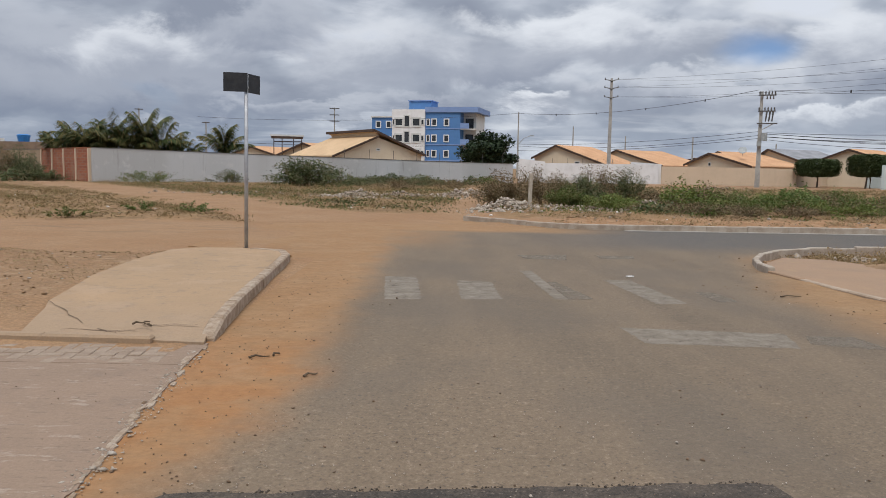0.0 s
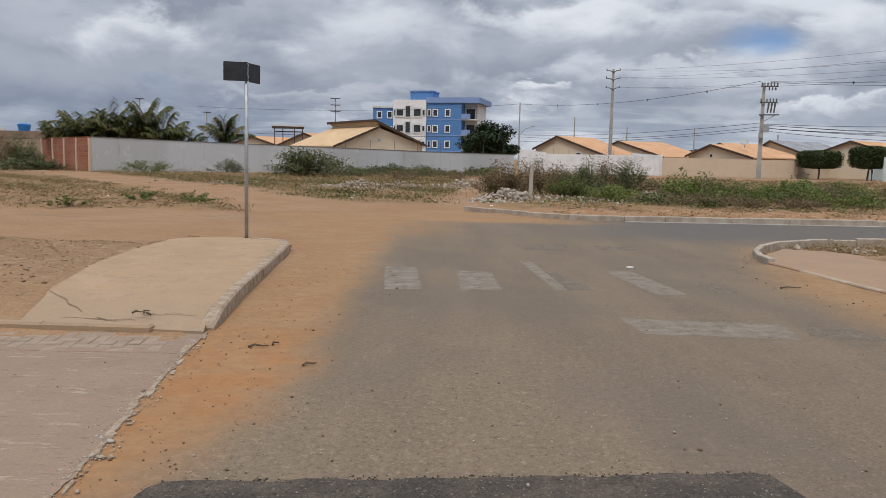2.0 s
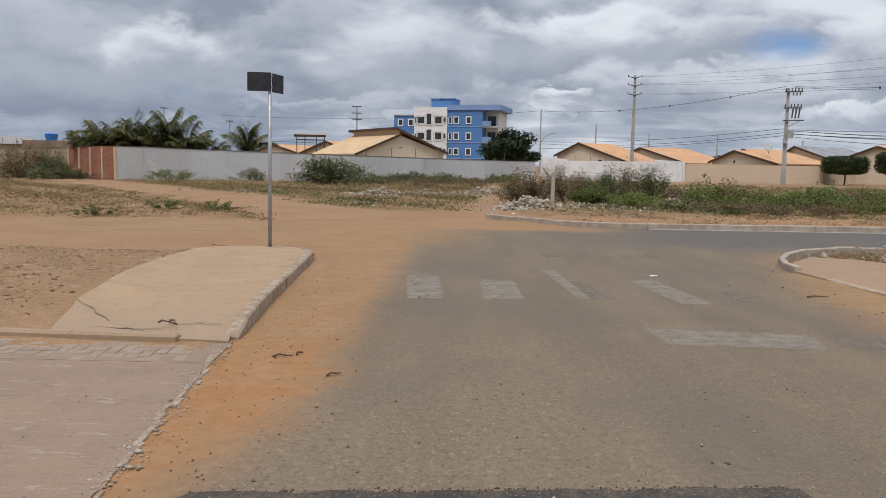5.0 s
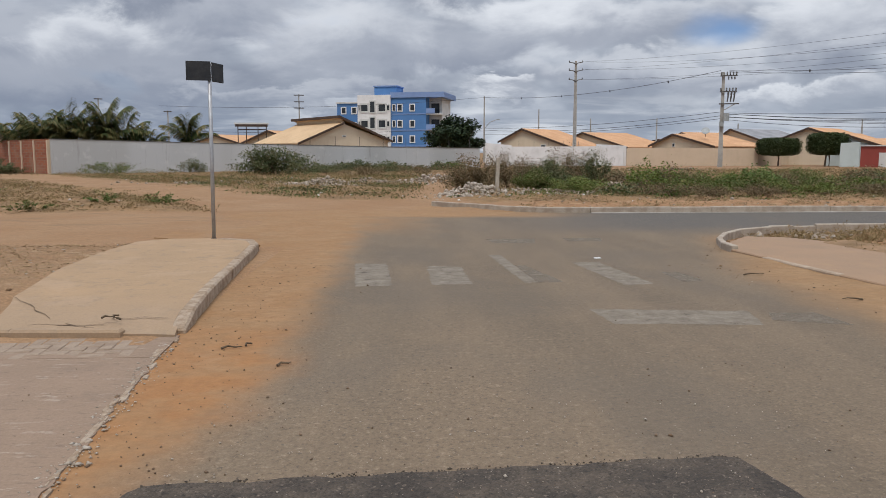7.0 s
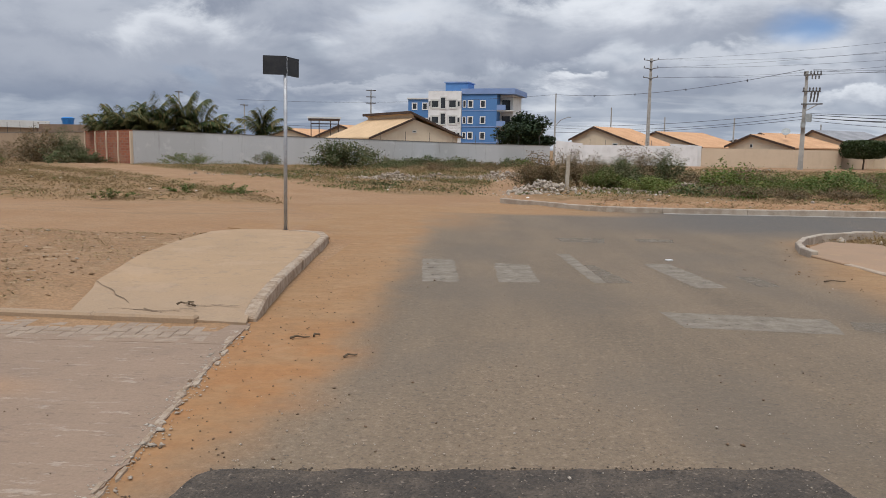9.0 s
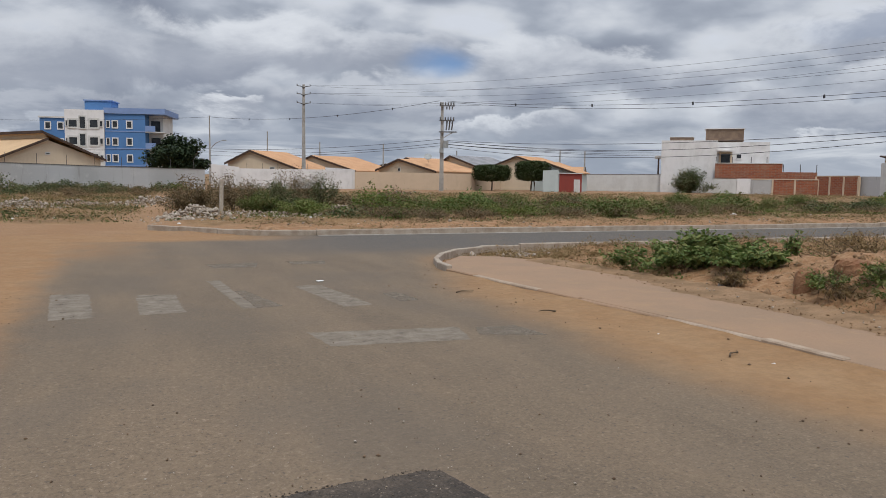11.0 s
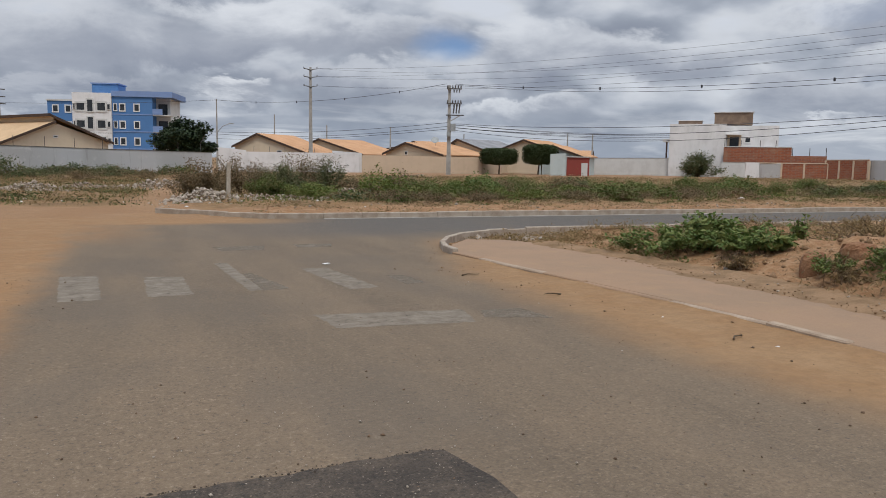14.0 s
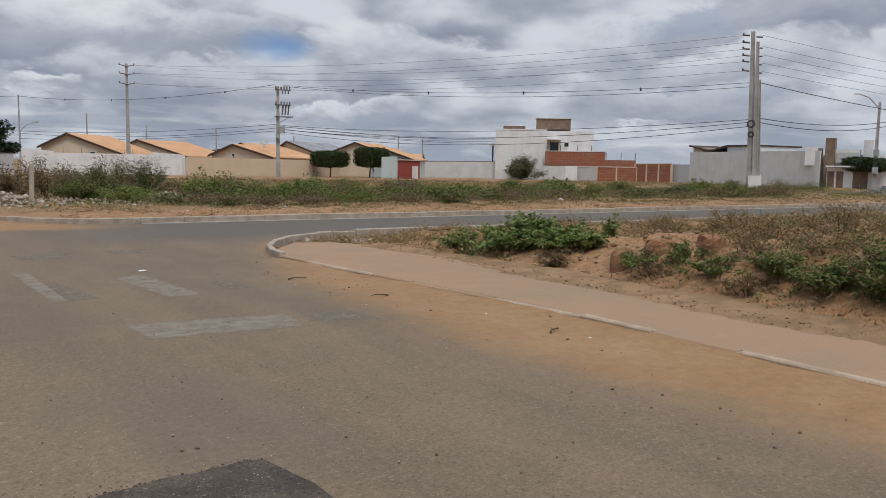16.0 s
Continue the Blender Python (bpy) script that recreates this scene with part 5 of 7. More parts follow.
CLAY = "cream house with orange clay tile roof behind a wall"
house("house", "large cream house with pale tile roof and clerestory", pose(-11.6, 83.0, 0, 0, 0, 33), 10.8, 11.5, 5.1, 2.62, 2.9, 4.75, "cream_wall", "pale_tile", 0.4, 0.45, [(5.0, 3.2, 0.5, 0.25)])
# the window on this gable stands in for an air-conditioning unit
house("house", CLAY, pose(11.3, 97.5, 0, 0, 0, -38), 9.6, 9.0, 3.1, 2.95, 2.15, 4.35, "cream_wall", "clay_tile", 0.3, 0, [(5.6, 2.0, 0.7, 0.5)])
house("house", CLAY, pose(22.3, 110.0, 0, 0, 0, -55), 10.5, 9.0, 2.8, 3.3, 2.2, 4.2, "cream_wall", "clay_tile", 0.3)
house("house", CLAY, pose(30.8, 99.0, 0, 0, 0, -60), 9.6, 10.5, 3.6, 2.43, 2.25, 3.72, "cream_wall", "clay_tile", 0.35, 0, [(3.3, 2.2, 0.45, 0.5)])
house("house", CLAY, pose(34.5, 106.0, 0, 0, 0, -60), 9.0, 9.0, 3.4, 2.6, 2.2, 4.1, "cream_wall", "clay_tile", 0.35)
house("house", "cream house with grey tile roof behind a wall", pose(40.0, 102.0, 0, 0, 0, -58), 9.5, 10.0, 2.6, 3.0, 2.2, 4.45, "cream_wall", "grey_tile", 0.35)
house("house", "cream gabled house with pale verge above topiary trees", pose(46.0, 95.5, 0, 0, 0, -50), 8.6, 9.0, 3.2, 3.2, 2.7, 4.4, "cream_wall", "clay_tile", 0.3, 0, (), "dark_wood")
house("house", "mint-white house with orange tile roof", pose(47.0, 87.0, 0, 0, 0, -50), 5.6, 5.0, 1.8, 2.9, 2.3, 3.55, "mint_wall", "clay_tile", 0.3, 0, ())
# more roofs of the estate farther back
rng = random.Random(21)
for x, y, s in ((27, 128, 1.0), (36, 124, 0.9), (60, 118, 1.0), (52, 126, 0.9), (70, 112, 0.9), (-22, 104, 1.1), (-30, 110, 1.0), (44, 112, 1.0)):
    house("house", "distant cream house with orange tile roof", pose(x, y, 0, 0, 0, rng.choice((-32, -28, 55))), 9 * s, 9, 4 * s, 2.7, 2.6, 3.9 * s, "cream_wall", "clay_tile", 0.3)


def block(ob, name, x0, x1, y0, y1, z0, z1, mat, label="", parent=None, c=0.0):
    m = Mesh()
    m.box(x0, x1, y0, y1, z0, z1, c)
    return part(name, m, mat, parent or ob, label)


def window(ob, x, z, w, h, y=0.0, frame_mat="white_wall"):
    """A window in a wall that faces local -y: frame bars round a dark pane, with a sill."""
    t = max(0.12, w * 0.24)
    fr = Mesh()
    fr.box(x - w / 2 - t, x - w / 2, y - 0.08, y + 0.02, z - h / 2 - t, z + h / 2 + t)
    fr.box(x + w / 2, x + w / 2 + t, y - 0.08, y + 0.02, z - h / 2 - t, z + h / 2 + t)
    fr.box(x - w / 2, x + w / 2, y - 0.08, y + 0.02, z + h / 2, z + h / 2 + t)
    fr.box(x - w / 2, x + w / 2, y - 0.12, y + 0.02, z - h / 2 - t, z - h / 2)
    o = part("window", fr, frame_mat, ob)
    p = Mesh()
    p.box(x - w / 2, x + w / 2, y - 0.03, y + 0.015, z - h / 2, z + h / 2)
    part("pane", p, "dark_glass", o)


def apartment():
    ob = thing("apartment_building", "blue and white four-storey apartment building in the distance", "apartment building", pose(-3.6, 152.6, 0, 0, 0, -14))
    # local x along the facade, from the joint of white and blue
    block(ob, "blue_wing", 0.0, 6.9, 0, 12, -0.3, 12.0, "blue_paint", "blue painted wing")
    block(ob, "parapet", -0.1, 10.4, -0.25, 12.2, 12.0, 13.0, "light_blue", "pale blue overhanging parapet")
    block(ob, "stair_tower", -3.9, 0.6, 2.0, 7.0, 12.6, 14.3, "blue_paint", "blue water tower")
    block(ob, "tower_cap", -4.1, 0.8, 1.8, 7.2, 14.303, 14.5, "light_blue")
    block(ob, "white_wing", -6.6, -0.003, -0.5, 12, -0.3, 12.55, "white_wall", "white painted wing")
    block(ob, "set_back_wing", -13.0, -6.603, 6.0, 14, -0.3, 11.4, "blue_paint", "blue wing set back")
    block(ob, "wing_cap", -13.2, -6.603, 5.8, 14.2, 11.403, 11.7, "off_white")
    # balcony bay at the end
    block(ob, "balcony_core", 6.903, 9.4, 3.0, 11.5, -0.3, 11.998, "off_white")
    for z in (3.0, 6.05, 9.1):
        block(ob, "balcony_slab", 6.903, 10.2, 0.1, 2.997, z - 0.35, z - 0.15, "off_white")
        block(ob, "balcony_front", 6.903, 8.6, 0.0, 0.15, z - 0.148, z + 0.85, "light_blue", "pale blue balcony front")
        block(ob, "balcony_door", 7.3, 8.9, 2.95, 2.998, z - 0.1, z + 1.9, "dark_glass")
        block(ob, "floor_band", 0.0, 6.9, -0.06, -0.003, z - 0.3, z - 0.12, "light_blue")
    for z in (1.2, 4.1, 7.05, 10.1):
        for x in (0.55, 1.75, 4.2):
            window(ob, x, z, 0.75 if x > 1 else 0.45, 1.1)
        for x, w, h in ((-5.2, 1.3, 1.2), (-1.7, 1.3, 1.3), (-0.45, 0.4, 0.9), (-6.2, 0.35, 0.9)):
            window(ob, x, z, w, h, -0.5, "off_white")
        window(ob, -3.6, z + 0.2, 0.9, 2.0, -0.5, "off_white")
        for x in (-11.6, -9.4, -7.6):
            window(ob, x, z - 0.1, 0.8, 1.1, 6.0)


apartment()


def white_building():
    ob = thing("house", "white two-storey house with brown roof tanks", "house", pose(63.9, 83.4, 0, 0, 0, -41))
    block(ob, "main_block", 0, 6.8, 0, 9, -0.3, 6.65, "white_wall", "blank white wall")
    block(ob, "rear_block", 6.803, 13.0, 1.5, 9, -0.3, 6.5, "white_wall")
    block(ob, "balcony_slab", 6.803, 8.6, 0.1, 1.497, 5.3, 5.45, "white_wall")
    block(ob, "balcony_floor", 6.803, 13.0, 0.2, 1.497, 3.2, 3.4, "white_wall")
    window(ob, 7.8, 4.4, 1.1, 1.3, 1.5, "beige_wall")
    window(ob, 9.4, 4.7, 0.55, 0.5, 1.5)
    block(ob, "roof_tank", 0.9, 3.8, 2, 5, 6.653, 7.15, "brown_stone", "brown stone-clad tank")
    block(ob, "roof_tank", 5.3, 9.9, 2.5, 6.5, 6.653, 8.2, "brown_stone", "brown stone-clad tank")
    block(ob, "tank_cap", 5.15, 10.05, 2.35, 6.65, 8.203, 8.3, "white_wall")
    block(ob, "tank_cap", 0.8, 3.9, 1.9, 5.1, 7.153, 7.22, "white_wall")
    block(ob, "side_awning", -0.9, -0.003, 1, 4, 4.4, 4.75, "off_white")
    block(ob, "side_post", -0.5, -0.3, 1.2, 1.4, 2.2, 4.398, "dark_wood")


white_building()
# brick extension and street walls in front of the white house
w = thing("wall_brick_upper", "raw red brick parapet wall of an extension", "wall", pose(63.9, 83.4, 0, 0, 0, -41), kind="structure")
block(w, "brick_panel", 6.6, 14.4, -0.75, -0.6, 1.9, 3.75, "hollow_brick")
block(w, "brick_panel", 14.403, 18.3, -0.75, -0.6, 1.9, 2.75, "hollow_brick")
block(w, "lintel", 6.6, 14.4, -0.8, -0.55, 3.753, 3.85, "off_white")
for x in (6.7, 8.6, 10.8, 12.6, 14.5, 16.4, 18.2):
    m = Mesh()
    m.tube([(x, -0.7, 2.5), (x, -0.7, 4.6 if x < 14 else 3.7)], 0.045, 5)
    part("iron_rod", m, "insulator", w)
w = thing("wall_street", "patched white, grey and brick street wall with gate", "wall", pose(63.9, 83.4, 0, 0, 0, -41), kind="structure")
block(w, "white_panel", 6.4, 9.2, -1.8, -1.65, -0.2, 1.85, "off_white")
block(w, "gate", 9.25, 10.8, -1.8, -1.7, -0.2, 1.9, "white_wall", "white sheet gate")
block(w, "grey_panel", 10.83, 13.3, -1.8, -1.65, -0.2, 1.75, "grey_render")
block(w, "brick_panel", 13.303, 18.4, -1.8, -1.65, -0.2, 1.8, "hollow_brick")
block(w, "ring_beam", 10.83, 18.4, -1.85, -1.6, 1.803, 1.92, "beige_wall")
for x in (13.3, 15.8, 18.4):
    block(w, "pillar", x - 0.1, x + 0.1, -1.9, -1.803, -0.2, 1.8, "beige_wall")
R0, R1 = (76.6, 70.3), (76.8, 64.6)
w = wall_run("wall_brick_far", "raw red brick boundary wall with pale pillars", R0, R1, 2.25, 2.3, "hollow_brick", 0.15, 0.1, "beige_wall")
pillars(w, R0, R1, 2.25, 4)
wall_run("wall_low_far", "weathered off-white boundary wall", (56, 91.5), (64.5, 84.2), 2.15, 2.3, "off_white", 0.15)
wall_run("wall_low_distant", "weathered off-white boundary wall", (48, 97), (56, 91.5), 2.0, 2.15, "off_white", 0.155)
wall_run("wall_mint", "mint painted boundary wall", (45.3, 80.97), (46.7, 79.8), 2.5, 2.6, "mint_wall", 0.15, 0.0)

kiosk = thing("gate_shed", "small red painted shed beside a pale wall", "shed", pose(46.75, 79.7, 0, 0, 0, -32))
block(kiosk, "body", 0, 2.6, 0, 1.8, -0.2, 2.15, "red_paint", "red painted front")
block(kiosk, "roof", -0.1, 2.75, -0.15, 1.9, 2.153, 2.25, "off_white")
block(kiosk, "door", 1.7, 2.4, -0.04, -0.003, 0.0, 1.5, "off_white", "pale patch of a door")


def grey_house():
    ob = thing("house", "long grey rendered house wall with dark roof edge", "house", pose(76.9, 63.2, 0, 0, 0, -99))
    block(ob, "low_wall", -1.6, 1.4, 0, 0.15, -0.3, 2.3, "grey_render")
    block(ob, "long_wall", 1.403, 19.6, 0, 0.18, -0.3, 3.75, "off_white")
    block(ob, "body", 1.5, 17.8, 0.183, 9, -0.3, 3.6, "grey_render")
    r = Mesh()
    pts = [(3.2, 3.75), (6.2, 4.35), (10.5, 4.35), (10.5, 4.52), (6.1, 4.55), (3.0, 3.9)]
    r.loft([[(x, 1.0, z) for x, z in pts], [(x, 8.0, z) for x, z in pts]])
    part("roof_edge", r, "dark_wood", ob, "dark roof edge")
    block(ob, "roof_wall", 6.0, 10.4, 1.3, 7.5, 3.6, 4.35, "off_white")
    block(ob, "side_house", -1.4, 0.3, 3.0, 7.0, -0.3, 4.4, "cream_wall")
    r = Mesh()
    pts = [(-1.8, 4.55), (2.6, 3.7), (2.6, 3.85), (-1.8, 4.72)]
    r.loft([[(x, 2.6, z) for x, z in pts], [(x, 7.3, z) for x, z in pts]])
    part("lean_to_roof", r, "dark_wood", ob)


grey_house()


def modern_house():
    ob = thing("house", "modern white house with brown stone column and gates", "house", pose(73.4, 44.6, 0, 0, 0, -66) @ Matrix.Diagonal((0.66, 1, 1, 1)))
    block(ob, "body", 0.2, 24, 2.5, 10, -0.3, 3.4, "white_wall")
    block(ob, "roof_box", -0.8, 0.9, 0.4, 4, 2.3, 4.1, "white_wall", "white box over the entry")
    block(ob, "stone_column", 1.9, 3.2, 0.5, 2, -0.3, 5.0, "brown_stone", "brown stone column")
    block(ob, "brown_post", 0.95, 1.5, 0.45, 1.2, 2.2, 4.0, "brown_stone")
    block(ob, "upper_wall", 3.203, 6.5, 1.2, 2.4, 2.4, 3.9, "white_wall")
    block(ob, "rail_panel", 3.4, 6.3, 1.1, 1.19, 2.6, 3.6, "off_white")
    block(ob, "upper_block", 6.9, 8.1, 1.0, 4, 2.4, 4.8, "white_wall")
    block(ob, "front_wall", 2.4, 24, 0.0, 0.18, -0.3, 2.1, "white_wall")
    for x in (2.5, 3.7, 5.9, 6.9):
        block(ob, "gate", x, x + 0.95, -0.05, -0.003, 0.0, 1.75, "brown_door", "brown slatted gate")
    block(ob, "awning", 2.3, 7.9, -0.5, -0.053, 2.15, 2.3, "white_wall")


modern_house()

# far skyline on the field side
tank = thing("water_tank", "blue plastic water tank on a roof", "water tank", pose(-47.2, 88.4, 0))
m = Mesh()
m.loft([[(0.55 * math.cos(a), 0.55 * math.sin(a), 3.55) for a in [0.524 * i for i in range(12)]], [(0.72 * math.cos(a), 0.72 * math.sin(a), 4.3) for a in [0.524 * i for i in range(12)]], [(0.5 * math.cos(a), 0.5 * math.sin(a), 4.42) for a in [0.524 * i for i in range(12)]]])
part("tank", m, "tank_blue", tank)
block(tank, "stand", -2.5, 3.0, -2, 2, -0.3, 3.548, "brown_stone", "brown building under the tank")
shed = thing("building", "low building with white roof panels far off", "building", pose(-53.2, 84.6, 0, 0, 0, 30))
block(shed, "body", 0, 6.5, 0, 6, -0.3, 3.1, "field_brown")
block(shed, "roof_panel", 0, 5.2, -0.3, 6, 3.103, 3.9, "off_white")
rack = thing("roof_frame", "steel frame with dark red beam above the roofs", "frame", pose(-21.3, 97.6, 0, 0, 0, 8))
for x in (0.2, 1.2, 2.6, 3.6):
    m = Mesh()
    m.tube([(x, 0, 0), (x, 0, 5.0)], 0.06, 5)
    part("post", m, "dark_wood", rack)
block(rack, "beam", -0.2, 3.9, -0.5, 0.5, 5.003, 5.2, "off_white", "pale roof sheet")
block(rack, "red_edge", -0.1, 3.8, -0.55, -0.503, 4.7, 5.0, "dark_wood", "dark red-brown edge beam")
block(rack, "brace", 0.2, 3.6, -0.05, 0.05, 4.3, 4.42, "dark_wood")


# ---- poles and wires ----
def concrete_pole(name, label, x, y, h, w=0.34, rz=0.0, lean=0.0):
    """Tapered double-T concrete pole with recessed sides."""
    ob = thing(name, label, "utility pole", pose(x, y, 0, 0, lean, rz), "concrete utility poles")
    m = Mesh()
    for sgn in (-1, 1):
        rings = []
        for z, s in ((-0.5, 1.0), (h, 0.52)):
            a, b = w / 2 * s, w * 0.36 * s
            x0, x1 = (a * 0.62, a) if sgn > 0 else (-a, -a * 0.62)
            rings.append([(x0, -b, z), (x1, -b, z), (x1, b, z), (x0, b, z)])
        m.loft(rings)
    part("flange", m, "pole_concrete", ob)
    web = Mesh()
    rings = []
    for z, s in ((-0.5, 1.0), (h - 0.01, 0.52)):
        a, b = w / 2 * s * 0.61, w * 0.2 * s
        rings.append([(-a, -b, z), (a, -b, z), (a, b, z), (-a, b, z)])
    web.loft(rings)
    part("web", web, "pole_concrete", ob)
    return ob


def insulators(ob, pts, h=0.22, r=0.055):
    for x, y, z in pts:
        m = Mesh()
        prof = ((0, 0.4), (0.25, 1.0), (0.45, 0.55), (0.65, 0.9), (1.0, 0.35))
        m.loft([[(x + r * q * math.cos(a), y + r * q * math.sin(a), z + h * t) for a in [1.047 * i for i in range(6)]] for t, q in prof])
        part("insulator", m, "insulator", ob)


def crossarm(ob, z, half, y=-0.16, mat="pole_concrete", t=0.06):
    m = Mesh()
    m.box(-half, half, y - t, y + t, z - t, z + t)
    return part("crossarm", m, mat, ob)


TALL, TRAF = Vector((19.3, 91.8, 0)), Vector((32.3, 80.6, 0))
tall = concrete_pole("utility_pole", "tall tapered concrete utility pole with three insulator arms", TALL.x, TALL.y, 12.1, 0.5, -10)
for z in (11.9, 11.0, 9.95):
    for s in (-1, 1):
        m = Mesh()
        m.tube([(0, -0.1, z - 0.16), (s * 0.35, -0.1, z - 0.02), (s * 0.78, -0.1, z + 0.03)], 0.07, 6, 0.045)
        part("arm", m, "insulator", tall)
        insulators(tall, [(s * 0.75, -0.1, z)], 0.25, 0.07)

traf = concrete_pole("utility_pole", "concrete utility pole carrying a transformer and fuse arms", TRAF.x, TRAF.y, 9.75, 0.52, -22)
for z in (9.35, 7.75):
    block(traf, "crossarm", -0.3, 1.35, -0.28, -0.16, z - 0.06, z + 0.06, "insulator")
    insulators(traf, [(x, -0.22, z + 0.063) for x in (-0.2, 0.35, 0.65, 0.95, 1.25)], 0.34, 0.09)
    insulators(traf, [(x, -0.22, z - 0.4) for x in (0.5, 0.8, 1.1)], 0.33, 0.09)
for x in (0.45, 0.75, 1.05):
    m = Mesh()
    m.tube([(x, -0.25, 6.7), (x + 0.12, -0.3, 7.75)], 0.075, 6)
    part("fuse_cutout", m, "insulator", traf)
block(traf, "crossarm", -0.35, 1.6, -0.28, -0.16, 6.45, 6.57, "insulator")
m = Mesh()
m.tube([(1.3, -0.2, 6.55), (0.2, -0.2, 5.9)], 0.05, 5)
part("brace", m, "pole_concrete", traf)
m = Mesh()
m.loft([[(0.42 + 0.3 * math.cos(a), -0.42 + 0.3 * math.sin(a), z) for a in [0.628 * i for i in range(10)]] for z in (4.75, 5.55)])
part("transformer", m, "trafo_paint", traf, "grey transformer can")
block(traf, "meter_box", -0.25, 0.2, -0.45, -0.25, 4.2, 4.7, "trafo_paint")

near_a = concrete_pole("utility_pole", "tall concrete utility pole with a fan of wire brackets", 47.07, 32.75, 10.9, 0.50, -55, -1.9)
near_b = concrete_pole("utility_pole", "concrete utility pole standing against a taller one", 47.17, 32.45, 10.2, 0.40, -55, -1.9)
near_c = concrete_pole("utility_pole", "short concrete brace pole against taller ones", 47.3, 32.35, 7.7, 0.40, -55, -1.9)
block(near_b, "base_block", -0.42, 0.42, -0.4, 0.4, -0.3, 1.3, "white_wall", "pale concrete base")
for z in (10.63, 10.16, 9.73, 9.3, 8.9, 8.3):
    m = Mesh()
    m.tube([(-0.2, 0, z), (-0.62, -0.1, z + 0.06)], 0.06, 6)
    part("bracket", m, "insulator", near_a)
    insulators(near_a, [(-0.6, -0.1, z)], 0.2, 0.08)
for z in (10.51, 9.78, 9.24, 8.69, 8.15):
    m = Mesh()
    m.tube([(0.2, 0, z), (0.6, -0.1, z - 0.05)], 0.05, 6)
    part("bracket", m, "insulator", near_a)
for z, r in ((4.75, 0.22), (4.05, 0.16)):
    m = Mesh()
    m.tube([(r * math.cos(a), -0.45, z + r * math.sin(a)) for a in [0.524 * i for i in range(13)]], 0.06, 5)
    part("cable_coil", m, "cable", near_a, "coil of black cable")

for x, y, h, lab in ((11.5, 122.0, 10.2, "concrete pole with street lamp arm"), (21.0, 128.0, 8.5, "thin distant concrete utility pole"), (29.2, 126.5, 7.0, "thin distant concrete utility pole"),
                     (-17.9, 128.8, 10.9, "distant tall utility pole with arms"), (-37.6, 124.5, 8.1, "distant utility pole with arms"), (-46.9, 121.3, 9.8, "distant utility pole behind palms"),
                     (38.3, 121.0, 6.8, "thin distant concrete utility pole"), (46.5, 110.0, 5.6, "thin distant pole above the roofs"), (84, 104, 7.0, "distant utility pole above the roofs"), (63.5, 101.0, 5.8, "thin distant pole above the roofs"), (-67.3, 99.4, 6.8, "distant utility pole above the roofs"), (-70.4, 97.2, 6.7, "distant utility pole above the roofs"),
                     (-69.0, 98.2, 8.2, "distant utility pole above the roofs"), (-65.2, 100.8, 7.3, "distant utility pole above the roofs"), (61, 104, 6, "thin distant pole above the roofs")):
    o = concrete_pole("utility_pole", lab, x, y, h, 0.32, math.degrees(math.atan2(y, x)) - 90)
    if "arms" in lab or "distant utility" in lab:
        for z in (h - 0.15, h - 1.2, h - 2.2) if h > 10 else (h - 0.2,):
            crossarm(o, z, 0.8 if h > 10 else 0.6, -0.1, "insulator", 0.07)
    if "lamp" in lab:
        m = Mesh()
        m.tube([(0, 0, 5.2), (0.9, -0.2, 6.2), (1.9, -0.4, 6.6)], 0.06, 5)
        part("lamp_arm", m, "steel", o)
        block(o, "lamp_head", 1.8, 2.4, -0.55, -0.3, 6.5, 6.65, "trafo_paint")
lamp = concrete_pole("utility_pole", "concrete pole with street lamp beside small trees", 74.5, 38.75, 8.2, 0.4, -60)
m = Mesh()
m.tube([(0, 0, 7.6), (-0.9, -0.4, 8.6), (-1.7, -0.8, 8.9)], 0.05, 5)
part("lamp_arm", m, "steel", lamp)
block(lamp, "lamp_head", -2.2, -1.6, -0.95, -0.7, 8.85, 9.0, "white_wall", "pale lamp head")
for z in (1.6, 3.2):
    block(lamp, "box", -0.25, 0.25, -0.35, -0.2, z, z + 0.6, "trafo_paint")


def wire(a, b, sag, r=0.016, name="overhead_wire", label="black overhead wire between utility poles"):
    a, b = Vector(a), Vector(b)
    pts = [a.lerp(b, t / 14) - Vector((0, 0, sag * 4 * (t / 14) * (1 - t / 14))) for t in range(15)]
    m = Mesh()
    m.tube(pts, r, 4)
    return thing(name, label, "wire", group="overhead wires", mesh=m, mat="cable")


def near_pt(z, s=-0.6):
    """A point on the near pole, s metres beside its axis; heights are those of the wires' far poles."""
    z = 1.53 + (z - 1.53) * 0.91
    s -= z * 0.033
    return (47.07 + s * math.cos(radians(-55)), 32.75 + s * math.sin(radians(-55)), z)


for z0, z1, s in ((12.0, 11.53, 0.9), (11.1, 11.01, 0.9), (10.0, 10.07, 1.1), (12.0, 10.54, 1.3), (11.1, 9.63, 1.0), (10.0, 8.97, 1.0)):
    wire((TALL.x + 0.7, TALL.y, z0), near_pt(z1), s, 0.009)
for z0, z1, s in ((9.9, 8.1, 0.75), (9.8, 7.8, 0.9), (5.6, 5.4, 0.7), (5.2, 5.2, 1.0), (4.9, 4.9, 1.3)):
    wire((TRAF.x + 0.6, TRAF.y, z0), near_pt(z1, -0.15), s, 0.02 if z0 < 6 else 0.016)
wire((11.5, 122, 10.0), (TRAF.x - 0.3, TRAF.y, 9.9), 1.0, 0.022)
for z0, z1, s in ((5.3, 5.7, 0.5), (5.0, 5.3, 0.7), (4.3, 5.0, 0.5)):
    wire((11.5, 122, z0), (TRAF.x - 0.2, TRAF.y, z1), s, 0.022)
wire((-40, 128, 9), (11.5, 122, 10.0), 0.8, 0.02)
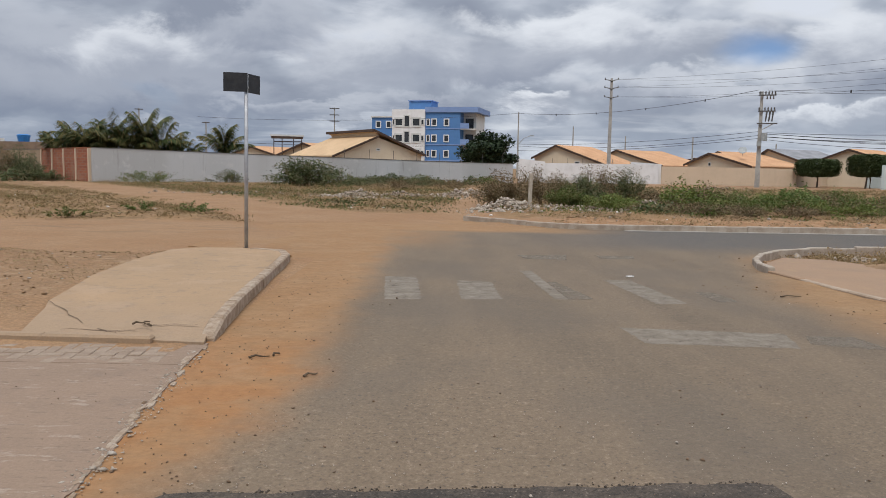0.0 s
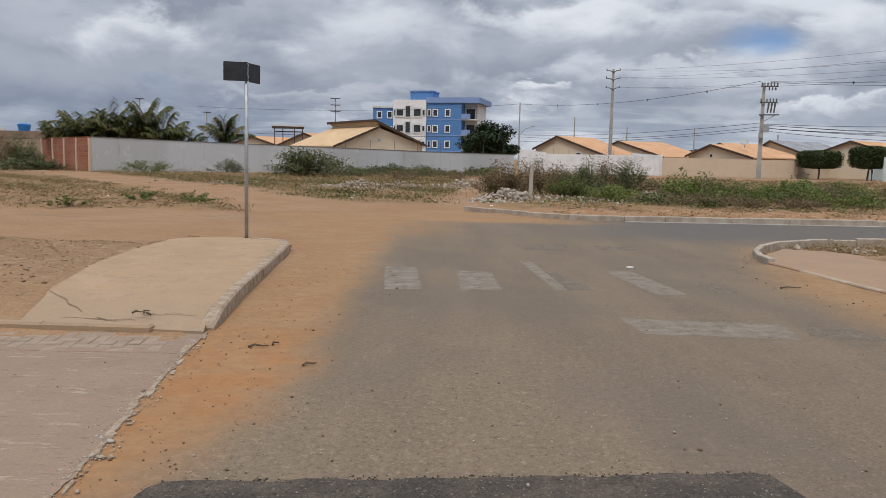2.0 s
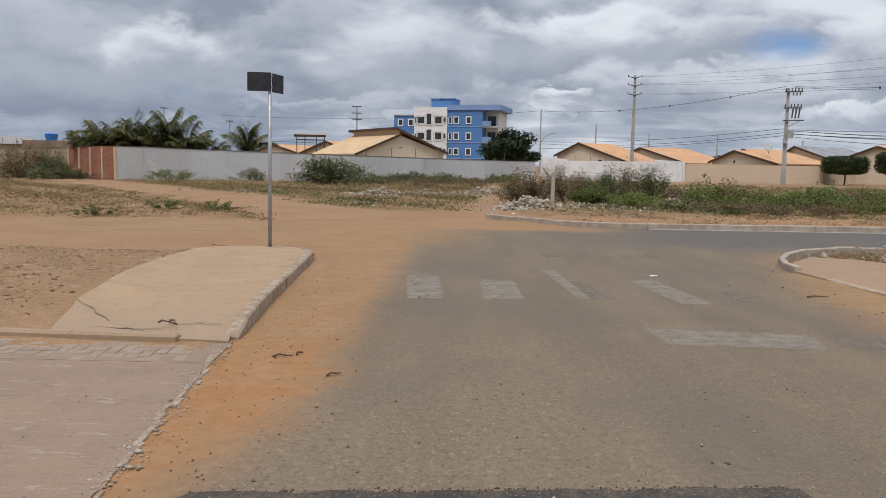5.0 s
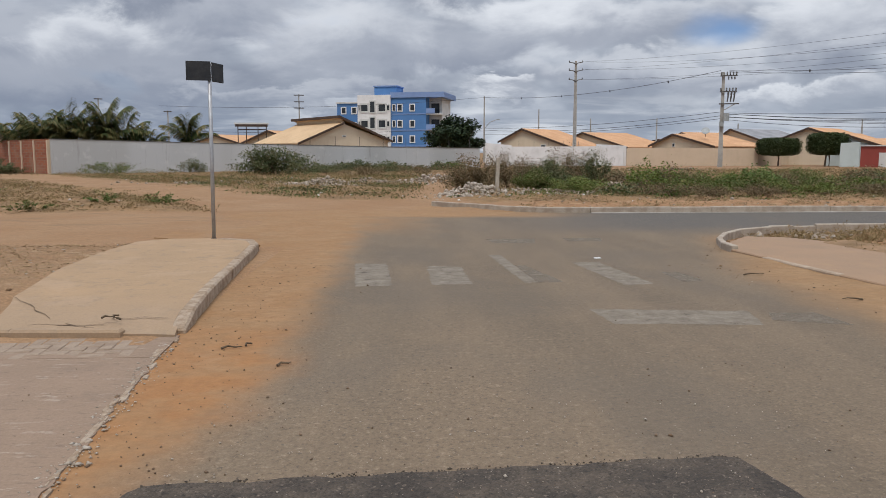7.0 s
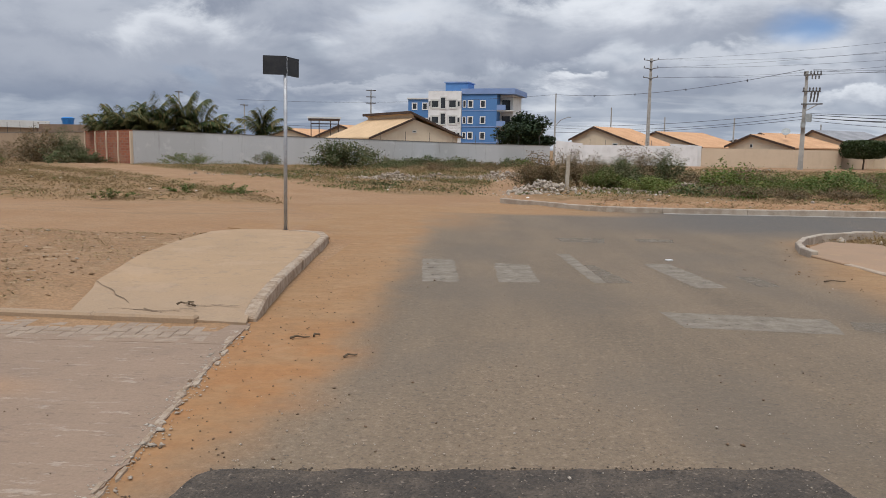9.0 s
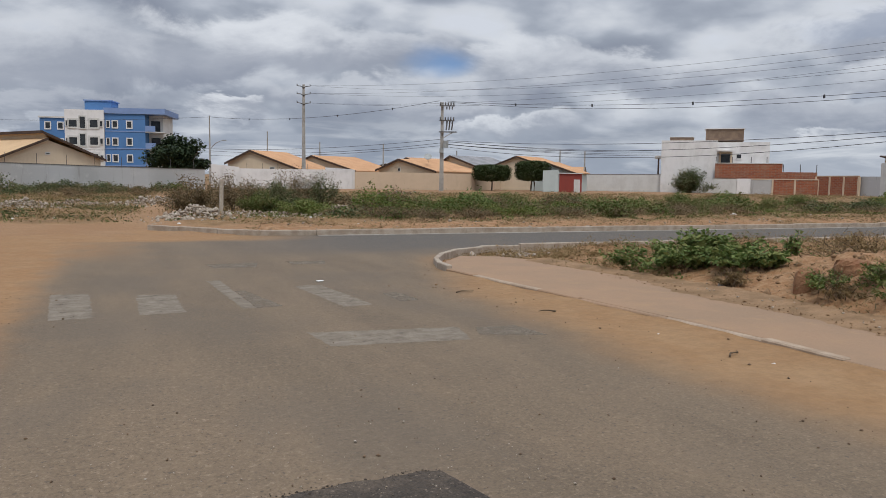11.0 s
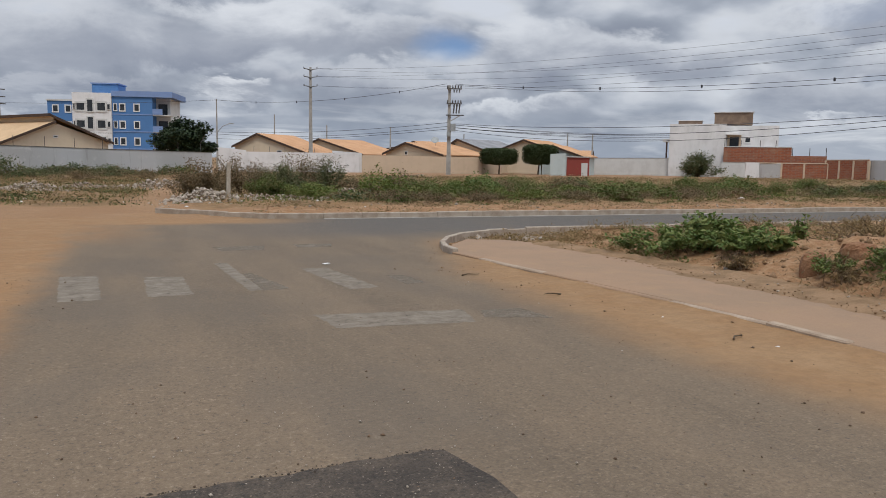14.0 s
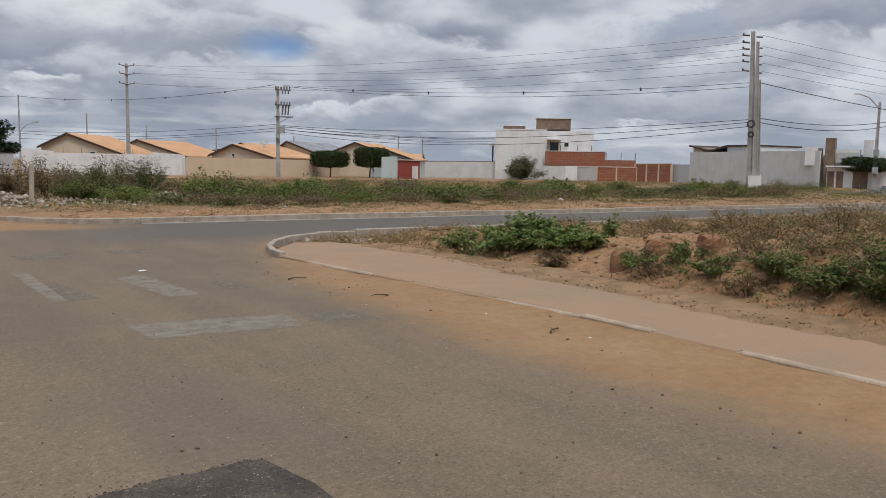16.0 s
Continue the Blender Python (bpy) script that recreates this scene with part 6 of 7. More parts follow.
wire((-40, 128, 5.2), (11.5, 122, 5.3), 0.6, 0.028)
for z1 in (9.6, 9.2, 8.8, 8.3):
    wire((TRAF.x, TRAF.y, 5.2 if z1 < 9 else 5.5), (84, 104, z1 * 0.68), 0.5, 0.022)
for z, z1 in ((11.5, 9.6), (10.7, 9.0), (10.1, 8.4), (9.5, 7.8), (8.9, 7.2)):
    wire(near_pt(z, 0.6), (120, 26, z1 + 1.2), 1.2, 0.011)
wire(near_pt(8.05, 0.6), (110, 30, 6.5), 1.0, 0.025)
wire(near_pt(5.5, 0.5), (74.9, 38.0, 6.4), 0.4, 0.026)
wire(near_pt(5.2, 0.5), (74.9, 38.0, 6.0), 0.5, 0.026)
wire((74.9, 38.0, 6.4), (130, 20, 7), 0.6, 0.026)

dish = thing("satellite_dish", "small grey satellite dish on a tiled roof", "satellite dish", look((35.6, 93.6, 4.15), (20, 60, 30)))
m = Mesh()
m.loft([[(r * math.cos(a), r * math.sin(a), z) for a in [0.524 * i for i in range(12)]] for r, z in ((0.05, 0.12), (0.3, 0.08), (0.5, 0.0), (0.49, -0.02))])
part("reflector", m, "trafo_paint", dish)
m = Mesh()
m.tube([(0, -0.1, 0.1), (0, -0.25, 0.9)], 0.03, 5)
part("mast", m, "insulator", dish)
# spacers on the long spans
for a, b, sag in (((TRAF.x + 0.6, TRAF.y, 9.9), near_pt(8.1, -0.15), 0.75), ((11.5, 122, 10.0), (TRAF.x - 0.3, TRAF.y, 9.9), 1.0)):
    for t in (0.22, 0.42, 0.63, 0.84):
        p = Vector(a).lerp(Vector(b), t) - Vector((0, 0, sag * 4 * t * (1 - t)))
        m = Mesh()
        m.box(-0.05, 0.05, -0.05, 0.05, -0.16, 0.1, 0.03)
        thing("wire_spacer", "small dark spacer clipped on an overhead wire", "wire spacer", pose(*p), "wire spacers", mesh=m, mat="cable")

# ---- street sign and marker post ----
sign = thing("street_sign", "street name sign of two dark panels on a steel pole", "street sign", pose(-3.33, 13.0, 0.13, 0, 0.5, 0))
m = Mesh()
m.tube([(0, 0, -0.2), (0, 0, 2.88)], 0.032, 10)
part("pole", m, "steel", sign, "galvanised steel pole", smooth=True)
for rz, x0, x1 in ((7, -0.355, 0.03), (75, 0.035, 0.42)):
    m = Mesh()
    m.box(x0, x1, -0.012, 0.012, 2.58, 2.885, 0.0, pose(0, -0.04 if rz < 20 else 0.045, 0, 0, 0, rz))
    part("panel", m, "sign_back", sign, "dark sign panel")
for z in (2.64, 2.82):
    m = Mesh()
    m.loft([[(0.04 * math.cos(a), 0.04 * math.sin(a), q) for a in [0.628 * i for i in range(10)]] for q in (z, z + 0.03)])
    part("clamp", m, "steel", sign)
m = Mesh()
m.loft([[(0.055 * math.cos(a), 0.055 * math.sin(a), q) for a in [0.628 * i for i in range(10)]] for q in (-0.02, 0.012)])
part("foot_collar", m, "pebble", sign)
m = Mesh()
m.loft([[(-0.06, -0.05, -0.3), (0.06, -0.05, -0.3), (0.06, 0.05, -0.3), (-0.06, 0.05, -0.3)], [(-0.055, -0.045, 1.16), (0.06, -0.045, 1.19), (0.055, 0.045, 1.2), (-0.055, 0.045, 1.17)]])
thing("marker_post", "short pale weathered wooden post in weeds", "post", pose(3.02, 27.6, float(height(3.02, 27.6)), 0, 1.2, 10), mesh=m, mat="old_wood")


# ---- plants ----
RNG = np.random.default_rng(7)


def crown_points(rng, n, rx, ry, rz, hollow=0.55, lumps=7, lump=(0.35, 0.55)):
    """Points in a lumpy crown about the origin: several overlapping clumps of leaves."""
    c = rng.normal(size=(lumps, 3))
    c /= np.linalg.norm(c, axis=1, keepdims=True)
    c *= rng.uniform(0.25, 0.75, (lumps, 1))
    k = rng.integers(0, lumps, n)
    d = rng.normal(size=(n, 3))
    d /= np.linalg.norm(d, axis=1, keepdims=True)
    r = rng.uniform(hollow, 1.0, n)[:, None] * rng.uniform(*lump, lumps)[k][:, None]
    return (c[k] + d * r) * np.array([rx, ry, rz])


def bush(name, label, x, y, rx, rz, mat, n, size, rng=RNG, long=2.2, stems=7, group="", category="bush", twigs=0):
    z0 = float(height(x, y))
    ob = thing(name, label, category, pose(x, y, z0), group)
    # stalks lean out of a loose footprint; leaves thicken towards their tips
    k = max(7, min(46, n // 75))
    base = rng.normal(0, rx * 0.30, (k, 2))
    tip = base * 1.7 + rng.normal(0, rx * 0.26, (k, 2))
    tall = rz * rng.uniform(0.45, 1.08, k) * np.exp(-0.35 * (np.hypot(tip[:, 0], tip[:, 1]) / rx) ** 2)
    w = rng.integers(0, k, n)
    t = rng.uniform(0.08, 1.0, n) ** 0.75
    p = np.empty((n, 3))
    p[:, :2] = base[w] + (tip[w] - base[w]) * t[:, None] + rng.uniform(-1.5, 1.5, (n, 2)) * (0.075 * rx + 0.25 * size) * (0.4 + t[:, None])
    p[:, 2] = np.abs(tall[w] * t ** 0.85 + rng.normal(0, 0.06 * rz, n))
    tagged(part("foliage", leaves("foliage", p, size, mat, rng, long), mat, ob), kind="stuff")
    m = Mesh()
    for a in range(min(k, stems + 4)):
        m.tube([(base[a][0] * 0.5, base[a][1] * 0.5, -0.05), (*(base[a] * 0.4 + tip[a] * 0.45), tall[a] * 0.55), (*tip[a], tall[a])], 0.014 * max(rz, 0.5), 4, 0.004)
    tagged(part("stalk", m, "dry_twig", ob), kind="stuff")
    if twigs:
        q = p[rng.integers(0, n, twigs)] * np.array([0.97, 0.97, 0.93]) + rng.normal(0, size, (twigs, 3))
        tagged(part("dead_wood", leaves("dead_wood", q, size * 3.2, "dry_twig", rng, 26.0, 0, 0.6), "dry_twig", ob), kind="stuff")
    return ob


def palm(x, y, h, reach, rng):
    ob = thing("coconut_palm", "young coconut palm with arching green and yellowing fronds", "palm tree", pose(x, y, 0), "palms behind the wall")
    m = Mesh()
    m.tube([(0, 0, -0.3), (0.1, 0, h * 0.5), (0, 0, h)], 0.22, 8, 0.14)
    part("trunk", m, "bark", ob)
    V, F = [], []
    for i in range(17):
        a = 6.283 * i / 17 * 2.4 + rng.uniform(-0.2, 0.2)
        e0 = rng.uniform(0.35, 1.55)
        L = reach * rng.uniform(0.8, 1.1)
        pts, z, r = [], h, 0.0
        for s in range(11):
            e = e0 - 1.2 * (s / 10) ** 2.6
            pts.append((r, z))
            r += L / 10 * math.cos(e)
            z += L / 10 * math.sin(e)
        ca, sa = math.cos(a), math.sin(a)
        for s in range(1, 11):
            for sub in (0.0, 0.25, 0.5, 0.75):
                r0 = pts[s - 1][0] + (pts[s][0] - pts[s - 1][0]) * sub
                z0 = pts[s - 1][1] + (pts[s][1] - pts[s - 1][1]) * sub
                ll = 0.75 * reach / 3 * math.sin(0.35 + 2.5 * (s + sub) / 11) + 0.12
                for sd in (-1, 1):
                    dx, dy = 0.55 * ca - sd * sa * 0.8, 0.55 * sa + sd * ca * 0.8
                    b = np.array((r0 * ca, r0 * sa, z0))
                    t = b + np.array((dx, dy, rng.uniform(-0.75, -0.15))) * ll
                    w = np.array((ca, sa, 0.0)) * 0.055
                    k = len(V)
                    V += [b - w, b + w, t + w * 0.3, t - w * 0.3]
                    F.append((k, k + 1, k + 2, k + 3))
    tagged(part("frond_crown", array_mesh("frond_crown", np.array(V), np.array(F), "palm_leaf"), "palm_leaf", ob), kind="stuff")


prng = np.random.default_rng(3)
for x, y, h, r in ((-32.5, 66.5, 2.0, 2.9), (-30.6, 65.6, 2.3, 3.0), (-29.2, 64.8, 2.5, 3.1), (-27.6, 65.0, 2.9, 3.2), (-26.2, 65.4, 2.3, 3.0), (-24.8, 65.6, 2.9, 3.2), (-23.6, 66.0, 2.5, 3.0), (-19.2, 68.6, 2.6, 2.7), (-22.2, 67.8, 1.6, 2.2)):
    palm(x, y, h, r, prng)


def tree(name, label, x, y, h, rx, rz, mat, n, size, trunk=0.14, group="", flat=False, trunks=1):
    rng = np.random.default_rng(int(abs(x * 13 + y * 7)))
    ob = thing(name, label, "tree", pose(x, y, 0), group)
    for t in range(trunks):
        m = Mesh()
        o = (t - (trunks - 1) / 2) * 0.5
        m.tube([(o, 0, -0.3), (o * 0.8 + 0.08, 0, h * 0.4), (o * 0.3, 0, h - rz * 0.6)], trunk, 8, trunk * 0.6)
        part("trunk", m, "bark", ob)
    m = Mesh()
    for i in range(9):
        a = 6.283 * i / 9
        m.tube([(0, 0, h - rz * 1.1), (math.cos(a) * rx * 0.4, math.sin(a) * rx * 0.4, h - rz * 0.3), (math.cos(a) * rx * 0.75, math.sin(a) * rx * 0.75, h + rz * rng.uniform(-0.1, 0.4))], trunk * 0.5, 5, 0.02)
    tagged(part("limb", m, "bark", ob), kind="stuff")
    if flat:
        p = rng.normal(size=(n, 3))
        p /= np.linalg.norm(p, axis=1, keepdims=True)
        p /= (np.abs(p) ** 4.5).sum(1, keepdims=True) ** (1 / 4.5)
        p *= rng.uniform(0.6, 1.0, (n, 1)) ** 0.6
        p *= np.array([rx, rx, rz]) * (1 + 0.07 * np.sin(p[:, :1] * 9 + p[:, 1:2] * 7))
    else:
        p = crown_points(rng, n, rx, rx, rz, 0.35, 30, (0.18, 0.42)) * 1.1
    p[:, 2] += h
    tagged(part("crown", leaves("crown", p, size, mat, rng, 1.7), mat, ob), kind="stuff")
    return ob


tree("tree", "dense dark green tree behind the grey wall", 5.3, 93.5, 3.2, 3.9, 2.8, "tree_leaf", 13000, 0.36, 0.2)
tree("topiary_tree", "clipped flat-crowned dark green street tree", 40.75, 85.4, 2.15, 2.0, 0.95, "ficus_leaf", 12000, 0.19, 0.11, "clipped trees", True, 1)
tree("topiary_tree", "clipped boxy dark green street tree with two stems", 45.0, 83.0, 2.45, 1.8, 1.15, "ficus_leaf", 13000, 0.19, 0.11, "clipped trees", True, 2)
bush("bush", "large leafy shrub against the white house wall", 65.4, 79.5, 2.3, 3.1, "bush_leaf", 6500, 0.24)
tree("tree", "small flat-crowned street tree by a lamp pole", 75.6, 41.0, 2.45, 1.25, 0.7, "ficus_leaf", 4500, 0.17, 0.1, "clipped trees", True, 1)
tree("tree", "small flat-crowned street tree by a lamp pole", 75.4, 39.3, 2.4, 1.15, 0.65, "ficus_leaf", 4500, 0.17, 0.1, "clipped trees", True, 1)

bush("bush", "rounded grey-green thorny shrub before the grey wall", -9.8, 56.5, 2.5, 2.05, "bush_leaf", 6500, 0.19, twigs=160)
bush("bush", "small dark shrub against the grey wall", -16.8, 61.5, 1.1, 1.15, "bush_leaf", 1500, 0.13)
bush("bush", "low spreading shrub against the grey wall", -21.8, 57.6, 2.1, 0.9, "weed_green", 1800, 0.12, twigs=80)
for x, y, r, h in ((-36.5, 62.5, 1.8, 2.4), (-33.2, 61.5, 2.0, 2.6), (-38.5, 59.0, 1.6, 1.4), (-30.5, 59.5, 1.2, 0.9), (-40.5, 63.0, 2.2, 2.0), (-44.0, 57.5, 2.0, 1.5), (-34.9, 51.4, 2.3, 1.45), (-38.2, 52.0, 2.2, 1.2), (-32.0, 60.4, 1.6, 1.8)):
    bush("bush", "tangled dry brown-green shrub beside the field wall", x, y, r, h, "shrub_grey" if x < -35.5 or y < 55 else "bush_leaf", 4200, 0.12, twigs=120)
for x, y, r, h, mat in ((2.4, 30.6, 1.15, 1.35, "shrub_grey"), (3.9, 31.2, 1.3, 1.55, "shrub_grey"), (5.3, 31.8, 1.1, 1.2, "bush_leaf"), (6.4, 33.5, 1.3, 1.75, "shrub_grey"), (7.6, 33.0, 0.9, 1.6, "bush_leaf"), (4.6, 29.2, 0.8, 0.8, "weed_green")):
    bush("bush", "twiggy half-dry shrub behind the kerb", x, y, r * 1.08, h, mat, 5600, 0.085, twigs=160)
for x, y, r, h in ((10.2, 27.2, 0.95, 0.95), (9.0, 27.8, 0.7, 0.6), (12.4, 27.6, 0.9, 0.7), (15.0, 29.0, 0.9, 0.7), (17.2, 29.5, 1.0, 0.75), (20.5, 30.5, 0.9, 0.7), (25.5, 30.5, 1.0, 0.9), (29.5, 30.0, 0.8, 0.85), (31.5, 28.0, 0.7, 0.65), (38.0, 36.5, 1.0, 0.8), (50.5, 36.9, 0.9, 1.2), (53.5, 34.4, 1.6, 1.35), (55.5, 33.6, 1.4, 1.0)):
    bush("bush", "leafy bright green bush in the vacant lot", x, y, r * 1.0, h * 0.8, "weed_green", 3000, 0.07, twigs=100)

for x, y, r, h, mat in ((8.6, 29.6, 1.0, 0.5, "shrub_grey"), (11.5, 30.0, 1.2, 0.55, "shrub_grey"), (13.6, 28.2, 1.0, 0.45, "shrub_grey"), (19.0, 28.4, 1.2, 0.5, "shrub_grey"), (23.0, 29.0, 1.2, 0.5, "shrub_grey"), (28.0, 33.0, 1.5, 0.6, "shrub_grey"), (34.5, 31.0, 1.4, 0.5, "shrub_grey"), (40.5, 33.0, 1.5, 0.5, "shrub_grey"), (-3.0, 52, 1.6, 0.8, "shrub_grey"), (0.5, 56, 1.8, 0.8, "shrub_grey"), (-6.0, 58, 1.6, 0.8, "bush_leaf"), (-1.5, 60, 2.0, 0.9, "bush_leaf")):
    bush("bush", "low dry brown scrub in the vacant lot", x, y, r, h, mat, 2600, 0.08, twigs=160)

lrng = np.random.default_rng(41)
for x, y, r, h in ((6.2, 28.9, 1.0, 0.65), (9.3, 30.6, 1.2, 0.75), (10.1, 26.2, 0.75, 0.85), (12.1, 28.9, 1.2, 0.7), (13.0, 27.6, 1.1, 0.7), (14.2, 26.5, 0.9, 0.6), (16.4, 27.6, 1.1, 0.7), (19.2, 31.5, 1.3, 0.8), (22.2, 30.8, 1.2, 0.75), (26.8, 33.5, 1.4, 0.9), (31.0, 34.5, 1.4, 0.9), (35.0, 33.0, 1.1, 0.8), (39.0, 31.5, 1.0, 0.7), (43.5, 33.5, 1.2, 0.8), (17.5, 35.0, 1.5, 0.8), (12.0, 34.5, 1.4, 0.7)):
    bush("bush", "low leafy fresh green bush in the vacant lot", x, y, r * lrng.uniform(0.6, 1.1), h * lrng.uniform(0.55, 1.05), "weed_bright" if h < 0.72 else "weed_green", 4200, 0.075, lrng, 2.0, 8)
for x, y, r, h in ((8.3, 25.2, 0.9, 0.38), (9.4, 25.0, 0.9, 0.42), (7.4, 26.4, 0.8, 0.4), (11.4, 25.4, 0.9, 0.4), (15.4, 25.6, 1.0, 0.4), (18.0, 26.2, 1.0, 0.4), (21.4, 26.6, 1.2, 0.45), (24.6, 27.2, 1.2, 0.45), (28.8, 27.4, 1.2, 0.4), (33.0, 27.5, 1.2, 0.4), (37.0, 28.0, 1.2, 0.4), (43.0, 29.0, 1.4, 0.5)):
    bush("bush", "matted dead brown scrub beside the far kerb", x, y, r * 1.2, h, "shrub_grey", 3200, 0.08, lrng, 5.0, 8, twigs=260)

# castor plants and weeds on the earth bank
brng = np.random.default_rng(17)
for x, y, r, h in ((7.95, 10.6, 0.5, 0.6), (8.3, 10.25, 0.52, 0.66), (8.0, 10.0, 0.42, 0.5), (8.55, 9.9, 0.42, 0.55), (8.35, 9.35, 0.38, 0.4), (8.5, 8.9, 0.34, 0.33)):
    bush("castor_bush", "broad-leaved green castor bush beside the pavement", x + 0.3, y, r * 1.2, h * 0.86, "castor_leaf", 1300, 0.09, brng, 1.9, 10, "castor bushes")
for x, y, r, h in ((8.3, 7.2, 0.32, 0.2), (8.45, 6.6, 0.3, 0.2), (8.25, 6.0, 0.35, 0.2), (8.4, 5.2, 0.4, 0.3), (8.3, 4.6, 0.4, 0.32), (8.5, 3.9, 0.4, 0.4)):
    bush("weed_bush", "low green creeping weeds on the earth bank", x, y, r * 1.2, h * 1.15, "weed_green", 1100, 0.05, brng, 2.2, 5, "bank weeds", twigs=60)
for x, y, r, h in ((9.9, 6.5, 0.6, 0.4), (10.8, 6.2, 0.6, 0.42), (10.2, 5.6, 0.6, 0.42), (11.4, 5.4, 0.7, 0.45), (10.6, 4.6, 0.7, 0.5), (11.8, 4.4, 0.8, 0.5)):
    bush("weed_bush", "tangled grey-brown dry weeds on the earth bank", x, y, r, h, "weed_dry", 900, 0.05, brng, 3.0, 6, "bank weeds", twigs=160)
for x, y, r, h in ((8.0, 8.6, 0.3, 0.2), (9.3, 9.8, 0.6, 0.35), (10.9, 8.9, 0.6, 0.35), (9.6, 10.8, 0.6, 0.3), (11.2, 9.5, 0.7, 0.35), (8.1, 6.9, 0.3, 0.2), (12.0, 8.0, 0.7, 0.4), (10.8, 7.6, 0.6, 0.4), (8.0, 5.4, 0.35, 0.25), (9.0, 6.0, 0.5, 0.4), (12.5, 10.5, 0.8, 0.35), (10.8, 11.5, 0.7, 0.3)):
    bush("weed_bush", "straw-coloured dry weeds on the earth bank", x, y, r, h, "weed_dry", 900, 0.055, brng, 4.0, 8, "bank weeds", twigs=160)
for x, y, r, h in ((9.4, 4.3, 0.6, 0.45), (10.0, 3.6, 0.6, 0.5), (8.5, 5.3, 0.4, 0.3), (9.2, 5.0, 0.45, 0.35), (8.8, 4.3, 0.45, 0.45), (9.9, 4.6, 0.5, 0.45), (8.25, 4.5, 0.4, 0.35), (8.5, 3.8, 0.45, 0.5), (8.15, 4.0, 0.38, 0.35), (8.2, 3.5, 0.4, 0.4), (9.0, 3.4, 0.5, 0.5)):
    bush("weed_bush", "dark green leafy weeds tangled on the earth bank" if x < 8.6 else "matted pale straw weeds on the earth bank", x, y, r, h * 0.85, "weed_green" if x < 8.6 else "weed_dry", 1300, 0.055, brng, 2.2 if x < 8.6 else 5.0, 6, "bank weeds", twigs=150)
for x, y, r, h in ((10.1, 9.6, 0.12, 0.5), (10.6, 10.2, 0.2, 0.45), (10.3, 10.4, 0.25, 0.35)):
    bush("weed_bush", "spindly dark green weed on the bank", x, y, r, h, "castor_leaf", 110, 0.09, brng, 1.6, 3, "bank weeds")


def scatter(rng, n, x0, x1, y0, y1, keep):
    x, y = rng.uniform(x0, x1, n), rng.uniform(y0, y1, n)
    k = rng.random(n) < keep(x, y)
    return x[k], y[k]


def weeds(name, label, xy, per, spread, tall, size, mat, rng, long=3.5, upright=0.55):
    x, y = xy
    cx, cy = np.repeat(x, per), np.repeat(y, per)
    big = np.repeat(rng.uniform(0.4, 1.4, len(x)), per)
    px = cx + rng.normal(0, 1, len(cx)) * spread * big
    py = cy + rng.normal(0, 1, len(cx)) * spread * big
    pz = height(px, py) + np.abs(rng.normal(0, 0.55, len(cx))) * tall * big * np.exp(-((px - cx) ** 2 + (py - cy) ** 2) / (2 * (spread * big) ** 2)) + 0.01
    me = leaves(name, np.stack([px, py, pz], 1), size, mat, rng, long, 0.0, upright)
    return tagged(new(name, me), label, "weeds", kind="stuff")


W = np.random.default_rng(11)
patchy = lambda x, y, s, q: smooth01(-0.15, 0.4, bumps(x, y, s, q))
lotk = lambda x, y: veg_mask(x, y) * (0.04 + 0.96 * smooth01(-0.05, 0.4, bumps(x, y, 0.45, 1.0))) * smooth01(22.6, 24.6, y)
weeds("weeds_green", "low green weeds over the vacant lot", scatter(W, 700, 2, 62, 23.5, 35, lotk), 50, 0.38, 0.22, 0.08, "weed_green", W)
weeds("weeds_dry", "straw-coloured dry weeds over the vacant lot", scatter(W, 3800, 2, 66, 21.3, 62, lambda x, y: veg_mask(x, y) * (0.1 + 0.7 * patchy(x, y, 0.5, 4.0))), 34, 0.35, 0.2, 0.1, "weed_dry", W, 5.0, 0.6)
weeds("weeds_grey", "dead grey-brown weeds over the vacant lot", scatter(W, 800, 2, 66, 23.5, 62, lambda x, y: veg_mask(x, y) * (0.03 + 0.97 * patchy(x, y, 0.33, 7.0))), 60, 0.5, 0.4, 0.1, "shrub_grey", W, 5.0, 0.3)
weeds("weeds_bright", "bright yellow-green weeds in patches of the lot", scatter(W, 900, 4, 60, 24.5, 38, lambda x, y: veg_mask(x, y) * smooth01(0.1, 0.5, bumps(x, y, 0.5, 9.0))), 40, 0.3, 0.55, 0.09, "weed_bright", W)
weeds("weeds_far", "patchy far weeds before the house walls", scatter(W, 1800, 5, 75, 42, 80, lambda x, y: veg_mask(x, y) * patchy(x, y, 0.25, 3.0) * 0.8), 26, 0.6, 0.3, 0.16, "weed_dry", W)
weeds("weeds_verge", "sparse dry tufts on the orange verge", scatter(W, 1100, 3, 60, 20.3, 23.6, lambda x, y: 0.7 * patchy(x, y, 1.2, 2.0)), 20, 0.16, 0.16, 0.07, "weed_dry", W, 5.0, 0.7)
strip = lambda x, y: veg_mask(x, y) * (x < 3.5)
weeds("weeds_wall_green", "green weeds before the grey boundary wall", scatter(W, 480, -26, 5, 26, 66, lambda x, y: strip(x, y) * (y - 26 > -1.1 * (x + 3)) * (0.04 + 0.96 * patchy(x, y, 0.45, 2.0)) * 0.8), 40, 0.5, 0.30, 0.11, "weed_green", W)
weeds("weeds_wall_dry", "dry straw weeds before the grey boundary wall", scatter(W, 2200, -26, 5, 26, 62, lambda x, y: strip(x, y) * (y - 26 > -1.1 * (x + 3)) * (0.3 + 0.7 * patchy(x, y, 0.4, 5.0))), 34, 0.4, 0.3, 0.12, "weed_dry", W, 5.0, 0.7)
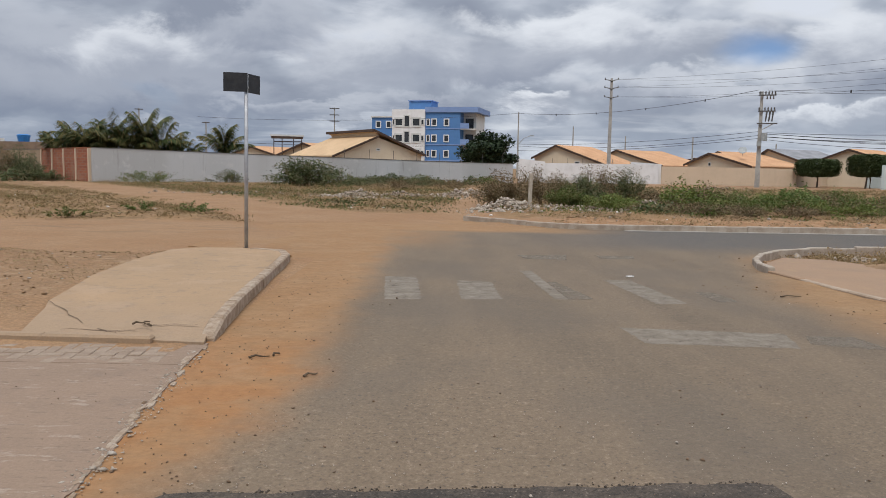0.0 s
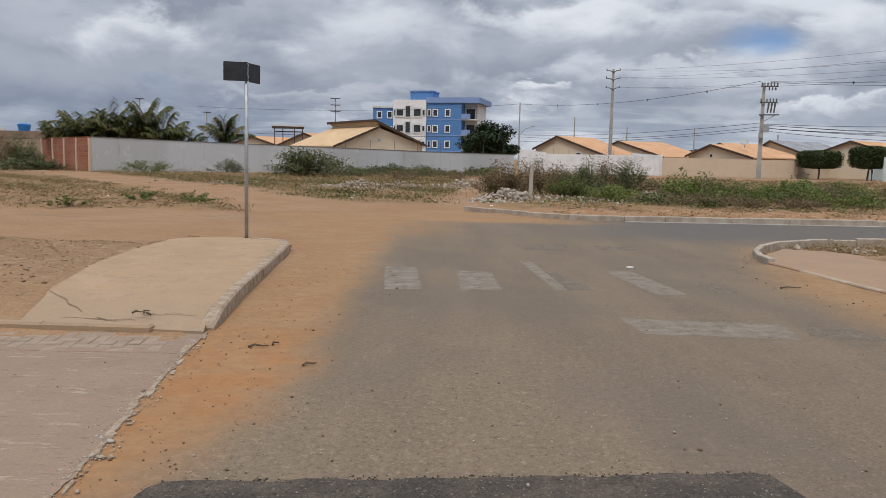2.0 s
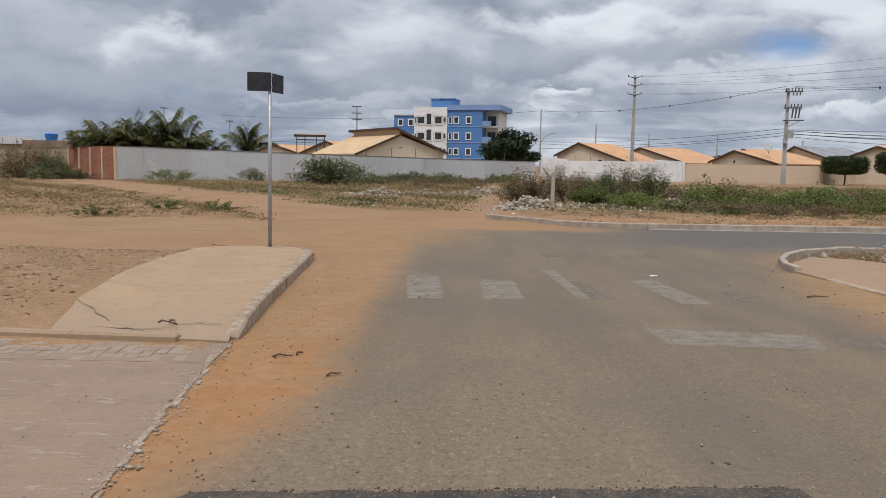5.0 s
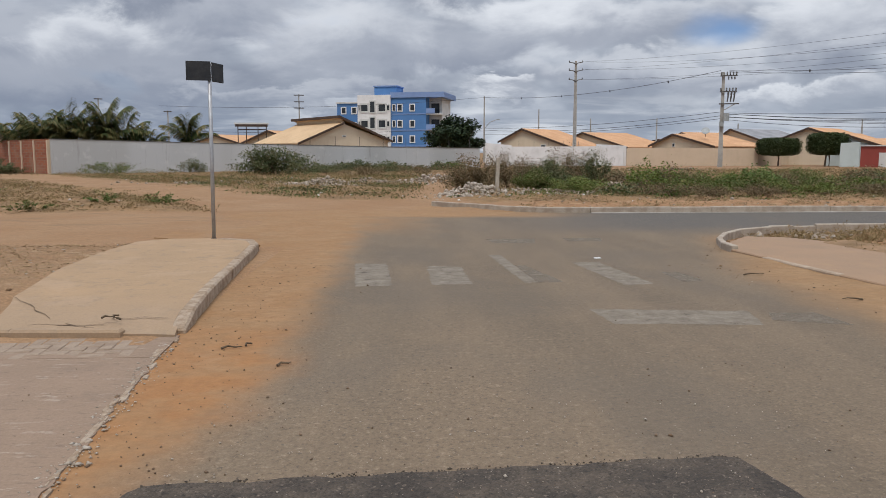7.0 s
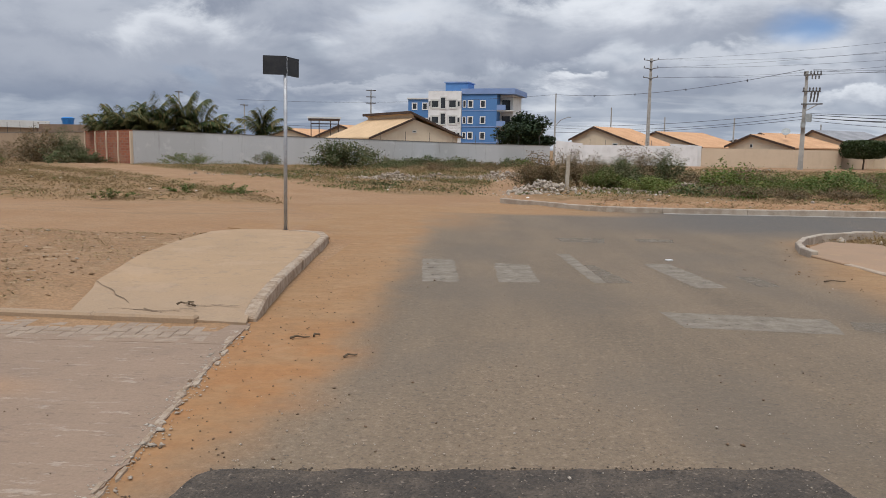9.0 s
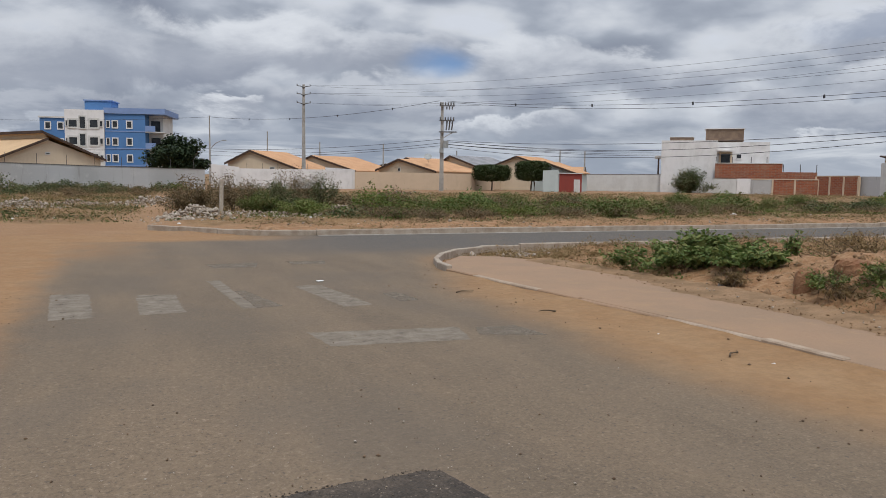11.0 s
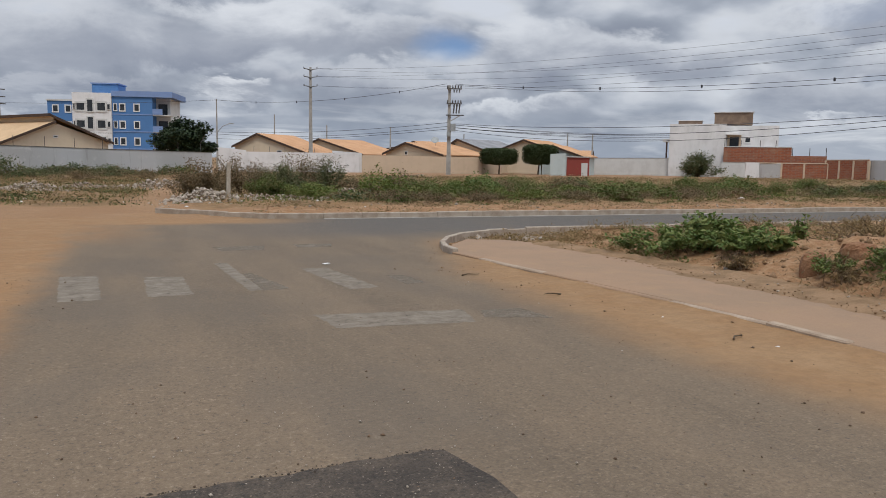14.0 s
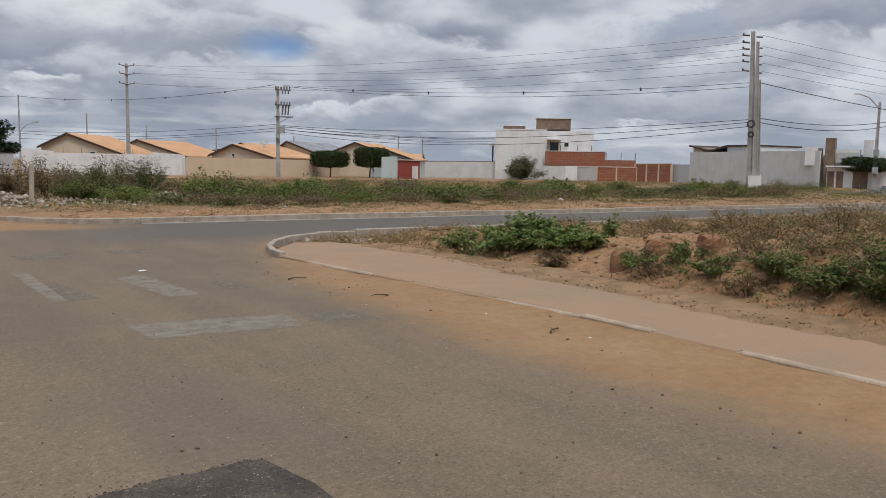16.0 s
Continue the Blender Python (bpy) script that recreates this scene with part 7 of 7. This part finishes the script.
fieldk = lambda x, y: veg_mask(x, y) * (x < -5) * (y - 27 < -1.2 * (x + 6))
weeds("weeds_field_dry", "dry trampled weeds on the sandy field", scatter(W, 5200, -34, -5, 20.3, 50, lambda x, y: fieldk(x, y) * (0.15 + 0.7 * patchy(x, y, 0.7, 2.0))), 24, 0.22, 0.16, 0.09, "weed_dry", W, 4.0, 0.5)
weeds("weeds_field_green", "small green weeds on the sandy field", scatter(W, 240, -34, -5, 20.3, 50, lambda x, y: fieldk(x, y) * patchy(x, y, 0.6, 6.0)), 26, 0.22, 0.18, 0.08, "weed_green", W)
weeds("straw_side", "dry straw and chaff on the rough sand", scatter(W, 900, -12, -4.4, 6.6, 13.4, lambda x, y: 0.2 + 0.8 * patchy(x, y, 1.1, 5.0)), 9, 0.10, 0.03, 0.05, "weed_dry", W, 8.0, 0.0)
weeds("weeds_back", "dark weeds along the field wall", scatter(W, 900, -60, -28, 40, 66, lambda x, y: smooth01(-0.5, 0.5, bumps(x, y, 0.2, 1.0)) * (y > 66 + 1.0 * (x + 30) * 0.55 - 22)), 30, 0.6, 0.5, 0.17, "shrub_grey", W)
bare = lambda x, y: 1 - 0.88 * np.exp(-((x - 9.4) / 1.3) ** 2 - ((y - 7.9) / 1.0) ** 2)
bankk = lambda x, y: on_bank(x, y) * (0.25 + 0.75 * patchy(x, y, 1.1, 3.0)) * bare(x, y)
weeds("weeds_bank_dry", "dry brown weeds and straw on the earth bank", scatter(W, 2100, 7.5, 24, 2.5, 14.9, bankk), 36, 0.14, 0.26, 0.065, "weed_dry", W, 7.0, 0.6)
weeds("weeds_bank_green", "small green weeds on the earth bank", scatter(W, 1800, 7.5, 22, 2.5, 14.8, lambda x, y: bankk(x, y) * patchy(x, y, 0.9, 8.0)), 36, 0.14, 0.18, 0.05, "weed_green", W, 2.2, 0.3)
weeds("weeds_bank_dead", "dead brown stalks tangled on the earth bank", scatter(W, 260, 7.6, 22, 2.5, 13.5, lambda x, y: on_bank(x, y) * (0.15 + 0.85 * smooth01(10.5, 6, y + 0.5 * (8 - x)))), 34, 0.2, 0.3, 0.09, "shrub_grey", W, 9.0, 0.35)
weeds("weeds_kerb_edge", "dry yellow weeds behind the corner kerb", scatter(W, 420, 6.6, 10.5, 10.2, 15.0, lambda x, y: smooth01(0.0, 0.6, (x - 6.8) + 0.25 * (y - 12)) * 0.8), 28, 0.11, 0.15, 0.055, "weed_dry", W, 3.0, 0.4)
def thicket(name, label, n, x0, x1, y0, y1, keep, tall, size, mat, seed, upright=0.35, long=2.4):
    """Matted growth with a rolling top: leaves from the soil up to an uneven canopy."""
    rng = np.random.default_rng(seed)
    x, y = scatter(rng, n, x0, x1, y0, y1, keep)
    top = tall * (0.16 + 0.84 * smooth01(-0.25, 0.65, bumps(x, y, 0.85, seed))) * (0.75 + 0.35 * bumps(x, y, 3.1, seed + 1.0))
    z = height(x, y) + np.maximum(top, 0.03) * rng.random(len(x)) ** 0.6
    me = leaves(name, np.stack([x, y, z], 1), size, mat, rng, long, 0.0, upright)
    return tagged(new(name, me), label, "scrub", kind="stuff")


clump = lambda x, y, s, q: smooth01(-0.15, 0.3, bumps(x, y, s, q))
thicket("scrub_front", "matted green and brown scrub behind the far kerb", 40000, 4.5, 60, 23.0, 33, lambda x, y: veg_mask(x, y) * (0.05 + 0.95 * clump(x, y, 0.75, 1.0)) * smooth01(22.9, 24.6, y + 0.5 * bumps(x, y, 1.1)) * (1 - 0.8 * smooth01(27, 42, x)), 0.34, 0.12, "lot_scrub", 51)
thicket("scrub_back", "low brown-green scrub over the vacant lot", 60000, 3, 72, 33, 66, lambda x, y: veg_mask(x, y) * (0.06 + 0.94 * clump(x, y, 0.33, 4.0)) * (1 - 0.7 * smooth01(30, 48, x)), 0.22, 0.18, "matted_straw", 52)
before_wall = lambda x, y: smooth01(9.5, 6.0, (59.2 + (x + 26.6) * 0.576) - y) * smooth01(0.3, 0.8, (59.2 + (x + 26.6) * 0.576) - y)
thicket("scrub_wall", "dark green scrub along the grey boundary wall", 46000, -26, 6.5, 46, 78, lambda x, y: before_wall(x, y) * (0.12 + 0.88 * clump(x, y, 0.4, 2.0)) * smooth01(-14, -7, x + 2 * bumps(x, y, 0.5)), 0.50, 0.17, "wall_scrub", 53)
thicket("scrub_strip", "olive scrub and straw between the dirt tracks", 50000, -24, 4, 26, 58, lambda x, y: strip(x, y) * (y - 26 > -1.1 * (x + 3)) * (0.1 + 0.9 * clump(x, y, 0.45, 6.0)) * smooth01(60, 40, y), 0.34, 0.12, "wall_scrub", 54)
thicket("straw_field", "matted grey-brown straw on the sandy field", 60000, -34, -5, 20.4, 48, lambda x, y: fieldk(x, y) * (0.06 + 0.94 * clump(x, y, 0.8, 3.0)), 0.12, 0.11, "matted_straw", 55, 0.2, 4.0)
thicket("scrub_bank", "tangled olive and straw growth on the earth bank", 26000, 8.6, 18, 2.2, 8.4, lambda x, y: on_bank(x, y) * smooth01(8.9, 10.2, x + 0.35 * bumps(x, y, 1.5)) * (0.03 + 0.97 * smooth01(-0.1, 0.45, bumps(x, y, 1.3, 5.0))) * bare(x, y), 0.30, 0.07, "bank_scrub", 56, 0.5, 4.0)
def mound(label, x, y, r, h, mat, size, rng, group):
    """A dense low bush: leaves over a lumpy dome, thick enough to shade its own foot."""
    n = int(520 * max(0.6, (r * r + 2 * r * h) / (size / 0.12) ** 2))
    ob = thing("bush", label, "bush", pose(x, y, float(height(x, y))), group)
    a, u = rng.uniform(0, 2 * np.pi, n), rng.random(n)
    lump = 1 + 0.22 * np.sin(3 * a + x) + 0.16 * np.sin(5 * a + 9 * u + y)
    rad = r * np.sqrt(1 - u ** 2) * lump * rng.uniform(0.72, 1.05, n)
    p = np.stack([rad * np.cos(a), rad * np.sin(a), h * u * lump * rng.uniform(0.7, 1.08, n)], 1)
    tagged(part("foliage", leaves("foliage", p, size, mat, rng, 1.9, 0.1, 0.2), mat, ob), kind="stuff")
    m = Mesh()
    for i in range(5):
        b = 1.257 * i + x
        m.tube([(0, 0, -0.06), (0.35 * r * math.cos(b), 0.35 * r * math.sin(b), 0.4 * h), (0.7 * r * math.cos(b), 0.7 * r * math.sin(b), 0.75 * h)], 0.016, 4, 0.006)
    tagged(part("stem", m, "dry_twig", ob), kind="stuff")


M = np.random.default_rng(63)
TONES = (("weed_green", "leafy green bush growing in the vacant lot"), ("bush_leaf", "dull olive bush growing in the vacant lot"), ("shrub_grey", "half-dead brown bush in the vacant lot"), ("weed_bright", "fresh yellow-green bush in the vacant lot"), ("castor_leaf", "broad-leaved green bush in the vacant lot"))
for i in range(62):
    x = 5.5 + 40 * M.random() ** 1.25
    y = 25.0 + 8.0 * M.random() ** 1.5 + 0.05 * x
    mat, label = TONES[(0, 1, 2, 0, 3, 2, 4)[int(M.integers(0, 7))]]
    r = M.uniform(0.45, 1.15)
    mound(label, x, y, r, r * M.uniform(0.45, 0.8) * (0.8 if y < 27 else 1.0), mat, M.uniform(0.09, 0.13), M, "lot bushes")
for i in range(26):
    x = -8.5 + 13 * M.random()
    y = 59.2 + (x + 26.6) * 0.576 - M.uniform(1.2, 7.0)
    mat, label = TONES[(1, 0, 1, 2, 1)[int(M.integers(0, 5))]]
    r = M.uniform(0.5, 1.15)
    mound(label.replace("growing in the vacant lot", "before the grey boundary wall").replace("in the vacant lot", "before the grey boundary wall"), x, y, r, r * M.uniform(0.4, 0.75), mat, 0.2, M, "wall bushes")
for x, y, r, h, mat in ((-34.6, 60.8, 1.9, 2.3, "shrub_grey"), (-31.6, 58.0, 1.3, 0.9, "bush_leaf"), (-36.0, 54.5, 1.6, 1.0, "weed_green")):
    mound("tangled dark scrub beside the brick end wall", x, y, r, h, mat, 0.2, M, "field bushes")
thicket("straw_corner", "dry yellow-brown weeds and chaff inside the corner kerb", 9000, 5.6, 12, 12.6, 15.0, lambda x, y: smooth01(5.9, 6.8, x + 0.3 * bumps(x, y, 2.0)) * smooth01(13.0, 13.9, y + 0.12 * x - 0.8) * (0.15 + 0.85 * clump(x, y, 1.5, 3.0)), 0.13, 0.055, "matted_straw", 59, 0.4, 4.0)
thicket("straw_side_mat", "flattened dry straw on the rough sand beside the slab", 9000, -13, -4.5, 6.7, 13.5, lambda x, y: 0.03 + 0.97 * clump(x, y, 1.7, 2.0), 0.035, 0.05, "matted_straw", 57, 0.05, 5.0)
thicket("straw_verge", "dead brown tufts on the orange verge", 34000, 3, 62, 20.5, 24.6, lambda x, y: 0.04 + 0.96 * clump(x, y, 1.6, 2.0), 0.13, 0.08, "matted_straw", 58, 0.4, 4.0)
for x, y in ((-7.55, 23.4), (-7.2, 23.0), (-10.1, 20.9), (-8.9, 22.9)):
    bush("weed_bush", "small green ground weed on the sandy field", x, y, 0.5, 0.28, "weed_green", 420, 0.07, W, 1.8, 4, "field weeds")


# ---- stones and litter ----
def stones(name, label, pts, size, mat, rng, flat=0.7, category="stones"):
    n = len(pts)
    o = np.array([(1, 0, 0), (0, 1, 0), (-1, 0, 0), (0, -1, 0), (0, 0, 1), (0, 0, -1), (0.6, 0.6, 0.5), (-0.6, 0.5, 0.55)], float)[None].repeat(n, 0)
    o = o * rng.uniform(0.55, 1.2, (n, 8, 1))
    a = rng.uniform(0, 6.28, n)
    c, s = np.cos(a)[:, None], np.sin(a)[:, None]
    x, y = o[:, :, 0] * c - o[:, :, 1] * s * 0.7, o[:, :, 0] * s + o[:, :, 1] * c * 0.7
    v = np.stack([x, y, o[:, :, 2] * flat], 2) * (size * rng.lognormal(0, 0.45, n))[:, None, None] + pts[:, None]
    f = np.array([(0, 1, 6), (1, 4, 6), (4, 0, 6), (1, 2, 7), (2, 4, 7), (4, 1, 7), (2, 3, 4), (3, 0, 4), (1, 0, 5), (2, 1, 5), (3, 2, 5), (0, 3, 5)])
    me = array_mesh(name, v.reshape(-1, 3), (np.arange(n)[:, None, None] * 8 + f[None]).reshape(-1, 3), mat)
    return tagged(new(name, me), label, category, kind="stuff")


def heap(cx, cy, rx, ry, top, n, rng):
    x, y = rng.normal(cx, rx, n), rng.normal(cy, ry, n)
    z = height(x, y) + top * np.exp(-((x - cx) / rx) ** 2 - ((y - cy) / ry) ** 2) * rng.uniform(0.2, 1, n)
    return np.stack([x, y, z], 1)


S = np.random.default_rng(23)
for cx, cy, rx, ry, top, n in ((-4.2, 38.5, 1.3, 0.9, 0.45, 420), (-2.2, 40.5, 1.0, 1.2, 0.35, 220), (1.0, 42.0, 1.5, 2.0, 0.45, 420), (2.1, 27.8, 0.9, 1.2, 0.4, 420), (4.6, 28.2, 1.2, 0.7, 0.18, 260), (8.4, 32.0, 0.9, 0.6, 0.4, 220), (14, 33, 2.0, 1.0, 0.25, 160), (24, 30, 1.5, 0.8, 0.2, 120), (-9.0, 40, 2.5, 1.5, 0.1, 160), (21, 60, 2.5, 1.5, 0.4, 200)):
    pale = n == 420 or (n == 220 and cx > 5)
    stones("rubble_pile", "pile of pale broken building rubble among weeds", heap(cx, cy, rx * (0.75 if pale else 1.0), ry * (0.75 if pale else 1.0), top * (0.85 if pale else 0.8), n, S), 0.065 if pale else 0.06, "pale_rubble" if pale else "rubble", S, 0.7, "rubble")


def strew(n, x0, x1, y0, y1, keep=None, z=None):
    x, y = scatter(S, n, x0, x1, y0, y1, keep or (lambda x, y: np.ones_like(x)))
    return np.stack([x, y, (height(x, y) if z is None else np.full_like(x, z)) + 0.004], 1)


stones("rubble_row", "pale broken rubble strewn behind the far kerb", strew(900, 1.2, 7.5, 24.6, 28.4, lambda x, y: np.exp(-((y - 27.2 + 0.18 * (x - 1)) / 0.55) ** 2) * smooth01(8.0, 5.0, x)), 0.055, "pale_rubble", S, 0.65, "rubble")
stones("rubble_spill", "pale rubble dumped among the weeds", heap(7.7, 29.3, 0.7, 0.5, 0.4, 240, S), 0.075, "pale_rubble", S, 0.7, "rubble")
stones("pebbles_edge", "dark pebbles and clods on the sandy road edge", strew(900, -2.0, -0.4, 2.2, 11.0, lambda x, y: smooth01(-0.4, -1.7, x) * 0.8, 0.0), 0.0058, "pebble", S)
stones("pebbles_road", "loose grit on the asphalt", strew(900, -1.2, 4.4, 2.2, 9.0, lambda x, y: 0.25 + 0.75 * smooth01(6.5, 4.0, y), 0.0), 0.005, "pebble", S)
stones("grit_pale", "pale loose grit on the asphalt", strew(700, -1.4, 2.2, 2.4, 5.6, lambda x, y: smooth01(5.6, 3.8, y), 0.005), 0.0042, "pale_rubble", S)
stones("pebbles_drive", "dark pebbles on the driveway", strew(150, -6.0, -1.9, 2.4, 5.6, None, 0.022), 0.0045, "pebble", S)
stones("pebbles_right", "clods on the drifted sand by the pavement", strew(260, 3.6, 5.6, 2.0, 13.0, lambda x, y: smooth01(3.6, 5.0, x), 0.0), 0.009, "pebble", S)
stones("straw_gutter", "brown chaff heaped along the pavement kerb", strew(700, 4.7, 5.75, 2.5, 12.5, lambda x, y: np.exp(-((x - (5.76 - 0.012 * (y - 3) ** 2)) / 0.12) ** 2) * (0.15 + 0.85 * smooth01(0.2, 0.7, bumps(x, y, 1.3, 4.0))), 0.02), 0.012, "clod", S, 0.5)
stones("clods_side", "earth clods on the rough sand", strew(1900, -12, -4.3, 6.4, 13.6, lambda x, y: 0.15 + 0.85 * patchy(x, y, 1.4, 2.0)), 0.022, "clod", S, 0.4)
stones("pale_side", "pale stones on the rough sand", strew(160, -12, -4.3, 7.0, 13.6), 0.022, "pale_rubble", S, 0.4)
for cx, cy, w, d, h, a in ((8.25, 7.55, 0.20, 0.16, 0.26, 40), (8.75, 7.3, 0.26, 0.2, 0.16, 15), (8.9, 6.6, 0.22, 0.15, 0.18, 70)):
    m = Mesh()
    rr = random.Random(int(cx * 100))
    rings = []
    for z, s in ((-0.15, 1.0), (0.25 * h, 1.0), (0.6 * h, 0.93), (0.9 * h, 0.8), (h, 0.5)):
        rings.append([(math.copysign(abs(math.cos(q)) ** 0.6, math.cos(q)) * w * s * rr.uniform(0.88, 1.08), math.copysign(abs(math.sin(q)) ** 0.6, math.sin(q)) * d * s * rr.uniform(0.88, 1.08), z + rr.uniform(-0.02, 0.02)) for q in [0.3927 * i for i in range(16)]])
    m.loft(rings)
    thing("clay_block", "broken reddish clay block on the eroded bank", "earth", pose(cx, cy, float(height(cx, cy)) - 0.02, 0, 0, a), "clay blocks", mesh=m, mat="red_clay")
stones("clods_shoulder", "clods and pale stones on the dirt beside the pavement", strew(500, 6.95, 7.9, 3.6, 10.5, None, 0.065), 0.011, "clod", S, 0.6)
stones("stones_shoulder", "pale stones on the dirt beside the pavement", strew(36, 7.1, 7.9, 3.6, 10.5, None, 0.075), 0.016, "pale_rubble", S, 0.6)
stones("clods_bank", "earth clods on the bank", strew(2600, 7.3, 18, 3.0, 13.8, lambda x, y: on_bank(x, y)), 0.03, "clod", S)
stones("clay_lumps", "eroded reddish clay lumps on the bank", strew(150, 7.9, 15, 3.5, 11.5, lambda x, y: in_berm(x, y)), 0.04, "clod", S, 0.55)
stones("clay_blocks", "broken reddish clay blocks on the eroded bank", strew(60, 8.3, 10.6, 6.9, 9.0), 0.05, "clod", S, 0.7)
stones("cement_chips", "pale cement chips along the driveway rim", np.stack([-2.05 + 0.103 * (6.32 - (yy := S.uniform(2.2, 6.3, 700))) + S.normal(-0.01, 0.05, 700), yy, np.full(700, 0.009)], 1), 0.0085, "pale_rubble", S, 0.35)
stones("clods_field", "stones and clods on the sandy field", strew(3800, -34, -5, 20.3, 45, fieldk), 0.035, "clod", S)
stones("stones_field", "pale stones on the sandy field", strew(300, -34, -5, 20.3, 45, fieldk), 0.035, "rubble", S)
stones("clods_verge", "stones on the orange verge", strew(500, 3, 60, 20.3, 24), 0.035, "rubble", S)
stones("clods_verge_dark", "dark earth clods on the orange verge", strew(1500, 3, 60, 20.4, 24.4, lambda x, y: 0.1 + 0.9 * patchy(x, y, 1.3, 6.0)), 0.04, "clod", S, 0.6)
stones("litter_lot", "white scraps of litter in the weeds", strew(300, -26, 45, 21, 50, lambda x, y: veg_mask(x, y) * 0.6), 0.07, "litter", S, 0.4, "litter")
stones("litter_road", "small pale scraps of litter by the pavement", strew(20, 3.8, 8.2, 3.0, 13.0, None, 0.0), 0.011, "litter", S, 0.4, "litter")

m = Mesh()
rr = random.Random(2)
ring = [(math.cos(a) * rr.uniform(0.04, 0.065), math.sin(a) * rr.uniform(0.035, 0.05)) for a in [0.785 * i for i in range(8)]]
m.loft([[(x, y, -0.03) for x, y in ring], [(x * 0.8, y * 0.8, 0.05) for x, y in ring], [(x * 0.3, y * 0.3, 0.07) for x, y in ring]])
thing("stone", "pale stone at the edge of the pavement", "stone", pose(7.9, 8.75, 0.05), mesh=m, mat="litter")
m = Mesh()
m.box(-0.05, 0.05, -0.03, 0.03, 0, 0.012, 0.004)
thing("litter_scrap", "flat white scrap of litter on asphalt", "litter", pose(2.68, 11.24, 0.004, 0, 0, 20), mesh=m, mat="litter")
for x, y, a, L, z in ((-1.5, 6.1, 10, 0.16, 0.012), (-1.38, 6.2, 60, 0.08, 0.012), (-2.72, 6.78, 20, 0.10, 0.125), (-2.66, 6.82, 80, 0.08, 0.125), (-2.62, 6.75, 140, 0.09, 0.12), (4.3, 9.6, 5, 0.28, 0.012), (5.1, 5.4, 30, 0.25, 0.015), (4.6, 7.9, 160, 0.2, 0.012), (-1.0, 5.6, 35, 0.12, 0.01)):
    m = Mesh()
    m.tube([(-L / 2, 0, 0), (-L / 6, 0.02, 0.012), (L / 5, -0.015, 0.008), (L / 2, 0.02, 0.002)], 0.011, 5, 0.004)
    thing("twig", "dry broken twig lying on the ground", "twig", pose(x, y, z, 0, 0, a), "fallen twigs", mesh=m, mat="dry_twig")
stones("rubble_corner", "broken stones and clods inside the corner kerb", strew(70, 6.6, 8.2, 13.7, 14.7), 0.05, "rubble", S, 0.7, "rubble")
stones("clods_corner", "brown clods inside the corner kerb", strew(500, 5.6, 10, 13.2, 14.9), 0.03, "clod", S, 0.6)
stones("chaff_corner", "dark crumbs of dirt strewn over the sand at the corner", strew(200, 3.4, 5.3, 7.5, 14.2, lambda x, y: 0.15 + 0.85 * smooth01(0.0, 0.5, bumps(x, y, 1.9, 3.0)), 0.004), 0.010, "clod", S, 0.5)
top_edge = S.uniform(-1.35, 1.6, 420)
stones("patch_crumbs", "dark asphalt crumbs along the edge of the patch", np.stack([top_edge, 3.50 + 0.086 * (top_edge + 1.33) + S.normal(0.0, 0.022, 420), np.full(420, 0.003)], 1), 0.0055, "new_asphalt", S, 0.7)
stones("gravel_heap", "heap of grey gravel beside the far street", heap(60, 29.5, 3.0, 1.2, 0.75, 2200, S), 0.06, "gravel_grey", S, 0.7, "gravel")
